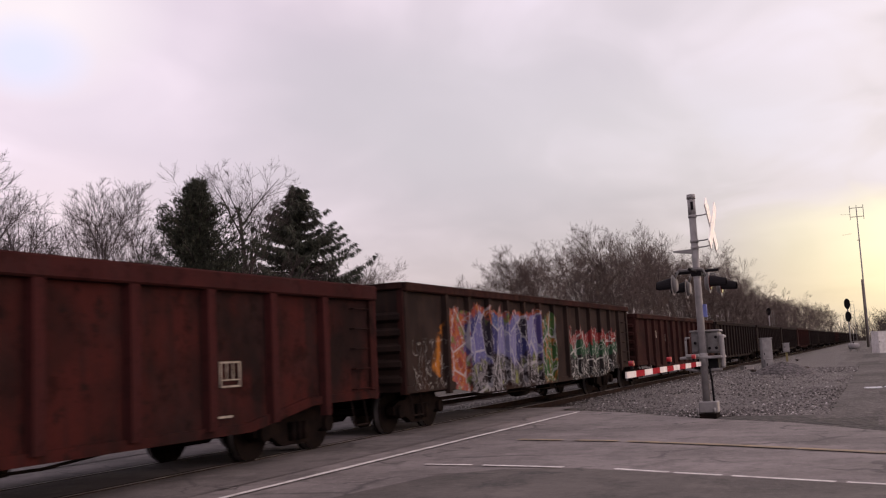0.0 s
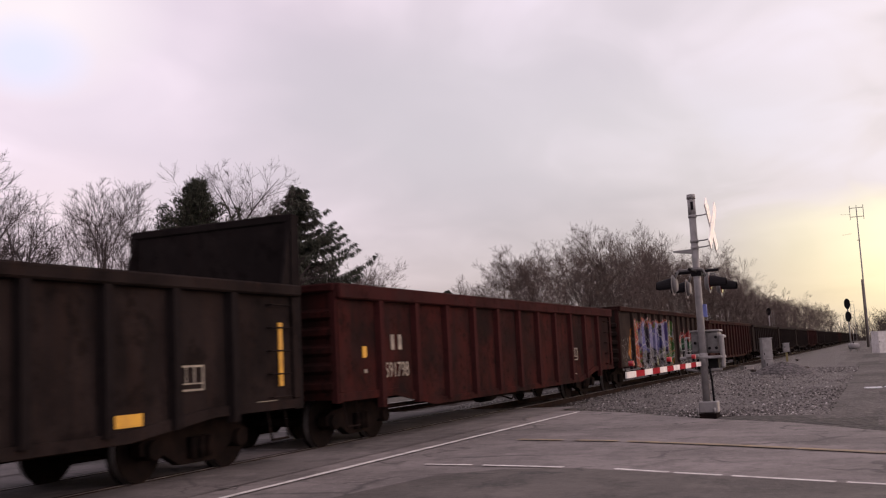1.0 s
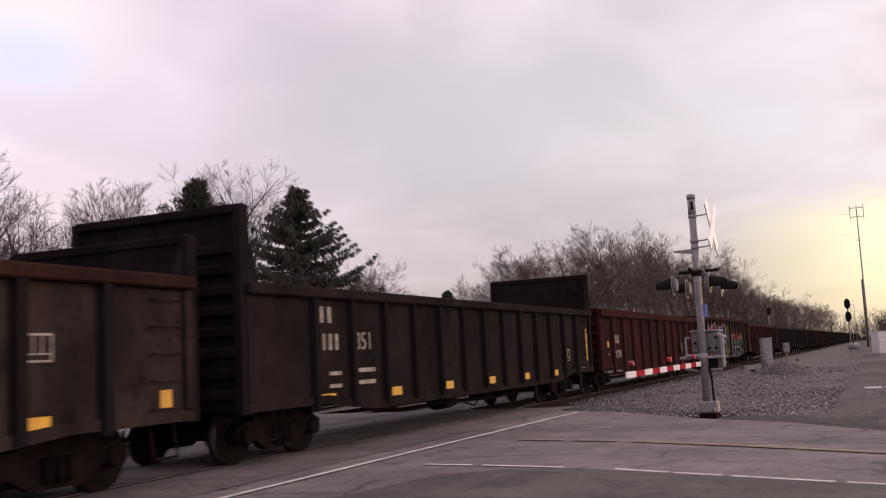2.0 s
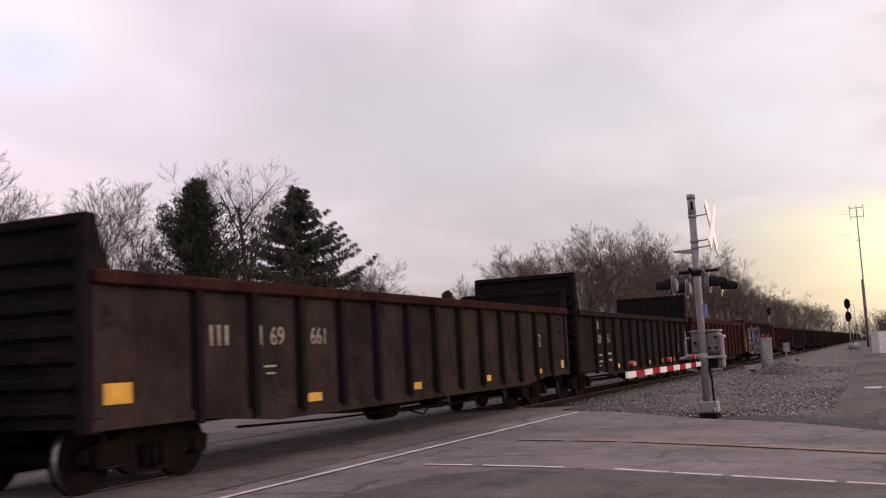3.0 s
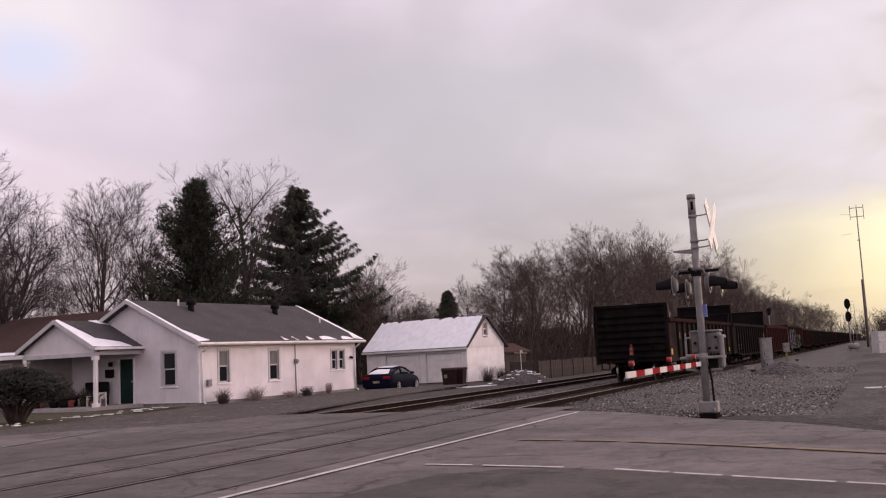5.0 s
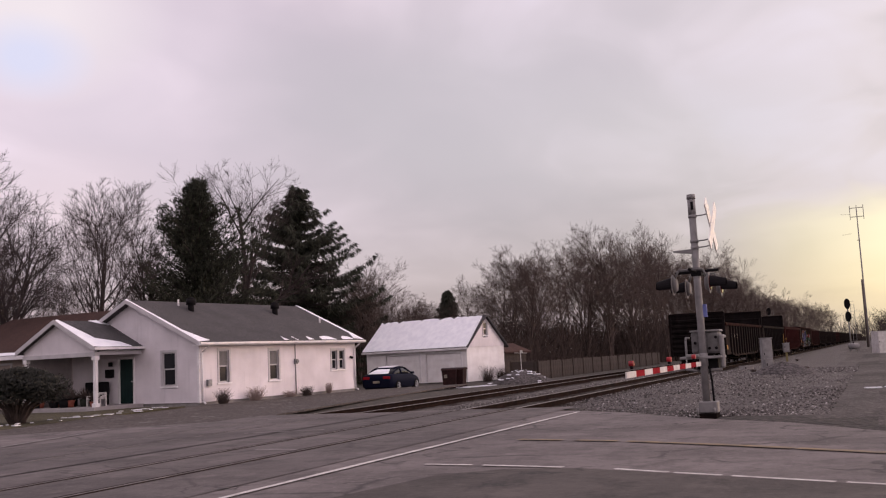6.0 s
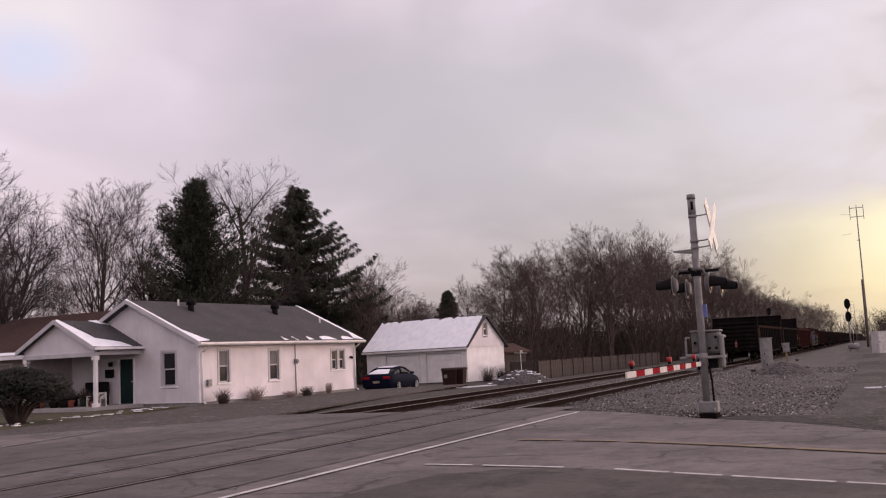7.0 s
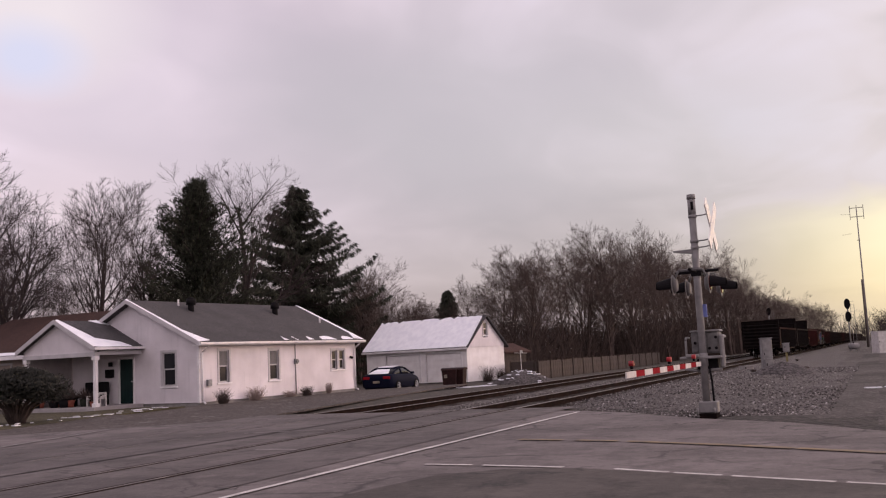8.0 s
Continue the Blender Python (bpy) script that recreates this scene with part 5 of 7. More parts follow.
def make_car(m):
    """A dark blue two-door coupe, heading along local x; its middle is the origin."""
    c = thing("parked_car", "dark blue two-door car with a dusting of snow", "car", m)
    paint = Nodes("dark_blue_car_paint", 0.55, 0.0, 0.03)
    paint = paint.done((0.006, 0.007, 0.018))

    def loft(rows, cap=True):
        """Rings of (x, [(half width, height), ...]) mirrored across the middle and skinned."""
        bm, rings = B(), []
        for x, half in rows:
            ring = [(w, z) for w, z in half] + [(-w, z) for w, z in half[::-1]]
            rings.append([bm.verts.new((x, y, z)) for y, z in ring])
        k = len(rings[0])
        for p, q in zip(rings, rings[1:]):
            for i in range(k):
                bm.faces.new((p[i], p[(i + 1) % k], q[(i + 1) % k], q[i])).smooth = True
        if cap:
            bm.faces.new(rings[0]), bm.faces.new(rings[-1][::-1])
        bmesh.ops.recalc_face_normals(bm, faces=bm.faces[:])
        return bm

    def hull(x, lo, belt, top, w):
        return x, [(w * 0.80, lo), (w * 0.96, lo + 0.08), (w, (lo + belt) * 0.52), (w * 0.97, belt - 0.10), (w * 0.90, belt), (w * 0.55, top), (w * 0.15, top + 0.01)]
    body = loft([hull(-2.16, 0.34, 0.74, 0.76, 0.70), hull(-2.12, 0.26, 0.88, 0.92, 0.80), hull(-1.85, 0.22, 0.95, 1.00, 0.85), hull(-1.2, 0.20, 0.95, 0.99, 0.87), hull(0.0, 0.19, 0.92, 0.95, 0.87), hull(0.9, 0.20, 0.90, 0.95, 0.87), hull(1.5, 0.21, 0.80, 0.86, 0.86), hull(1.95, 0.24, 0.68, 0.72, 0.80), hull(2.16, 0.32, 0.55, 0.57, 0.66)])
    part("body", body, paint, c)

    def cab(x, z, w, base=0.90):
        return x, [(0.74, base), (0.5 * (0.74 + w) + 0.03, 0.5 * (base + z)), (w, z - 0.02), (w * 0.5, z)]
    part("cabin_glass", loft([cab(-1.72, 1.00, 0.66), cab(-1.15, 1.18, 0.60), cab(-0.5, 1.30, 0.57), cab(0.0, 1.31, 0.57), cab(0.4, 1.24, 0.58), cab(1.05, 0.95, 0.66)]), M["glass"], c, "dark tinted cabin windows")
    part("roof", loft([(-0.95, [(0.60, 1.215), (0.62, 1.24), (0.3, 1.262)]), (-0.5, [(0.585, 1.285), (0.60, 1.31), (0.3, 1.335)]), (0.0, [(0.585, 1.295), (0.60, 1.32), (0.3, 1.345)]), (0.36, [(0.59, 1.235), (0.60, 1.26), (0.3, 1.28)])]), paint, c)
    for s in (-1, 1):
        bm = B()
        pipe(bm, [(-1.62, s * 0.70, 0.98), (-1.0, s * 0.645, 1.20), (-0.5, s * 0.605, 1.30)], 0.04, 6)
        pipe(bm, [(0.33, s * 0.60, 1.25), (1.08, s * 0.70, 0.93)], 0.03, 6)
        pipe(bm, [(-0.42, s * 0.60, 1.29), (-0.55, s * 0.78, 0.93)], 0.035, 6)
        part("pillar", bm, paint, c)
        bm = B()
        box(bm, 0.62, 0.78, s * 0.90 - 0.09, s * 0.90 + 0.09, 0.90, 1.02, 0.03)
        part("mirror", bm, paint, c)
        bm = B()
        box(bm, -2.17, -1.98, min(s * 0.36, s * 0.76), max(s * 0.36, s * 0.76), 0.71, 0.86, 0.03)
        part("tail_light", bm, M["red_sheet"], c, "red tail light")
        bm = B()
        box(bm, 1.90, 2.10, min(s * 0.42, s * 0.68), max(s * 0.42, s * 0.68), 0.54, 0.64, 0.03)
        part("headlight", bm, M["aluminium"], c)
        for x in (-1.29, 1.29):
            w = new("wheel")
            w.parent, w.matrix_basis = c, pose(x, s * 0.80, 0.31)
            bm = B()
            tube(bm, (0, -0.10, 0), (0, 0.10, 0), 0.31, n=24)
            part("tyre", bm, M["black"], w)
            bm = B()
            tube(bm, (0, s * 0.098, 0), (0, s * 0.106, 0), 0.21, 0.20, n=18)
            part("hub", bm, M["black"], w)
            bm = B()
            for i in range(5):
                a = i * 2 * math.pi / 5
                tube(bm, (0.03 * math.cos(a), s * 0.112, 0.03 * math.sin(a)), (0.19 * math.cos(a), s * 0.112, 0.19 * math.sin(a)), 0.024, n=5)
            for i in range(18):
                a, b = i * math.pi / 9, (i + 1) * math.pi / 9
                tube(bm, (0.205 * math.cos(a), s * 0.108, 0.205 * math.sin(a)), (0.205 * math.cos(b), s * 0.108, 0.205 * math.sin(b)), 0.014, n=4)
            part("rim", bm, M["aluminium"], w, "bright five-spoke rim")
    bm = B()
    box(bm, -2.185, -2.15, -0.18, 0.18, 0.52, 0.64)
    part("plate", bm, M["stencil"], c, "pale plate")
    snow_patch(c, [(-2.02, -0.55, 0.985), (-2.02, 0.55, 0.985), (-1.70, 0.60, 1.015), (-1.12, 0.40, 1.20), (-1.10, -0.35, 1.20), (-1.66, -0.52, 1.03)], 0.02)
    snow_patch(c, [(-0.80, -0.42, 1.29), (-0.80, 0.45, 1.29), (-0.05, 0.5, 1.345), (-0.05, -0.40, 1.345)], 0.02)
    bm = B()
    for x in (-1.29, 1.29):
        tube(bm, (x, -0.75, 0.31), (x, 0.75, 0.31), 0.05, n=6)
    part("axles", bm, M["black"], c)
    return c


make_car(pose(46.2, 24.0, -0.285, 0, 0, 5))


def make_bin(m, label):
    b = thing("wheeled_bin", label, "bin", m)
    body = plain("dark_bin_plastic" + str(len(bpy.data.materials)), (0.030, 0.012, 0.012), (0.016, 0.008, 0.008), 4, 0.65, 0, 0.1, 0.1)
    bm = B()
    v = []
    for z, s in ((0.06, 0.27), (1.00, 0.33)):
        v.append([bm.verts.new((x * s, y * s * 1.15, z)) for x, y in ((-1, -1), (1, -1), (1, 1), (-1, 1))])
    bm.faces.new(v[0][::-1]), bm.faces.new(v[1])
    for i in range(4):
        bm.faces.new((v[0][i], v[0][(i + 1) % 4], v[1][(i + 1) % 4], v[1][i]))
    part("body", bm, body, b)
    bm = B()
    slab(bm, [(-0.37, 1.002), (0.40, 1.002), (0.36, 1.09), (0.0, 1.12), (-0.30, 1.07)], "y", -0.41, 0.41)
    part("lid", bm, body, b)
    for y in (-0.3, 0.3):
        bm = B()
        tube(bm, (0.27, y - 0.04, 0.12), (0.27, y + 0.04, 0.12), 0.12, n=14)
        part("wheel", bm, M["black"], b)
    bm = B()
    tube(bm, (0.42, -0.3, 1.0), (0.42, 0.3, 1.0), 0.02, n=6)
    part("handle", bm, M["black"], b)
    if "stencil" in label:
        bm = B()
        slab(bm, [(0.1, 0.6), (0.25, 0.6), (0.25, 0.78), (0.1, 0.78)], "x", -0.335, -0.315)
        part("stencil_bar", bm, M["stencil"], b)
    return b


make_bin(pose(46.4, 20.72, -0.285, 0, 0, 18), "dark plastic wheeled bin with a pale stencil")
make_bin(pose(47.0, 20.48, -0.285, 0, 0, 5), "dark plastic wheeled bin beside the garage")


def make_pile(m, r, hgt, label, mat, snow):
    p = thing("rubble_pile", label, "gravel pile", m)
    bm = B()
    rnd = random.Random(int(r * 77))
    rings = []
    for i in range(9):
        f = i / 8
        ring = []
        for j in range(28):
            a = j * 2 * math.pi / 28
            rr = r * (1 - f) * (1 + 0.18 * noise.noise((math.cos(a) * 1.5, math.sin(a) * 1.5, r)))
            z = hgt * (1 - (1 - f) ** 1.5) + rnd.uniform(-0.03, 0.03) * (1 if i else 0)
            ring.append(bm.verts.new((rr * 1.0 * math.cos(a), rr * 1.5 * math.sin(a), z - 0.05)))
        rings.append(ring)
    for a, b in zip(rings, rings[1:]):
        for j in range(28):
            bm.faces.new((a[j], a[(j + 1) % 28], b[(j + 1) % 28], b[j]))
    bmesh.ops.remove_doubles(bm, verts=rings[-1], dist=0.05)
    part("mound", bm, mat, p)
    if snow:
        bm = B()
        for i in range(44):
            a, f = rnd.uniform(0, 6.28), rnd.uniform(0.1, 1.0)
            x, y = r * f * math.cos(a), 1.5 * r * f * math.sin(a)
            z = hgt * (1 - f ** 1.5) - 0.04
            s = rnd.uniform(0.02, 0.08)
            box(bm, x - s, x + s, y - s * 1.6, y + s * 1.6, z - 0.03, z + 0.02, 0.012)
        tagged(part("snow_patches", bm, M["snow"], p, "patches of old snow"), kind="stuff")
    return p


M["dark_gravel"] = stones("dark_gravel", (0.13, 0.115, 0.115), (0.07, 0.062, 0.062), 12)
make_pile(pose(47.9, 17.3, -0.22), 1.35, 0.82, "dark gravel heap with snow patches beside the tracks", M["dark_gravel"], True)
make_pile(pose(42.4, 3.8, 0.05), 0.95, 0.50, "low heap of dark gravel round the lineside cabinet", M["dark_gravel"], False)


def make_fence(p, q, hgt, post_gap, label):
    p, q = Vector(p), Vector(q)
    f = thing("board_fence", label, "fence", pose(p.x, p.y, p.z, 0, 0, math.degrees(math.atan2(q.y - p.y, q.x - p.x))))
    n_ = (q - p).length
    rnd = random.Random(4)
    bm = B()
    slab(bm, [(0.0, 0.0), (0.14, 0.0), (0.14, hgt), (0.0, hgt)], "y", 0.0, 0.02)
    board = part("board", bm, M["wood_fence"], f)
    for i in range(1, int(n_ / 0.15)):
        again(board, pose(i * 0.15, rnd.uniform(-0.008, 0.008), rnd.uniform(-0.03, 0.03), 0, 0, rnd.uniform(-0.4, 0.4)), f)
    bm = B()
    box(bm, -0.05, 0.05, -0.06, 0.0, -0.1, hgt + 0.08, 0.006)
    post = part("post", bm, M["wood_fence"], f)
    for i in range(1, int(n_ / post_gap) + 1):
        again(post, pose(i * post_gap, 0, rnd.uniform(-0.04, 0.04)), f)
    for z in (0.25, hgt - 0.25):
        bm = B()
        box(bm, 0, n_, 0.02, 0.06, z, z + 0.09)
        part("rail", bm, M["wood_fence"], f)
    return f


make_fence((57.5, 19.6, -0.75), (92, 19.2, -0.75), 1.62, 2.4, "weathered brown board fence along the railway yard")
make_fence((61.8, 23.0, -0.75), (57.6, 19.72, -0.75), 1.62, 2.4, "weathered dark board fence beside the garage")
make_fence((43.3, 26.2, -0.25), (43.5, 28.4, -0.25), 1.55, 1.1, "short grey board fence beside the white house")


def make_back_house(m, w, d, hgt, rise, label, wall="stucco"):
    h = thing("back_house", label, "house", m)
    bm = B()
    box(bm, 0, d, 0, 0.15, 0, hgt), box(bm, 0, d, w - 0.15, w, 0, hgt)
    box(bm, 0, 0.15, 0.15, w - 0.15, 0, hgt), box(bm, d - 0.15, d, 0.15, w - 0.15, 0, hgt)
    slab(bm, [(0, hgt), (w, hgt), (w / 2, hgt + rise)], "x", 0, 0.15)
    part("wall", bm, M[wall], h)
    bm = B()
    slab(bm, [(-0.3, hgt - 0.05), (w / 2, hgt + rise + 0.1), (w + 0.3, hgt - 0.05), (w + 0.3, hgt + 0.07), (w / 2, hgt + rise + 0.22), (-0.3, hgt + 0.07)], "x", -0.3, d + 0.3)
    part("roof", bm, M["roof_brown" if w < 3 else "roof_grey"], h)
    if w > 3:
        make_window(h, pose(0, w * 0.6, 1.0, 0, 0, -90), 0.8, 1.1, False)
    return h


make_back_house(pose(93, 29.5, -0.5, 0, 0, -12), 5.5, 7, 2.3, 1.8, "pale house behind the board fence and trees")
make_back_house(pose(66.5, 25.2, -0.5, 0, 0, -12), 2.6, 3, 2.0, 0.5, "small dark timber shed behind the garage", "wood_fence")
make_back_house(pose(110, 32, -0.5, 0, 0, 5), 7, 7, 2.4, 1.9, "far pale house among bare trees")


def make_birdhouse_post(m):
    p = thing("garden_post", "thin white garden post with a cross arm", "post", m)
    bm = B()
    tube(bm, (0, 0, -0.1), (0, 0, 1.95), 0.02, n=6)
    part("pole", bm, M["white_paint"], p)
    bm = B()
    tube(bm, (0, -0.42, 1.86), (0, 0.42, 1.90), 0.02, n=6)
    box(bm, -0.05, 0.05, -0.12, 0.02, 1.88, 2.05, 0.01)
    part("cross_arm", bm, M["white_paint"], p)
    return p


make_birdhouse_post(pose(56.5, 20.35, -0.45))

# verge, drive and lawn
sheet("verge", [(edge_line(15.6) + 0.0, 15.3), (19.5, 18.0), (17.2, 20.4), (12.5, 26.0), (9, 34), (24, 45), (27, 27.5), (25.5, 23.0), (30.6, 24.55), (42.2, 23.6), (46, 19.5), (30, 17.2), (24, 16.2)], -0.006, M["verge"], "grey gravel verge in front of the white house", "gravel verge", 0.05)
sheet("lawn", [(18.3, 22.2), (22.8, 23.35), (25.8, 24.2), (30.2, 24.75), (30.5, 27.4), (28.3, 28.2), (28.6, 33.0), (33, 45), (16, 45), (14, 30)], 0.004, M["grass"], "thin winter lawn with traces of snow", "lawn", 0.05)
for i in range(34):
    rnd = random.Random(100 + i)
    k = rnd.random()
    x, y = 19.0 + 10.5 * k + rnd.uniform(-0.3, 0.9), 22.9 + 1.9 * k + rnd.uniform(0.15, 1.2)
    s = rnd.uniform(0.04, 0.17)
    ob = snow_patch(None, [(x - s * 0.5, y - s, 0.006), (x + s * 0.5, y - s * 0.7, 0.006), (x + s * 0.4, y + s, 0.006), (x - s * 0.4, y + s * 0.8, 0.006)], 0.025, "snow_patch")
    tagged(ob, "small patch of old snow on the lawn", "snow", "snow patches on the lawn")
for i in range(46):
    rnd = random.Random(400 + i)
    k = rnd.random()
    x, y, s = 48.4 - 1.9 * k + rnd.uniform(-0.4, 0.4), 25.6 - 7.0 * k + rnd.uniform(-0.3, 0.3), rnd.uniform(0.15, 0.75) * (0.6 + 0.4 * rnd.random())
    z = fall(x, y) - 0.045
    ob = snow_patch(None, [(x - s * 0.35, y - s, z), (x + s * 0.3, y - s * 0.8, z), (x + s * 0.45, y + s * 0.7, z), (x - s * 0.2, y + s, z)], 0.05, "snow_patch")
    tagged(ob, "patch of old snow on the drive", "snow", "snow patches on the drive")
for x, y, sx, sy in ((28.5, 0.30, 0.10, 0.22), (28.8, -0.1, 0.06, 0.12)):
    ob = snow_patch(None, [(x - sx, y - sy, 0.01), (x + sx, y - sy * 0.7, 0.01), (x + sx, y + sy, 0.01), (x - sx, y + sy * 0.8, 0.01)], 0.03, "snow_patch")
    tagged(ob, "thin strip of old snow on the gravel lot", "snow", "snow strips on the lot")


# ---- crossing signal and lineside equipment ----
side_lights = []


def make_signal():
    t = thing("crossing_signal", "grey crossing mast with lights, crossbuck and lowered striped gate", "crossing signal", pose(19.31, 3.18, -0.02))
    bm = B()
    tube(bm, (0, 0, 0.28), (0, 0, 4.30), 0.072, 0.068, 14)
    tube(bm, (0, 0, 1.0), (0, 0, 1.25), 0.085, 0.085, 14)
    part("mast", bm, M["galv"], t)
    bm = B()
    tube(bm, (0, 0, 3.96), (0, 0, 4.30), 0.076, 0.076, 14)
    tube(bm, (0, 0, 4.30), (0, 0, 4.39), 0.086, 0.080, 14)
    part("bell", bm, M["galv"], t, "grey bell housing on the mast top")
    bm = B()
    box(bm, -0.082, -0.070, -0.045, 0.005, 4.08, 4.24)
    part("bell_slot", bm, M["black"], t)
    bm = B()
    box(bm, -0.15, 0.15, -0.22, 0.14, 0.10, 0.32, 0.02)
    part("base", bm, M["galv"], t)
    bm = B()
    box(bm, -0.20, 0.20, -0.20, 0.13, -0.05, 0.099, 0.015)
    part("plinth", bm, M["truck_steel"], t, "dark stained mast footing")
    for x in (-0.17, 0.17):
        for y in (-0.16, 0.16):
            bm = B()
            tube(bm, (x, y, 0.1), (x, y, 0.2), 0.02, n=6)
            part("bolt", bm, M["galv"], t)
    # crossbuck seen almost edge-on, held off the mast
    cb = new("crossbuck")
    cb.parent, cb.matrix_basis = t, pose(0, -0.36, 3.74, 0, 0, -2)
    for a in (45, -45):
        bm = B()
        box(bm, -0.61, 0.61, -0.012, 0.012, -0.115, 0.115)
        bl = part("blade", bm, M["crossbuck_white"], cb, "white crossbuck blade")
        bl.matrix_basis = pose(0, 0.014 if a > 0 else -0.014, 0, 0, a, 0) @ pose(0, 0, 0)
    for z in (3.95, 3.45, 3.32):
        bm = B()
        pipe(bm, [(0, 0, z), (0, -0.2, z + 0.01), (0, -0.33, z + 0.03)], 0.014, 5)
        tube(bm, (0, 0, z - 0.03), (0, 0, z + 0.03), 0.085, n=10)
        part("bracket", bm, M["galv"], t)
    bm = B()
    slab(bm, [(0.03, 3.20), (0.42, 3.26), (0.42, 3.29), (0.03, 3.30)], "x", -0.06, 0.06)
    part("bracket_arm", bm, M["galv"], t, "flat grey bracket")
    # light arm: one bar along the road, two pairs of lamps
    bm = B()
    tube(bm, (-0.85, 0.0, 2.84), (0.85, 0.0, 2.84), 0.028, n=8)
    tube(bm, (0, 0.42, 2.84), (0, -0.42, 2.86), 0.03, n=8)
    box(bm, -0.10, 0.10, -0.10, 0.10, 2.76, 2.92, 0.01)
    part("lamp_arm", bm, M["black"], t)
    for x in (-0.72, 0.72):
        for s in (-1, 1):
            lamp = new("flasher")
            lamp.parent, lamp.matrix_basis = t, pose(x, s * 0.33, 2.57)
            bm = B()
            pipe(bm, [(0, -s * 0.3, 0.27), (0, -s * 0.1, 0.27), (0, -s * 0.03, 0.1)], 0.022, 6)
            tube(bm, (0, -s * 0.07, 0), (0, s * 0.0, 0), 0.11, 0.17, 16)
            part("housing", bm, M["case_grey"], lamp)
            bm = B()
            tube(bm, (0, s * 0.002, 0), (0, s * 0.016, 0), 0.20, n=24)
            part("background", bm, M["case_grey"], lamp, "round lamp background plate")
            bm = B()
            tube(bm, (0, s * 0.017, 0), (0, s * 0.035, 0), 0.15, 0.14, 16)
            part("lens", bm, M["red_lens"], lamp, "dark red lens")
            bm = B()
            for i in range(15):
                a0, a1 = math.radians(-25 + i * 230 / 15), math.radians(-25 + (i + 1) * 230 / 15)
                vs = []
                for r, y0 in ((0.145, 0.016), (0.105, 0.32)):
                    vs.append([(r * math.cos(a), s * y0, r * math.sin(a) - (0.03 if y0 > 0.1 else 0)) for a in (a0, a1)])
                q = [bm.verts.new(p) for p in (vs[0][0], vs[0][1], vs[1][1], vs[1][0])]
                bm.faces.new(q)
            bmesh.ops.remove_doubles(bm, verts=bm.verts[:], dist=0.001)
            bmesh.ops.solidify(bm, geom=bm.faces[:], thickness=0.006)
            part("hood", bm, M["black"], lamp)
    # side glints of the flashing lamps: lit discs, with turning added to imitate flashing
    for nm, at, r, mat in (("red_side_light", (-0.80, 0.335, 2.53), 0.026, "lit_red"), ("amber_side_light", (-0.80, 0.40, 2.56), 0.017, "lit_amber")):
        bm = B()
        tube(bm, (-0.012, 0, 0), (-0.006, 0, 0), r, r, n=12, mi=1)
        tube(bm, (-0.006, 0, 0), (0.012, 0, 0), r, r, n=12)
        o = part(nm, bm, [M["black"], M[mat]], t, "lit dot of a flashing lamp, turned away while dark")
        o.matrix_basis = pose(*at)
        side_lights.append(o)
    bm = B()
    box(bm, -0.02, 0.02, -0.14, -0.06, 1.95, 2.2, 0.005)
    part("sign_plate", bm, M["blue_sign"], t, "small blue notice plate without readable text")
    # gate mechanism with its housing, platform and counterweights
    bm = B()
    box(bm, 0.10, 0.5, -0.31, 0.23, 1.24, 1.66, 0.03)
    box(bm, 0.085, 0.10, -0.28, -0.09, 1.28, 1.60, 0.006), box(bm, 0.085, 0.10, 0.09, 0.21, 1.28, 1.60, 0.006)
    part("mechanism_case", bm, M["case_grey"], t, "grey gate mechanism case")
    for y, z in ((-0.25, 1.34), (-0.12, 1.34), (-0.25, 1.55), (0.15, 1.45)):
        bm = B()
        tube(bm, (0.088, y, z), (0.06, y, z), 0.03, n=8)
        part("latch", bm, M["black"], t)
    bm = B()
    box(bm, 0.08, 0.52, -0.33, 0.25, 1.661, 1.70, 0.012)
    part("case_lid", bm, M["galv"], t)
    bm = B()
    box(bm, -0.10, 0.55, -0.36, 0.44, 1.14, 1.19, 0.01)
    part("platform", bm, M["galv"], t)
    bm = B()
    box(bm, 0.09, 0.40, -0.26, 0.15, 0.92, 1.14, 0.02)
    part("gear_box", bm, M["black"], t)
    for y in (-0.36, 0.33):
        bm = B()
        pts = [(0.06, y, 0.95 if y < 0 else 1.2), (0.06, y, 1.5), (0.12, y, 1.56), (0.45, y, 1.56)]
        pipe(bm, pts, 0.035 if y < 0 else 0.022, 8)
        if y < 0:
            box(bm, 0.01, 0.11, y - 0.045, y + 0.045, 0.95, 1.60, 0.03)
        part("guard_arm", bm, M["galv"], t)
    bm = B()
    pipe(bm, [(0.08, -0.33, 0.93), (0.10, 0.1, 0.90), (0.10, 0.36, 0.95)], 0.03, 6)
    part("lower_guard", bm, M["galv"], t)
    bm = B()
    pipe(bm, [(0.02, -0.10, 0.95), (0.0, -0.13, 0.7), (0.0, -0.14, 0.3)], 0.022, 6)
    part("cable", bm, M["black"], t)
    bm = B()
    box(bm, -0.22, -0.08, 0.05, 0.3, 1.18, 1.24, 0.01)
    part("arm_foot", bm, M["galv"], t)
    # the lowered arm runs across the street, towards -x
    arm = new("gate_arm")
    arm.parent, arm.matrix_basis = t, pose(-0.2, 0.03, 1.05)
    seg = 6.2 - 0.2
    k = 11
    for i in range(k):
        a, b = -seg * i / k, -seg * (i + 1) / k
        bm = B()
        box(bm, b, a, -0.012, 0.012, -0.043, 0.043)
        part("stripe", bm, M["red_sheet"] if i % 2 else M["white_paint"], arm, "red gate stripe" if i % 2 else "white gate stripe")
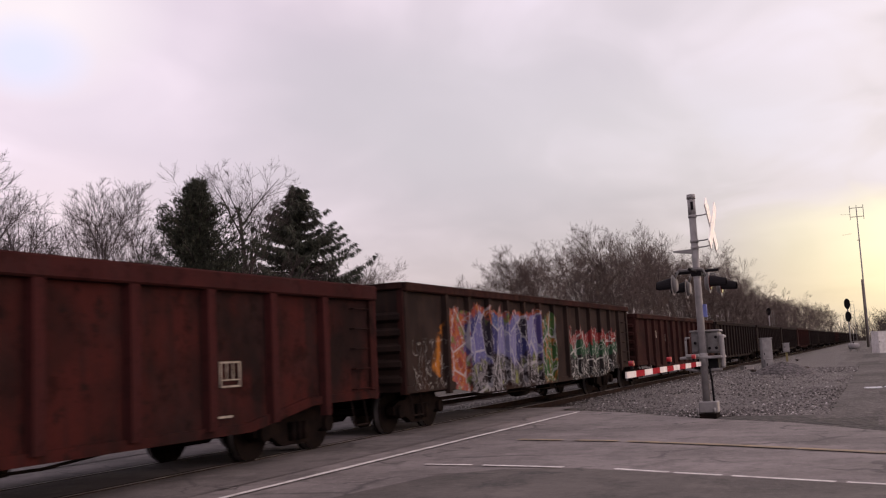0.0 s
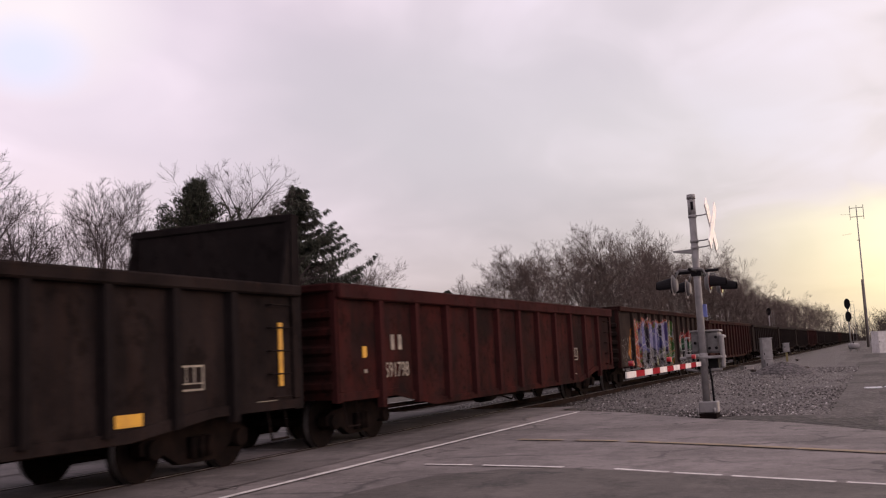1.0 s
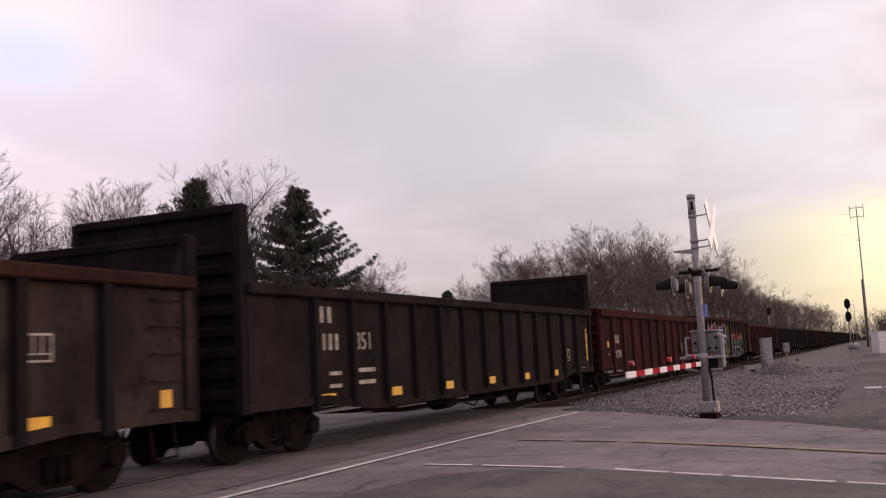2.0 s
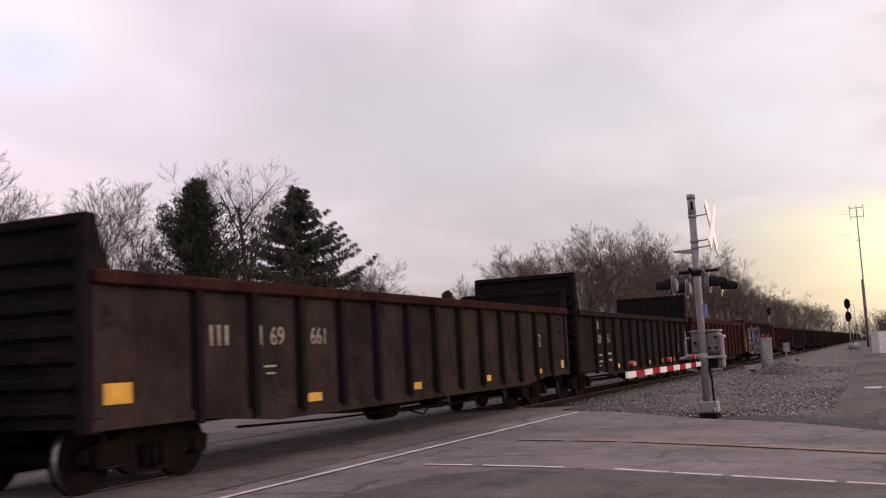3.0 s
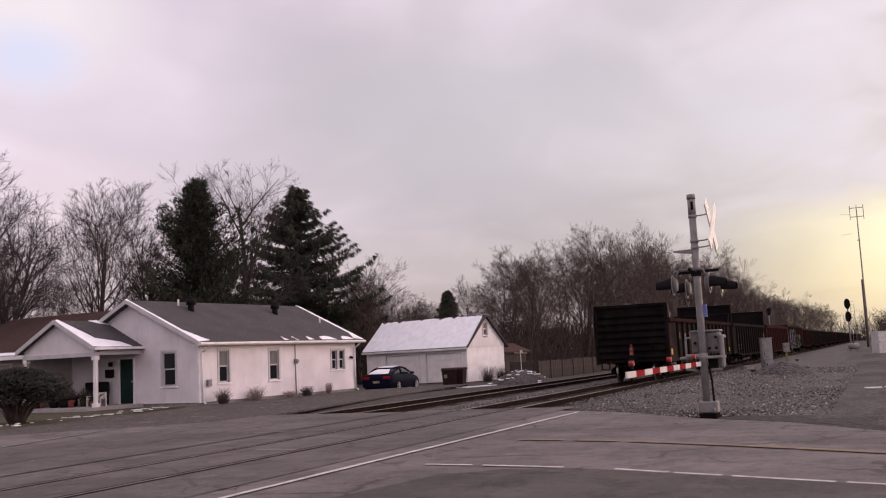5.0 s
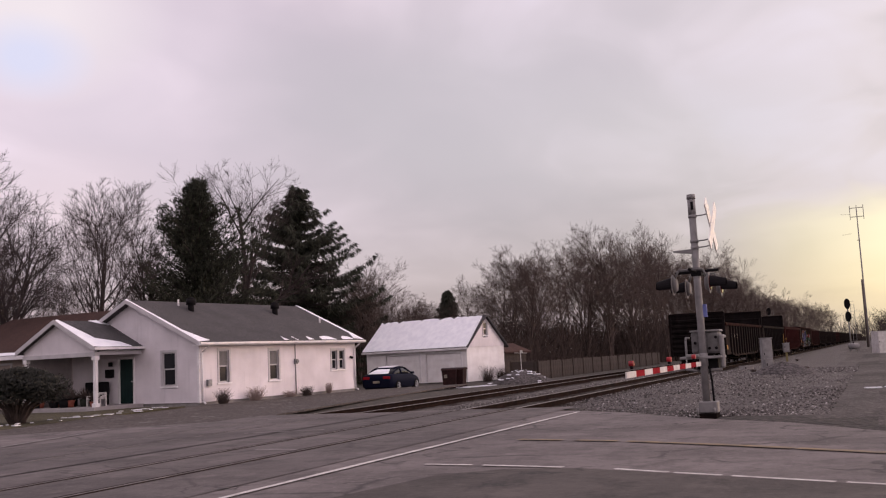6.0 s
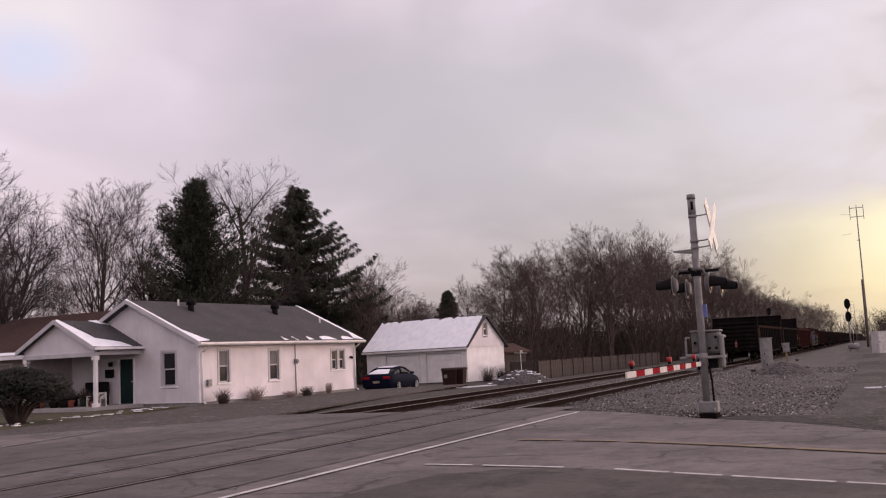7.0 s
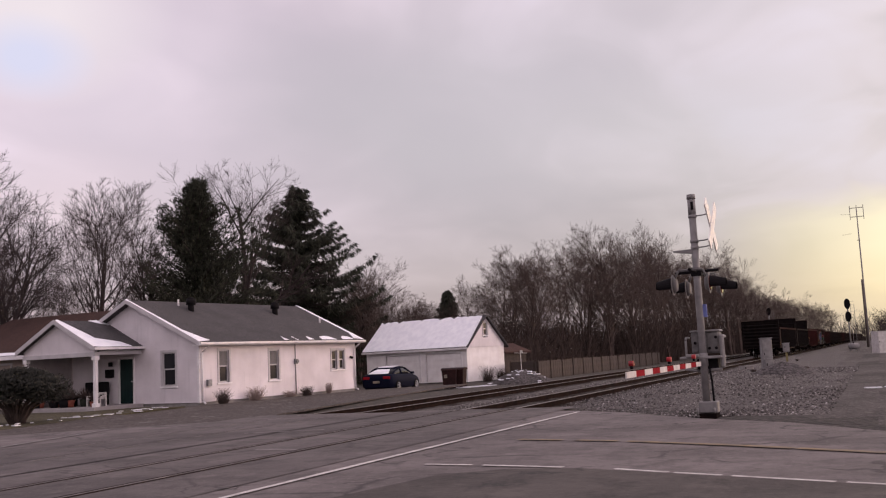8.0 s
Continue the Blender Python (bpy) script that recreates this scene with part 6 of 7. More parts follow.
    for x in (-0.7, -3.0, -seg + 0.35):
        lamp = new("gate_lamp")
        lamp.parent, lamp.matrix_basis = arm, pose(x, 0, 0.07)
        bm = B()
        tube(bm, (0, -0.035, 0.08), (0, 0.035, 0.08), 0.042, n=12)
        part("lens", bm, M["lit_gate"] if x > -3.5 else M["red_lens2"], lamp, "red gate lamp lens")
        bm = B()
        box(bm, -0.02, 0.02, -0.02, 0.02, 0, 0.05)
        part("stem", bm, M["black"], lamp)
    return t


def glow(name, col, strength):
    m = bpy.data.materials.new(name)
    m.use_nodes = True
    b = m.node_tree.nodes["Principled BSDF"]
    b.inputs["Base Color"].default_value = (*col, 1)
    b.inputs["Emission Color"].default_value = (*col, 1)
    b.inputs["Emission Strength"].default_value = strength
    return m


M["case_grey"] = plain("weathered_case", (0.15, 0.14, 0.14), (0.085, 0.08, 0.08), 6, 0.7)
M["crossbuck_white"] = plain("white_crossbuck_sheeting", (0.80, 0.78, 0.74), (0.70, 0.67, 0.63), 5, 0.5)
M["lit_red"] = glow("lit_red_lamp", (1.0, 0.12, 0.06), 6)
M["lit_amber"] = glow("lit_amber_lamp", (1.0, 0.55, 0.18), 5)
M["lit_gate"] = glow("lit_gate_lamp", (0.28, 0.006, 0.012), 0.06)
M["red_lens"] = plain("dark_red_lens", (0.12, 0.01, 0.01), (0.08, 0.008, 0.008), 5, 0.2)
M["red_lens2"] = plain("red_lens", (0.25, 0.012, 0.018), (0.16, 0.008, 0.012), 5, 0.25)
make_signal()


def make_cabinet(m, w, d, hgt, label, legs=0.0, mat="galv"):
    c = thing("equipment_cabinet", label, "cabinet", m)
    bm = B()
    box(bm, -d / 2, d / 2, -w / 2, w / 2, legs, hgt, 0.012)
    part("body", bm, M[mat], c)
    bm = B()
    box(bm, -d / 2 - 0.015, -d / 2, -w / 2 + 0.03, w / 2 - 0.03, legs + 0.04, hgt - 0.08, 0.004)
    door = part("door", bm, M[mat], c)
    bm = B()
    box(bm, -d / 2 - 0.04, -d / 2 - 0.015, w / 2 - 0.1, w / 2 - 0.06, (legs + hgt) / 2, (legs + hgt) / 2 + 0.1)
    part("handle", bm, M["black"], door)
    bm = B()
    box(bm, -d / 2 - 0.03, d / 2 + 0.03, -w / 2 - 0.03, w / 2 + 0.03, hgt, hgt + 0.035, 0.008)
    part("cap", bm, M[mat], c)
    if legs:
        bm = B()
        box(bm, -0.06, 0.06, -0.06, 0.06, -0.05, legs, 0.005)
        part("post", bm, M["galv"] if legs < 0.5 else M["yellow_post"], c)
    return c


M["yellow_post"] = plain("faded_yellow_post", (0.22, 0.18, 0.07), (0.14, 0.115, 0.055), 5, 0.8)
make_cabinet(pose(46.8, 4.85, 0.03, 0, 0, 20), 0.46, 0.4, 1.50, "grey steel lineside cabinet on the gravel bank")
make_cabinet(pose(46.1, 4.75, 0.03, 0, 0, 20), 0.30, 0.2, 0.55, "small grey box with pale bars beside the cabinet")
make_cabinet(pose(64.8, 5.5, 0.05, 0, 0, 15), 0.36, 0.3, 1.16, "small grey lineside box on a faded yellow post", 0.62)
make_cabinet(pose(88, -0.35, -0.05, 0, 0, 20), 1.7, 1.6, 1.80, "pale equipment shelter beside the railway", 0.0, "white_paint")
make_cabinet(pose(49.4, 6.1, 0.0, 0, 0, 40), 0.55, 0.4, 0.22, "low pale concrete junction box in the gravel", 0.0, "concrete")


def make_far_signal(m, heads, hgt, label):
    t = thing("railway_signal", label, "railway signal", m)
    bm = B()
    tube(bm, (0, 0, -0.2), (0, 0, hgt), 0.09, n=8)
    part("mast", bm, M["galv"], t)
    for z in heads:
        h = new("signal_head")
        h.parent, h.matrix_basis = t, pose(-0.15, 0, z)
        bm = B()
        slab(bm, [(0.36 * math.cos(a * math.pi / 10), 0.66 * math.sin(a * math.pi / 10)) for a in range(20)], "x", -0.03, 0.03)
        part("background", bm, M["black"], h)
        bm = B()
        for k in (-0.36, 0, 0.36):
            tube(bm, (-0.03, 0, k), (-0.3, 0, k), 0.13, n=10)
        part("hoods", bm, M["black"], h)
    bm = B()
    for y in (0.35, 0.75):
        tube(bm, (0.3, -y, -0.2), (0.3, -y, hgt - 0.6), 0.025, n=5)
    for i in range(int(hgt / 0.4)):
        tube(bm, (0.3, -0.35, 0.2 + 0.4 * i), (0.3, -0.75, 0.2 + 0.4 * i), 0.018, n=4)
    part("ladder", bm, M["galv"], t)
    return t


make_far_signal(pose(130, 3.4, 0), (5.55, 3.95), 6.1, "two-headed railway signal on a grey mast")
make_far_signal(pose(165, 16.2, 0), (6.2,), 6.9, "single-headed railway signal beyond the second track")


def make_aerial(m):
    t = thing("radio_mast", "tall thin radio mast with an aerial frame", "radio mast", m)
    bm = B()
    tube(bm, (0, 0, 0), (0, 0, 19.8), 0.14, 0.07, 6)
    part("pole", bm, M["galv"], t)
    bm = B()
    for z in (18.6, 19.9):
        tube(bm, (0, -0.9, z), (0, 0.9, z), 0.05, n=5)
    for y in (-0.9, 0.0, 0.9):
        tube(bm, (0, y, 18.2), (0, y, 20.3), 0.045, n=5)
    tube(bm, (0, 0.9, 19.0), (0, 2.2, 19.1), 0.02, n=4), tube(bm, (0, 0.9, 16.2), (0, 2.2, 16.1), 0.02, n=4)
    tube(bm, (-0.1, -0.15, 15.2), (-0.1, 0.3, 15.2), 0.06, n=5)
    part("aerial", bm, M["galv"], t)
    bm = B()
    box(bm, -0.4, 0.4, -0.4, 0.4, -0.1, 0.4)
    part("base", bm, M["concrete"], t)
    return t


make_aerial(pose(150, 1.5, 0))
M["old_pole"] = plain("weathered_pole", (0.11, 0.088, 0.08), (0.07, 0.056, 0.05), 4, 0.9)
bm = B()
tube(bm, (0, 0, -0.2), (0, 0, 9.0), 0.16, 0.12, 8)
pole = tagged(part("utility_pole", bm, M["old_pole"]), "plain grey-brown wooden utility pole", "pole")
pole.matrix_basis = pose(140, 1.55, 0)


def make_tank(m):
    c = thing("storage_tank", "small pale cylindrical tank on the railway lot", "tank", m)
    bm = B()
    tube(bm, (0, -0.40, 0.52), (0, 0.40, 0.52), 0.30, n=16)
    tube(bm, (0, 0.40, 0.52), (0, 0.52, 0.52), 0.30, 0.16, 16)
    tube(bm, (0, -0.52, 0.52), (0, -0.40, 0.52), 0.16, 0.30, 16)
    part("shell", bm, M["galv"], c)
    for y in (-0.28, 0.28):
        bm = B()
        box(bm, -0.22, 0.22, y - 0.04, y + 0.04, -0.05, 0.27)
        part("saddle", bm, M["concrete"], c)
    bm = B()
    tube(bm, (0, 0, 0.80), (0, 0, 0.93), 0.07, n=8)
    part("valve_cap", bm, M["black"], c)
    return c


make_tank(pose(103.5, 2.46, -0.02, 0, 0, 10))


# ---- plants ----
def bark(name, a, b):
    m = Nodes(name, 0.95, 0.0, 0.2)
    c = m.mix(m.ramp(m.noise(1.2, 4, 0.6, m.coords((3, 3, 0.8))), (0.35, 0.0), (0.65, 1.0)), b, a)
    return m.done(c, m.noise(8, 4, 0.6, m.coords((4, 4, 1))), 0.5, 0.02)


M["bark"] = bark("grey_bark", (0.052, 0.039, 0.038), (0.027, 0.020, 0.021))
M["bark_far"] = bark("brown_twigs", (0.105, 0.078, 0.069), (0.056, 0.042, 0.038))
M["brush"] = bark("pale_brown_brush", (0.062, 0.045, 0.039), (0.032, 0.0235, 0.021))


class Wood:
    """Collects tapered limbs as plain vertex and face lists."""

    def __init__(self):
        self.v, self.f = [], []

    def limb(self, pts, radii, n=5):
        base = None
        for (p, r), i in zip(zip(pts, radii), range(len(pts))):
            d = (pts[min(i + 1, len(pts) - 1)] - pts[max(i - 1, 0)])
            d = d.normalized() if d.length > 1e-6 else Vector((0, 0, 1))
            u = d.orthogonal().normalized()
            w = d.cross(u)
            s = len(self.v)
            for k in range(n):
                a = 2 * math.pi * k / n
                self.v.append(tuple(p + (u * math.cos(a) + w * math.sin(a)) * r))
            if base is not None:
                for k in range(n):
                    self.f.append((base + k, base + (k + 1) % n, s + (k + 1) % n, s + k))
            base = s

    def mesh(self, name, material):
        me = bpy.data.meshes.new(name)
        me.from_pydata(self.v, [], self.f)
        me.materials.append(material)
        return me


def grow(wood, rnd, p, d, length, r, level, spread, up, kids, trunk=None):
    """A limb that bends as it goes and throws off smaller ones."""
    steps = (7, 5, 4, 3, 2)[min(level, 4)]
    pts, radii = [p.copy()], [r]
    q, dirn = p.copy(), d.copy()
    for i in range(steps):
        dirn = (dirn + Vector((rnd.uniform(-1, 1), rnd.uniform(-1, 1), rnd.uniform(-0.8, 0.8) + up)) * (0.10 if level == 0 else 0.15)).normalized()
        q = q + dirn * length / steps
        pts.append(q.copy()), radii.append(max(0.006, r * (1 - 0.80 * (i + 1) / steps)))
    (trunk if level == 0 and trunk is not None else wood).limb(pts, radii, 6 if level < 2 else 3)
    if level >= len(kids):
        return
    turn = rnd.uniform(0, 6.283)
    for k in range(kids[level]):
        f = 0.30 + 0.68 * (k + rnd.random()) / kids[level] if level == 0 else rnd.uniform(0.15, 0.98)
        i = min(int(f * steps), steps - 1)
        t = f * steps - i
        a = pts[i].lerp(pts[i + 1], t)
        axis = (pts[i + 1] - pts[i]).normalized()
        o = axis.orthogonal().normalized()
        turn += 2.4 + rnd.uniform(-0.5, 0.5)
        o.rotate(Matrix.Rotation(turn, 3, axis))
        ang = spread * rnd.uniform(0.7, 1.25)
        nd = (axis * math.cos(ang) + o * math.sin(ang)).normalized()
        share = (0.62 - 0.30 * f) if level == 0 else (0.66 - 0.28 * f)
        grow(wood, rnd, a, nd, length * share * rnd.uniform(0.8, 1.15), max(0.0095, r * (1 - 0.75 * f) * rnd.uniform(0.5, 0.68)), level + 1, spread, up, kids)


def make_bare_tree(seed, hgt, r, kids, spread, label, lean=0.0, split=1, material="bark", twig=1.0):
    t = thing("bare_tree", label, "tree")
    rnd = random.Random(seed)
    crown, trunk = Wood(), Wood()
    for s in range(split):
        a = rnd.uniform(0, 6.28)
        tilt = lean if split == 1 else rnd.uniform(0.08, 0.3)
        d = Vector((math.cos(a) * tilt, math.sin(a) * tilt, 1)).normalized()
        grow(crown, rnd, Vector((0.12 * math.cos(a) * (split > 1), 0.12 * math.sin(a) * (split > 1), -0.2)), d, hgt * rnd.uniform(0.76, 0.84), r * (1 if split == 1 else 0.7), 0, spread, 0.30, kids, trunk)
    for nm, w in (("trunk", trunk), ("crown", crown)):
        o = new(nm, w.mesh(nm, M[material]))
        o.parent = t
        if nm == "crown":
            tagged(o, kind="stuff")
    return t


M["needle"] = Nodes("spruce_needles", 0.85, 0.0, 0.2)
M["needle"] = M["needle"].done(M["needle"].ramp(M["needle"].island(), (0.0, (0.016, 0.019, 0.014)), (0.6, (0.036, 0.040, 0.028)), (1.0, (0.068, 0.068, 0.048))))


def make_conifer(seed, hgt, r, label, style):
    """style 'spruce': tiers of drooping boughs; 'pine': a dense, rounded column of upswept sprays."""
    t = thing("conifer", label, "tree")
    rnd = random.Random(seed)
    trunk, boughs = Wood(), Wood()
    trunk.limb([Vector((0, 0, -0.2)), Vector((0.05, 0, hgt * 0.5)), Vector((0, 0, hgt * 0.98))], [0.26, 0.16, 0.02], 7)
    nv, nf = [], []

    def spray(p, d, size):
        """A tuft of flat needle blades."""
        for _ in range(5):
            o = (d + Vector((rnd.uniform(-0.7, 0.7), rnd.uniform(-0.7, 0.7), rnd.uniform(-0.7, 0.4)))).normalized()
            s = o.orthogonal().normalized()
            s.rotate(Matrix.Rotation(rnd.uniform(0, 6.28), 3, o))
            ln, w = size * rnd.uniform(0.7, 1.5), size * rnd.uniform(0.05, 0.10)
            b = len(nv)
            nv.extend([tuple(p - s * w * 0.4), tuple(p + o * ln * 0.55 - s * w), tuple(p + o * ln), tuple(p + o * ln * 0.55 + s * w)])
            nf.append((b, b + 1, b + 2, b + 3))

    z = hgt * 0.08
    while z < hgt * 0.985:
        f = z / hgt
        if style == "spruce":
            reach = r * min(1, (1 - f) * 1.75 + 0.03)
            count, droop = 8, -0.30 + 0.75 * f
        else:
            reach = r * min(1, (1 - f) * 1.55 + 0.06)
            count, droop = 6, 0.25 + 1.1 * f * f
        for k in range(count):
            a = rnd.uniform(0, 6.28)
            L = reach * rnd.uniform(0.45, 1.08) + 0.1
            if style == "pine":
                L *= 0.95 + 0.75 * noise.noise((math.cos(a) * 1.3, math.sin(a) * 1.3 + seed, z * 0.42))
            d = Vector((math.cos(a), math.sin(a), droop + rnd.uniform(-0.15, 0.15))).normalized()
            pts = [Vector((0, 0, z + rnd.uniform(-0.2, 0.2)))]
            m = max(3, int(L / 0.42))
            for i in range(m):
                curve = 0.16 if style == "spruce" else 0.06
                d = (d + Vector((rnd.uniform(-0.12, 0.12), rnd.uniform(-0.12, 0.12), curve * (i / m - 0.2)))).normalized()
                pts.append(pts[-1] + d * L / m)
            boughs.limb(pts, [0.045 * (1 - i / (m + 1)) + 0.006 for i in range(m + 1)], 3)
            for i in range(1, m + 1):
                g = i / m
                for _ in range(6 if style == "spruce" else 9):
                    side = d.cross(Vector((0, 0, 1))).normalized() * rnd.uniform(-1, 1) * (0.50 * (1.15 - g))
                    p = pts[i].lerp(pts[i - 1], rnd.random()) + side
                    hang = Vector((0, 0, -1.0 if style == "spruce" else 0.35))
                    if style == "pine":
                        p += Vector((rnd.uniform(-0.3, 0.3), rnd.uniform(-0.3, 0.3), rnd.uniform(-0.35, 0.35)))
                    spray(p, (d * 0.7 + hang + side * 0.6).normalized(), 0.40 if style == "spruce" else 0.26)
        z += hgt * (0.021 if style == "spruce" else 0.0125) * rnd.uniform(0.5, 1.5)
    for nm, me in (("trunk", trunk.mesh("trunk", M["bark"])), ("bough_wood", boughs.mesh("bough_wood", M["bark"]))):
        o = new(nm, me)
        o.parent = t
        if nm == "bough_wood":
            tagged(o, kind="stuff")
    me = bpy.data.meshes.new("needles")
    me.from_pydata(nv, [], nf)
    me.materials.append(M["needle"])
    o = new("needles", me)
    o.parent = t
    tagged(o, kind="stuff")
    return t


def ground_at(x, y):
    return fall(x, y) - 0.05


def stand(t, x, y, turn=0, size=1.0, z=0.0):
    t.matrix_basis = pose(x, y, ground_at(x, y) + z, 0, 0, turn)
    t.scale = (size, size, size)
    return t


# garden trees behind the white house
stand(make_conifer(2, 13.2, 5.4, "tall dense dark pine behind the white house", "pine"), 48.5, 38.6)
stand(make_conifer(5, 15.5, 6.7, "tall spruce with drooping dark boughs", "spruce"), 62.2, 40.0)
stand(make_bare_tree(21, 16.0, 0.36, (10, 7, 6, 5), 0.66, "tall bare tree with a crooked trunk between the conifers", 0.06, 1, "bark"), 53.7, 38.4, 20)
stand(make_bare_tree(22, 12.6, 0.22, (10, 7, 6, 4), 0.58, "tall slender bare tree with two stems behind the house", 0.0, 2), 41.4, 40.8, 10)
stand(make_bare_tree(23, 12.4, 0.24, (8, 6, 5, 4), 0.66, "spreading bare tree with many thin branches", 0.0, 3), 40.4, 46.8, 80)
stand(make_bare_tree(24, 12.4, 0.15, (10, 6, 5, 4), 0.52, "slender bare tree behind the houses"), 47.7, 42.7, 200)
stand(make_bare_tree(25, 13.2, 0.24, (10, 7, 6, 5), 0.70, "wide bare tree beside the brown-roofed house", 0.05), 35.6, 43.4, 130)
stand(make_bare_tree(26, 12.2, 0.22, (8, 6, 5, 4), 0.72, "dense low-branched bare tree behind the brown roof", 0.0, 2), 38.2, 44.6, 40)

variants = [
    make_bare_tree(31, 15, 0.28, (11, 8, 6, 5), 0.68, "spreading bare tree with dense brown twigs", 0.05, 1, "bark_far"),
    make_bare_tree(32, 14, 0.22, (9, 7, 6, 4), 0.58, "many-stemmed bare tree with fine twigs", 0.0, 3, "bark_far"),
    make_bare_tree(33, 16, 0.26, (11, 8, 6, 4), 0.56, "tall bare tree with upright branches", 0.06, 1, "bark_far"),
    make_bare_tree(34, 11.5, 0.18, (9, 7, 6, 4), 0.66, "low bushy bare tree with tangled twigs", 0.0, 2, "bark_far"),
]
GROVE = "bare trees along the railway"
YARD = "bare trees behind the houses"
used = set()


def plant(kind, x, y, size, turn, group):
    z = ground_at(x, y)
    src = variants[kind]
    if kind not in used:
        used.add(kind)
        stand(src, x, y, turn, size)
        tagged(src, group=group)
        return src
    o = copy_thing(src, pose(x, y, z, 0, 0, turn))
    o.scale = (size, size, size)
    return tagged(o, group=group)


rnd = random.Random(77)
# thin garden trees further back, left of the pine
for kind, x, y, s in ((3, 50.5, 51.0, 0.72), (3, 45.5, 53.0, 0.72), (2, 56.5, 48.0, 0.70), (3, 58.0, 45.0, 0.75), (3, 55.5, 42.5, 0.68), (3, 64.5, 44.0, 0.72), (3, 66.5, 42.0, 0.70), (3, 38.0, 50.5, 0.85), (3, 42.5, 48.5, 0.80), (3, 52.5, 46.5, 0.66)):
    plant(kind, x, y, s, rnd.uniform(0, 360), YARD)
# between the spruce and the garage roof, and behind the garage
for kind, x, y, s in ((3, 66.5, 37.6, 0.72), (3, 68.7, 36.9, 0.78), (1, 71.0, 38.5, 0.62), (3, 74.0, 35.5, 0.55), (3, 64.0, 36.0, 0.60), (3, 82.0, 40.0, 0.58), (1, 93.0, 44.5, 0.54), (3, 88.0, 42.0, 0.56), (3, 96.6, 41.1, 0.80), (3, 101.0, 40.5, 0.74), (0, 106.0, 40.0, 0.58)):
    plant(kind, x, y, s, rnd.uniform(0, 360), YARD)
# the grove beyond the fence, running along the far side of the railway
for kind, x, y, s in ((0, 75.5, 26.3, 0.64), (3, 80.2, 30.0, 0.86), (3, 83.5, 28.0, 0.84), (3, 88.0, 26.7, 0.94), (1, 93.3, 26.6, 0.86), (0, 96.8, 24.9, 0.98), (2, 101.4, 23.6, 0.84), (0, 104.5, 24.5, 0.88), (2, 109.7, 22.7, 0.95), (0, 113.0, 22.5, 0.94), (2, 117.0, 22.0, 0.90), (0, 122.0, 20.8, 0.88), (1, 127.0, 20.5, 0.90), (2, 133.0, 19.8, 0.86), (0, 139.0, 19.4, 0.92), (2, 146.0, 18.6, 0.92), (3, 152.0, 18.8, 0.95), (3, 157.0, 18.8, 0.9), (0, 163.0, 19.8, 0.75), (3, 170.0, 19.0, 0.85), (1, 178.0, 19.5, 0.75), (3, 187.0, 19.5, 0.85), (0, 197.0, 20.0, 0.72), (3, 206.0, 19.5, 0.85), (1, 218.0, 20.0, 0.8), (3, 232.0, 20.0, 0.9), (0, 248.0, 20.5, 0.8), (3, 262.0, 20.0, 0.95), (1, 280.0, 20.0, 0.9), (3, 300.0, 20.0, 1.0), (0, 325.0, 20.0, 0.9), (3, 350.0, 20.0, 1.0), (1, 380.0, 19.0, 1.0), (3, 415.0, 18.0, 1.1),
                         (3, 86.0, 32.5, 0.92), (3, 94.0, 31.0, 1.0), (3, 103.0, 29.0, 1.05), (3, 111.0, 27.5, 1.1), (3, 119.0, 26.0, 1.1), (3, 128.0, 24.5, 1.1), (3, 138.0, 23.0, 1.1), (3, 91.0, 23.5, 0.72), (3, 99.0, 22.3, 0.75), (3, 107.0, 21.2, 0.8), (3, 119.0, 20.0, 0.85), (3, 130.0, 19.2, 0.85), (3, 142.0, 18.6, 0.9)):
    plant(kind, x + rnd.uniform(-0.4, 0.4), y + rnd.uniform(-0.3, 0.3), s, rnd.uniform(0, 360), GROVE)
stand(make_conifer(9, 9.4, 2.5, "small dark spruce among the bare trees", "spruce"), 100.5, 44.7)


def make_thicket(name, seed, runs, label, dens=10.0):
    """Tangled saplings and brush, too many to count: thin rising stems with forks."""
    rnd = random.Random(seed)
    w = Wood()
    for (x0, y0), (x1, y1), depth, h0, h1 in runs:
        ln = math.hypot(x1 - x0, y1 - y0)
        for i in range(int(ln * dens)):
            f = rnd.random()
            x, y = x0 + (x1 - x0) * f + rnd.uniform(-0.5, 0.5), y0 + (y1 - y0) * f + rnd.uniform(0, depth)
            hg = (h0 + (h1 - h0) * f) * rnd.uniform(0.35, 1.1)
            p = Vector((x, y, ground_at(x, y) - 0.1))
            d = Vector((rnd.uniform(-0.4, 0.4), rnd.uniform(-0.4, 0.4), 1)).normalized()
            m = p + d * hg * 0.5
            d2 = (d + Vector((rnd.uniform(-0.5, 0.5), rnd.uniform(-0.5, 0.5), 0.2))).normalized()
            e = m + d2 * hg * 0.5
            r = 0.016 * hg ** 0.5 + 0.008
            w.limb([p, m, e], [r * 1.6, r, 0.005], 3)
            for _ in range(6):
                g = rnd.uniform(0.15, 1)
                b = p.lerp(m, g * 2) if g < 0.5 else m.lerp(e, g * 2 - 1)
                dd = Vector((rnd.uniform(-1, 1), rnd.uniform(-1, 1), rnd.uniform(0.0, 1.0))).normalized()
                w.limb([b, b + dd * hg * rnd.uniform(0.10, 0.24)], [r * 0.6, 0.006], 3)
    o = new(name, w.mesh(name, M["brush"]))
    return tagged(o, label, "brush", kind="stuff")


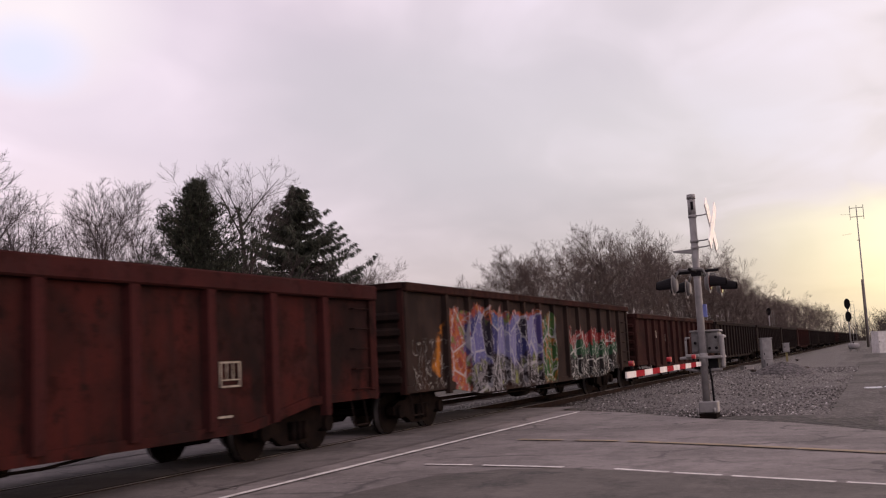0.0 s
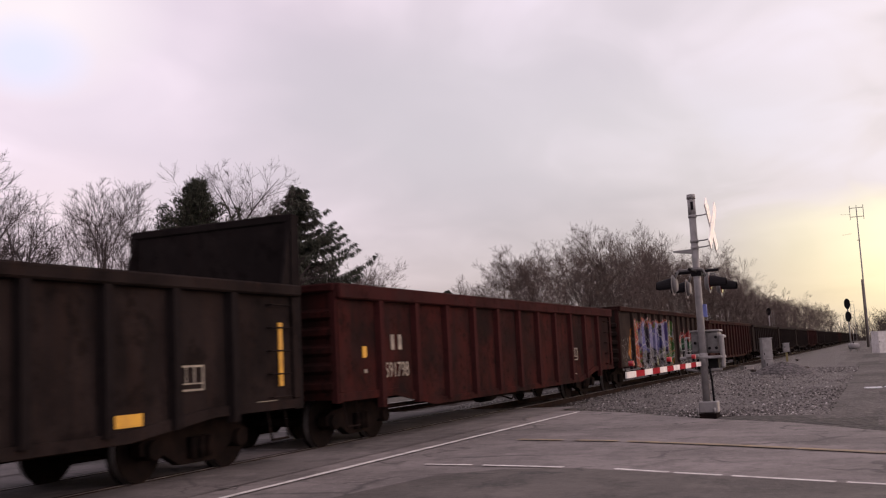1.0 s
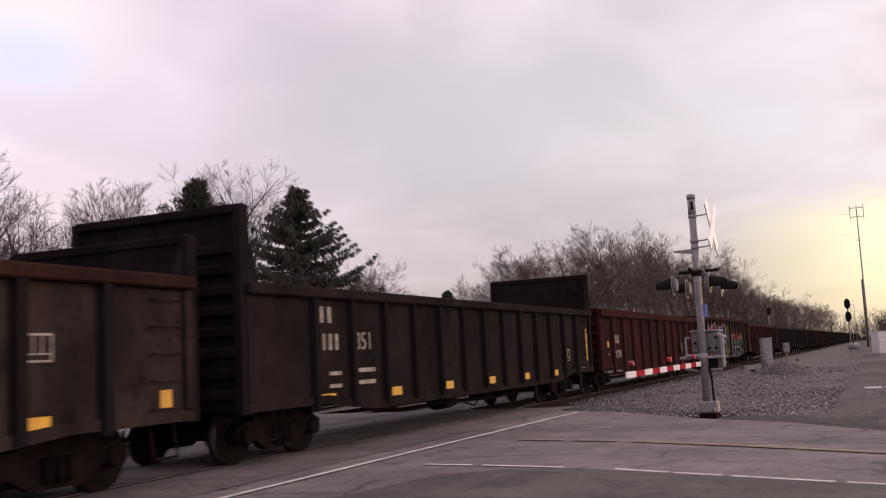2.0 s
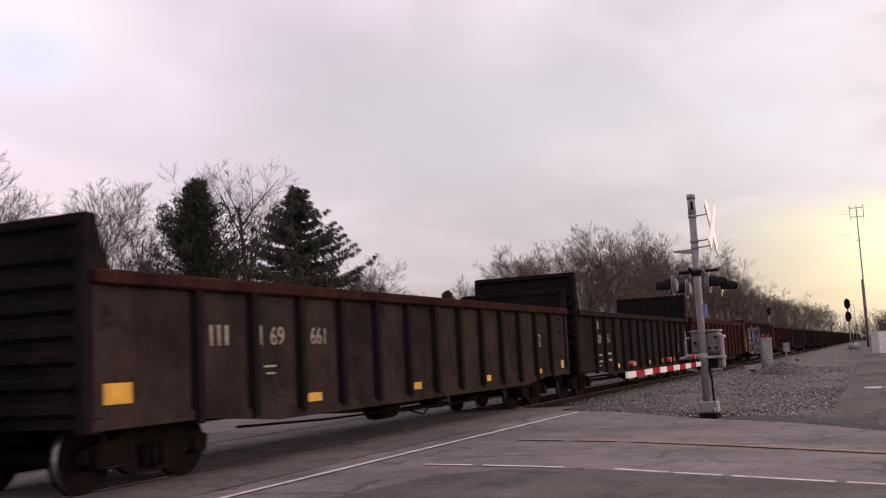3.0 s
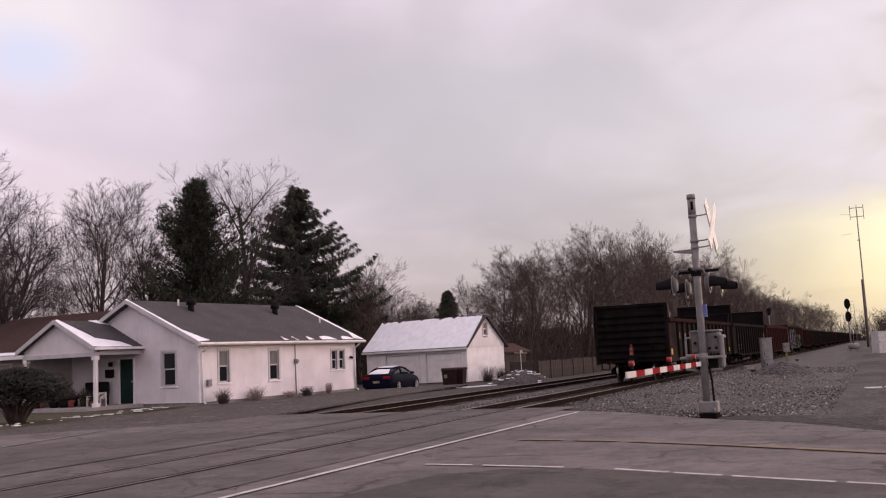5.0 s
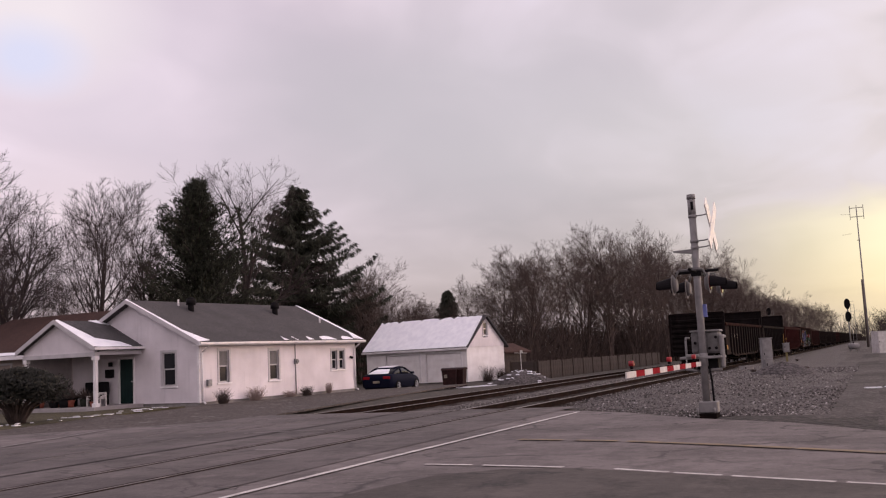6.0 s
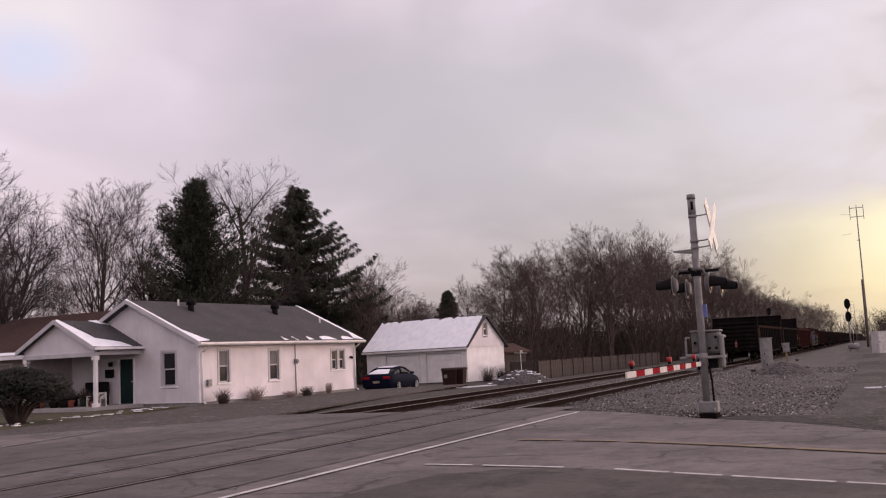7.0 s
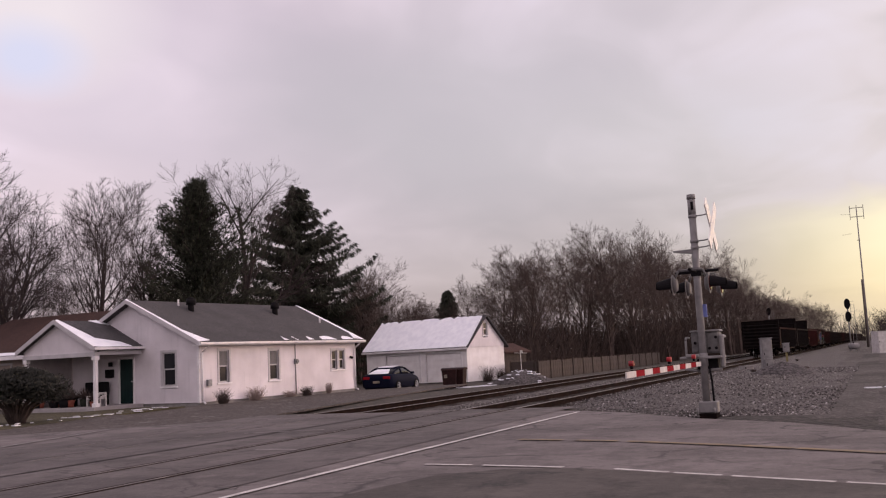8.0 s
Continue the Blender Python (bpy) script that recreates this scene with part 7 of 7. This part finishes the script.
make_thicket("thicket", 51, [((72, 25.5), (100, 25.0), 9, 4.0, 6.5), ((97, 21.5), (160, 19.5), 8, 5.6, 6.2), ((160, 18.2), (300, 19.0), 5, 5.5, 5.5)], "dense brown leafless brush along the railway", 46)
make_thicket("yard_brush", 52, [((38, 47.5), (52, 44.0), 4, 2.4, 3.0), ((52, 43.5), (68, 39.5), 6, 7.0, 7.5), ((53, 42.5), (66, 39.0), 5, 6.5, 6.5), ((66, 38.5), (74, 37.5), 4, 6.0, 6.0), ((66, 38.5), (110, 40.0), 6, 6.5, 5.5)], "tangled leafless brush behind the houses", 44)
# far woods at the end of the line
make_thicket("far_woods", 53, [((330, -50), (420, 30), 20, 9, 12), ((170, -6), (210, -3), 4, 6, 6.5)], "dark distant woods at the end of the railway", 9)


def make_round_bush(m):
    b = thing("trimmed_bush", "dark trimmed evergreen bush with bare lower stems", "bush", m)
    rnd = random.Random(61)
    w = Wood()
    for i in range(60):
        a, sp = rnd.uniform(0, 6.28), rnd.uniform(0.25, 1.0)
        top = Vector((math.cos(a) * 1.15 * sp, math.sin(a) * 1.25 * sp, rnd.uniform(0.75, 1.05)))
        mid = Vector((math.cos(a) * 0.45 * sp, math.sin(a) * 0.5 * sp, 0.46))
        w.limb([Vector((math.cos(a) * 0.12, math.sin(a) * 0.12, -0.05)), mid, top], [0.035, 0.026, 0.012], 4)
    o = new("stems", w.mesh("stems", M["twig"]))
    o.parent = b
    tagged(o, kind="stuff")
    nv, nf = [], []
    for i in range(15000):
        a = rnd.uniform(0, 6.28)
        e = rnd.uniform(-0.55, 1.57)
        rr = rnd.random() ** 0.5
        wob = 1 + 0.30 * noise.noise((math.cos(a) * 2.2, math.sin(a) * 2.2, e * 2.2))
        p = Vector((math.cos(a) * math.cos(e) * 1.32 * rr * wob, math.sin(a) * math.cos(e) * 1.5 * rr * wob, 1.0 + math.sin(e) * (0.58 if e > 0 else 0.85) * rr * wob))
        d = Vector((rnd.uniform(-1, 1), rnd.uniform(-1, 1), rnd.uniform(-0.3, 1))).normalized()
        s = d.orthogonal().normalized() * rnd.uniform(0.018, 0.04)
        ln = rnd.uniform(0.06, 0.15)
        k = len(nv)
        nv.extend([tuple(p), tuple(p + d * ln * 0.5 + s), tuple(p + d * ln), tuple(p + d * ln * 0.5 - s)])
        nf.append((k, k + 1, k + 2, k + 3))
    me = bpy.data.meshes.new("foliage")
    me.from_pydata(nv, [], nf)
    me.materials.append(M["bush_leaf"])
    o = new("foliage", me)
    o.parent = b
    tagged(o, kind="stuff")
    # a low skirt of dry stems at the foot
    w = Wood()
    for i in range(160):
        a = rnd.uniform(0, 6.28)
        d = Vector((math.cos(a) * rnd.uniform(0.1, 0.5), math.sin(a) * rnd.uniform(0.1, 0.5), rnd.uniform(0.3, 0.75)))
        w.limb([Vector((math.cos(a) * 0.2, math.sin(a) * 0.2, -0.05)), d], [0.014, 0.005], 3)
    o = new("undergrowth", w.mesh("undergrowth", M["twig"]))
    o.parent = b
    tagged(o, kind="stuff")
    return b


M["bush_leaf"] = Nodes("bush_leaves", 0.75, 0.0, 0.3)
M["bush_leaf"] = M["bush_leaf"].done(M["bush_leaf"].ramp(M["bush_leaf"].island(), (0.0, (0.005, 0.006, 0.004)), (0.7, (0.013, 0.0135, 0.009)), (1.0, (0.026, 0.023, 0.015))))
make_round_bush(pose(22.1, 24.65, 0.0) @ Matrix.Scale(1.05, 4))


def make_dry_shrub(m, seed, r, hgt, label, pale=False):
    b = thing("dry_shrub", label, "shrub", m)
    rnd = random.Random(seed)
    w = Wood()
    for i in range(300):
        a, e = rnd.uniform(0, 6.28), rnd.random() ** 0.7
        t = Vector((math.cos(a) * r * e + rnd.uniform(-0.1, 0.1), math.sin(a) * r * e, hgt * rnd.uniform(0.2, 1.05)))
        w.limb([Vector((math.cos(a) * 0.35 * r * e, math.sin(a) * 0.35 * r * e, -0.03)), t * 0.6 + Vector((rnd.uniform(-0.08, 0.08), rnd.uniform(-0.08, 0.08), hgt * 0.05)), t], [0.006, 0.004, 0.002], 3)
    o = new("stems", w.mesh("stems", M["twig_pale"] if pale else M["twig"]))
    o.parent = b
    tagged(o, kind="stuff")
    return b


M["twig_pale"] = plain("pale_dry_twig", (0.32, 0.25, 0.23), (0.22, 0.17, 0.155), 4, 0.9)
make_dry_shrub(HM @ pose(0.75, -0.55, 0.0), 1, 0.42, 0.62, "dark dry shrub at the corner of the house")
make_dry_shrub(HM @ pose(6.3, -0.5, 0.0), 2, 0.4, 0.45, "low dark shrub under the house wall")
make_dry_shrub(HM @ pose(2.9, -0.4, 0.0), 3, 0.5, 0.6, "pale leafless shrub against the house wall", True)
make_dry_shrub(HM @ pose(5.2, -0.4, 0.0), 4, 0.4, 0.3, "pale leafless shrub low on the house wall", True)
make_dry_shrub(HM @ pose(8.2, -0.35, 0.0), 5, 0.2, 0.5, "thin pale leafless shrub at the house wall", True)
make_dry_shrub(GM @ pose(0.9, -0.9, -0.03), 6, 0.7, 1.0, "tangled dry shrub at the garage wall")
make_dry_shrub(GM @ pose(2.6, -0.8, -0.03), 7, 0.6, 0.8, "dry shrub at the garage side wall")
for i, (x, y) in enumerate(((46.9, 3.2), (47.9, 4.1), (45.2, 5.3), (66.0, 5.0))):
    make_dry_shrub(pose(x, y, 0.08), 20 + i, 0.12, 0.10, "tuft of dry weeds on the gravel bank")


def motions():
    steps = [i * 0.5 for i in range(17)]
    for g, ahead in gondolas:
        walk(g, [(t, pose(REAR + ahead + SPEED * t, TRACK_Y, 0)) for t in steps])
    turn = math.degrees(SPEED / 0.42) / FPS
    for g, ahead in gondolas[:5]:
        for truck in [c for c in g.children if c.name.startswith("truck")]:
            for w in truck.children:
                if w.name.startswith("wheelset"):
                    x = w.matrix_basis.translation.x
                    walk(w, [(k / FPS, pose(x, 0, 0.42, 0, turn * k, 0)) for k in range(int(SECONDS * FPS) + 1)])

    # the lit discs turn to the street and away, 0.735 s each, to imitate flashing
    for o, lit_first in zip(side_lights, (True, False)):
        at = o.matrix_basis.translation.copy()
        rows = [(0.0, pose(*at, 0, 0, 0 if lit_first else 120))]
        lit, t = lit_first, 0.36
        while t < SECONDS:
            a, b = (0, 120) if lit else (120, 0)
            rows += [(t - 1 / 30, pose(*at, 0, 0, a)), (t, pose(*at, 0, 0, (a + b) / 2)), (t + 1 / 30, pose(*at, 0, 0, b))]
            lit, t = not lit, t + 0.735
        rows.append((SECONDS, pose(*at, 0, 0, 0 if lit else 120)))
        walk(o, rows)


motions()
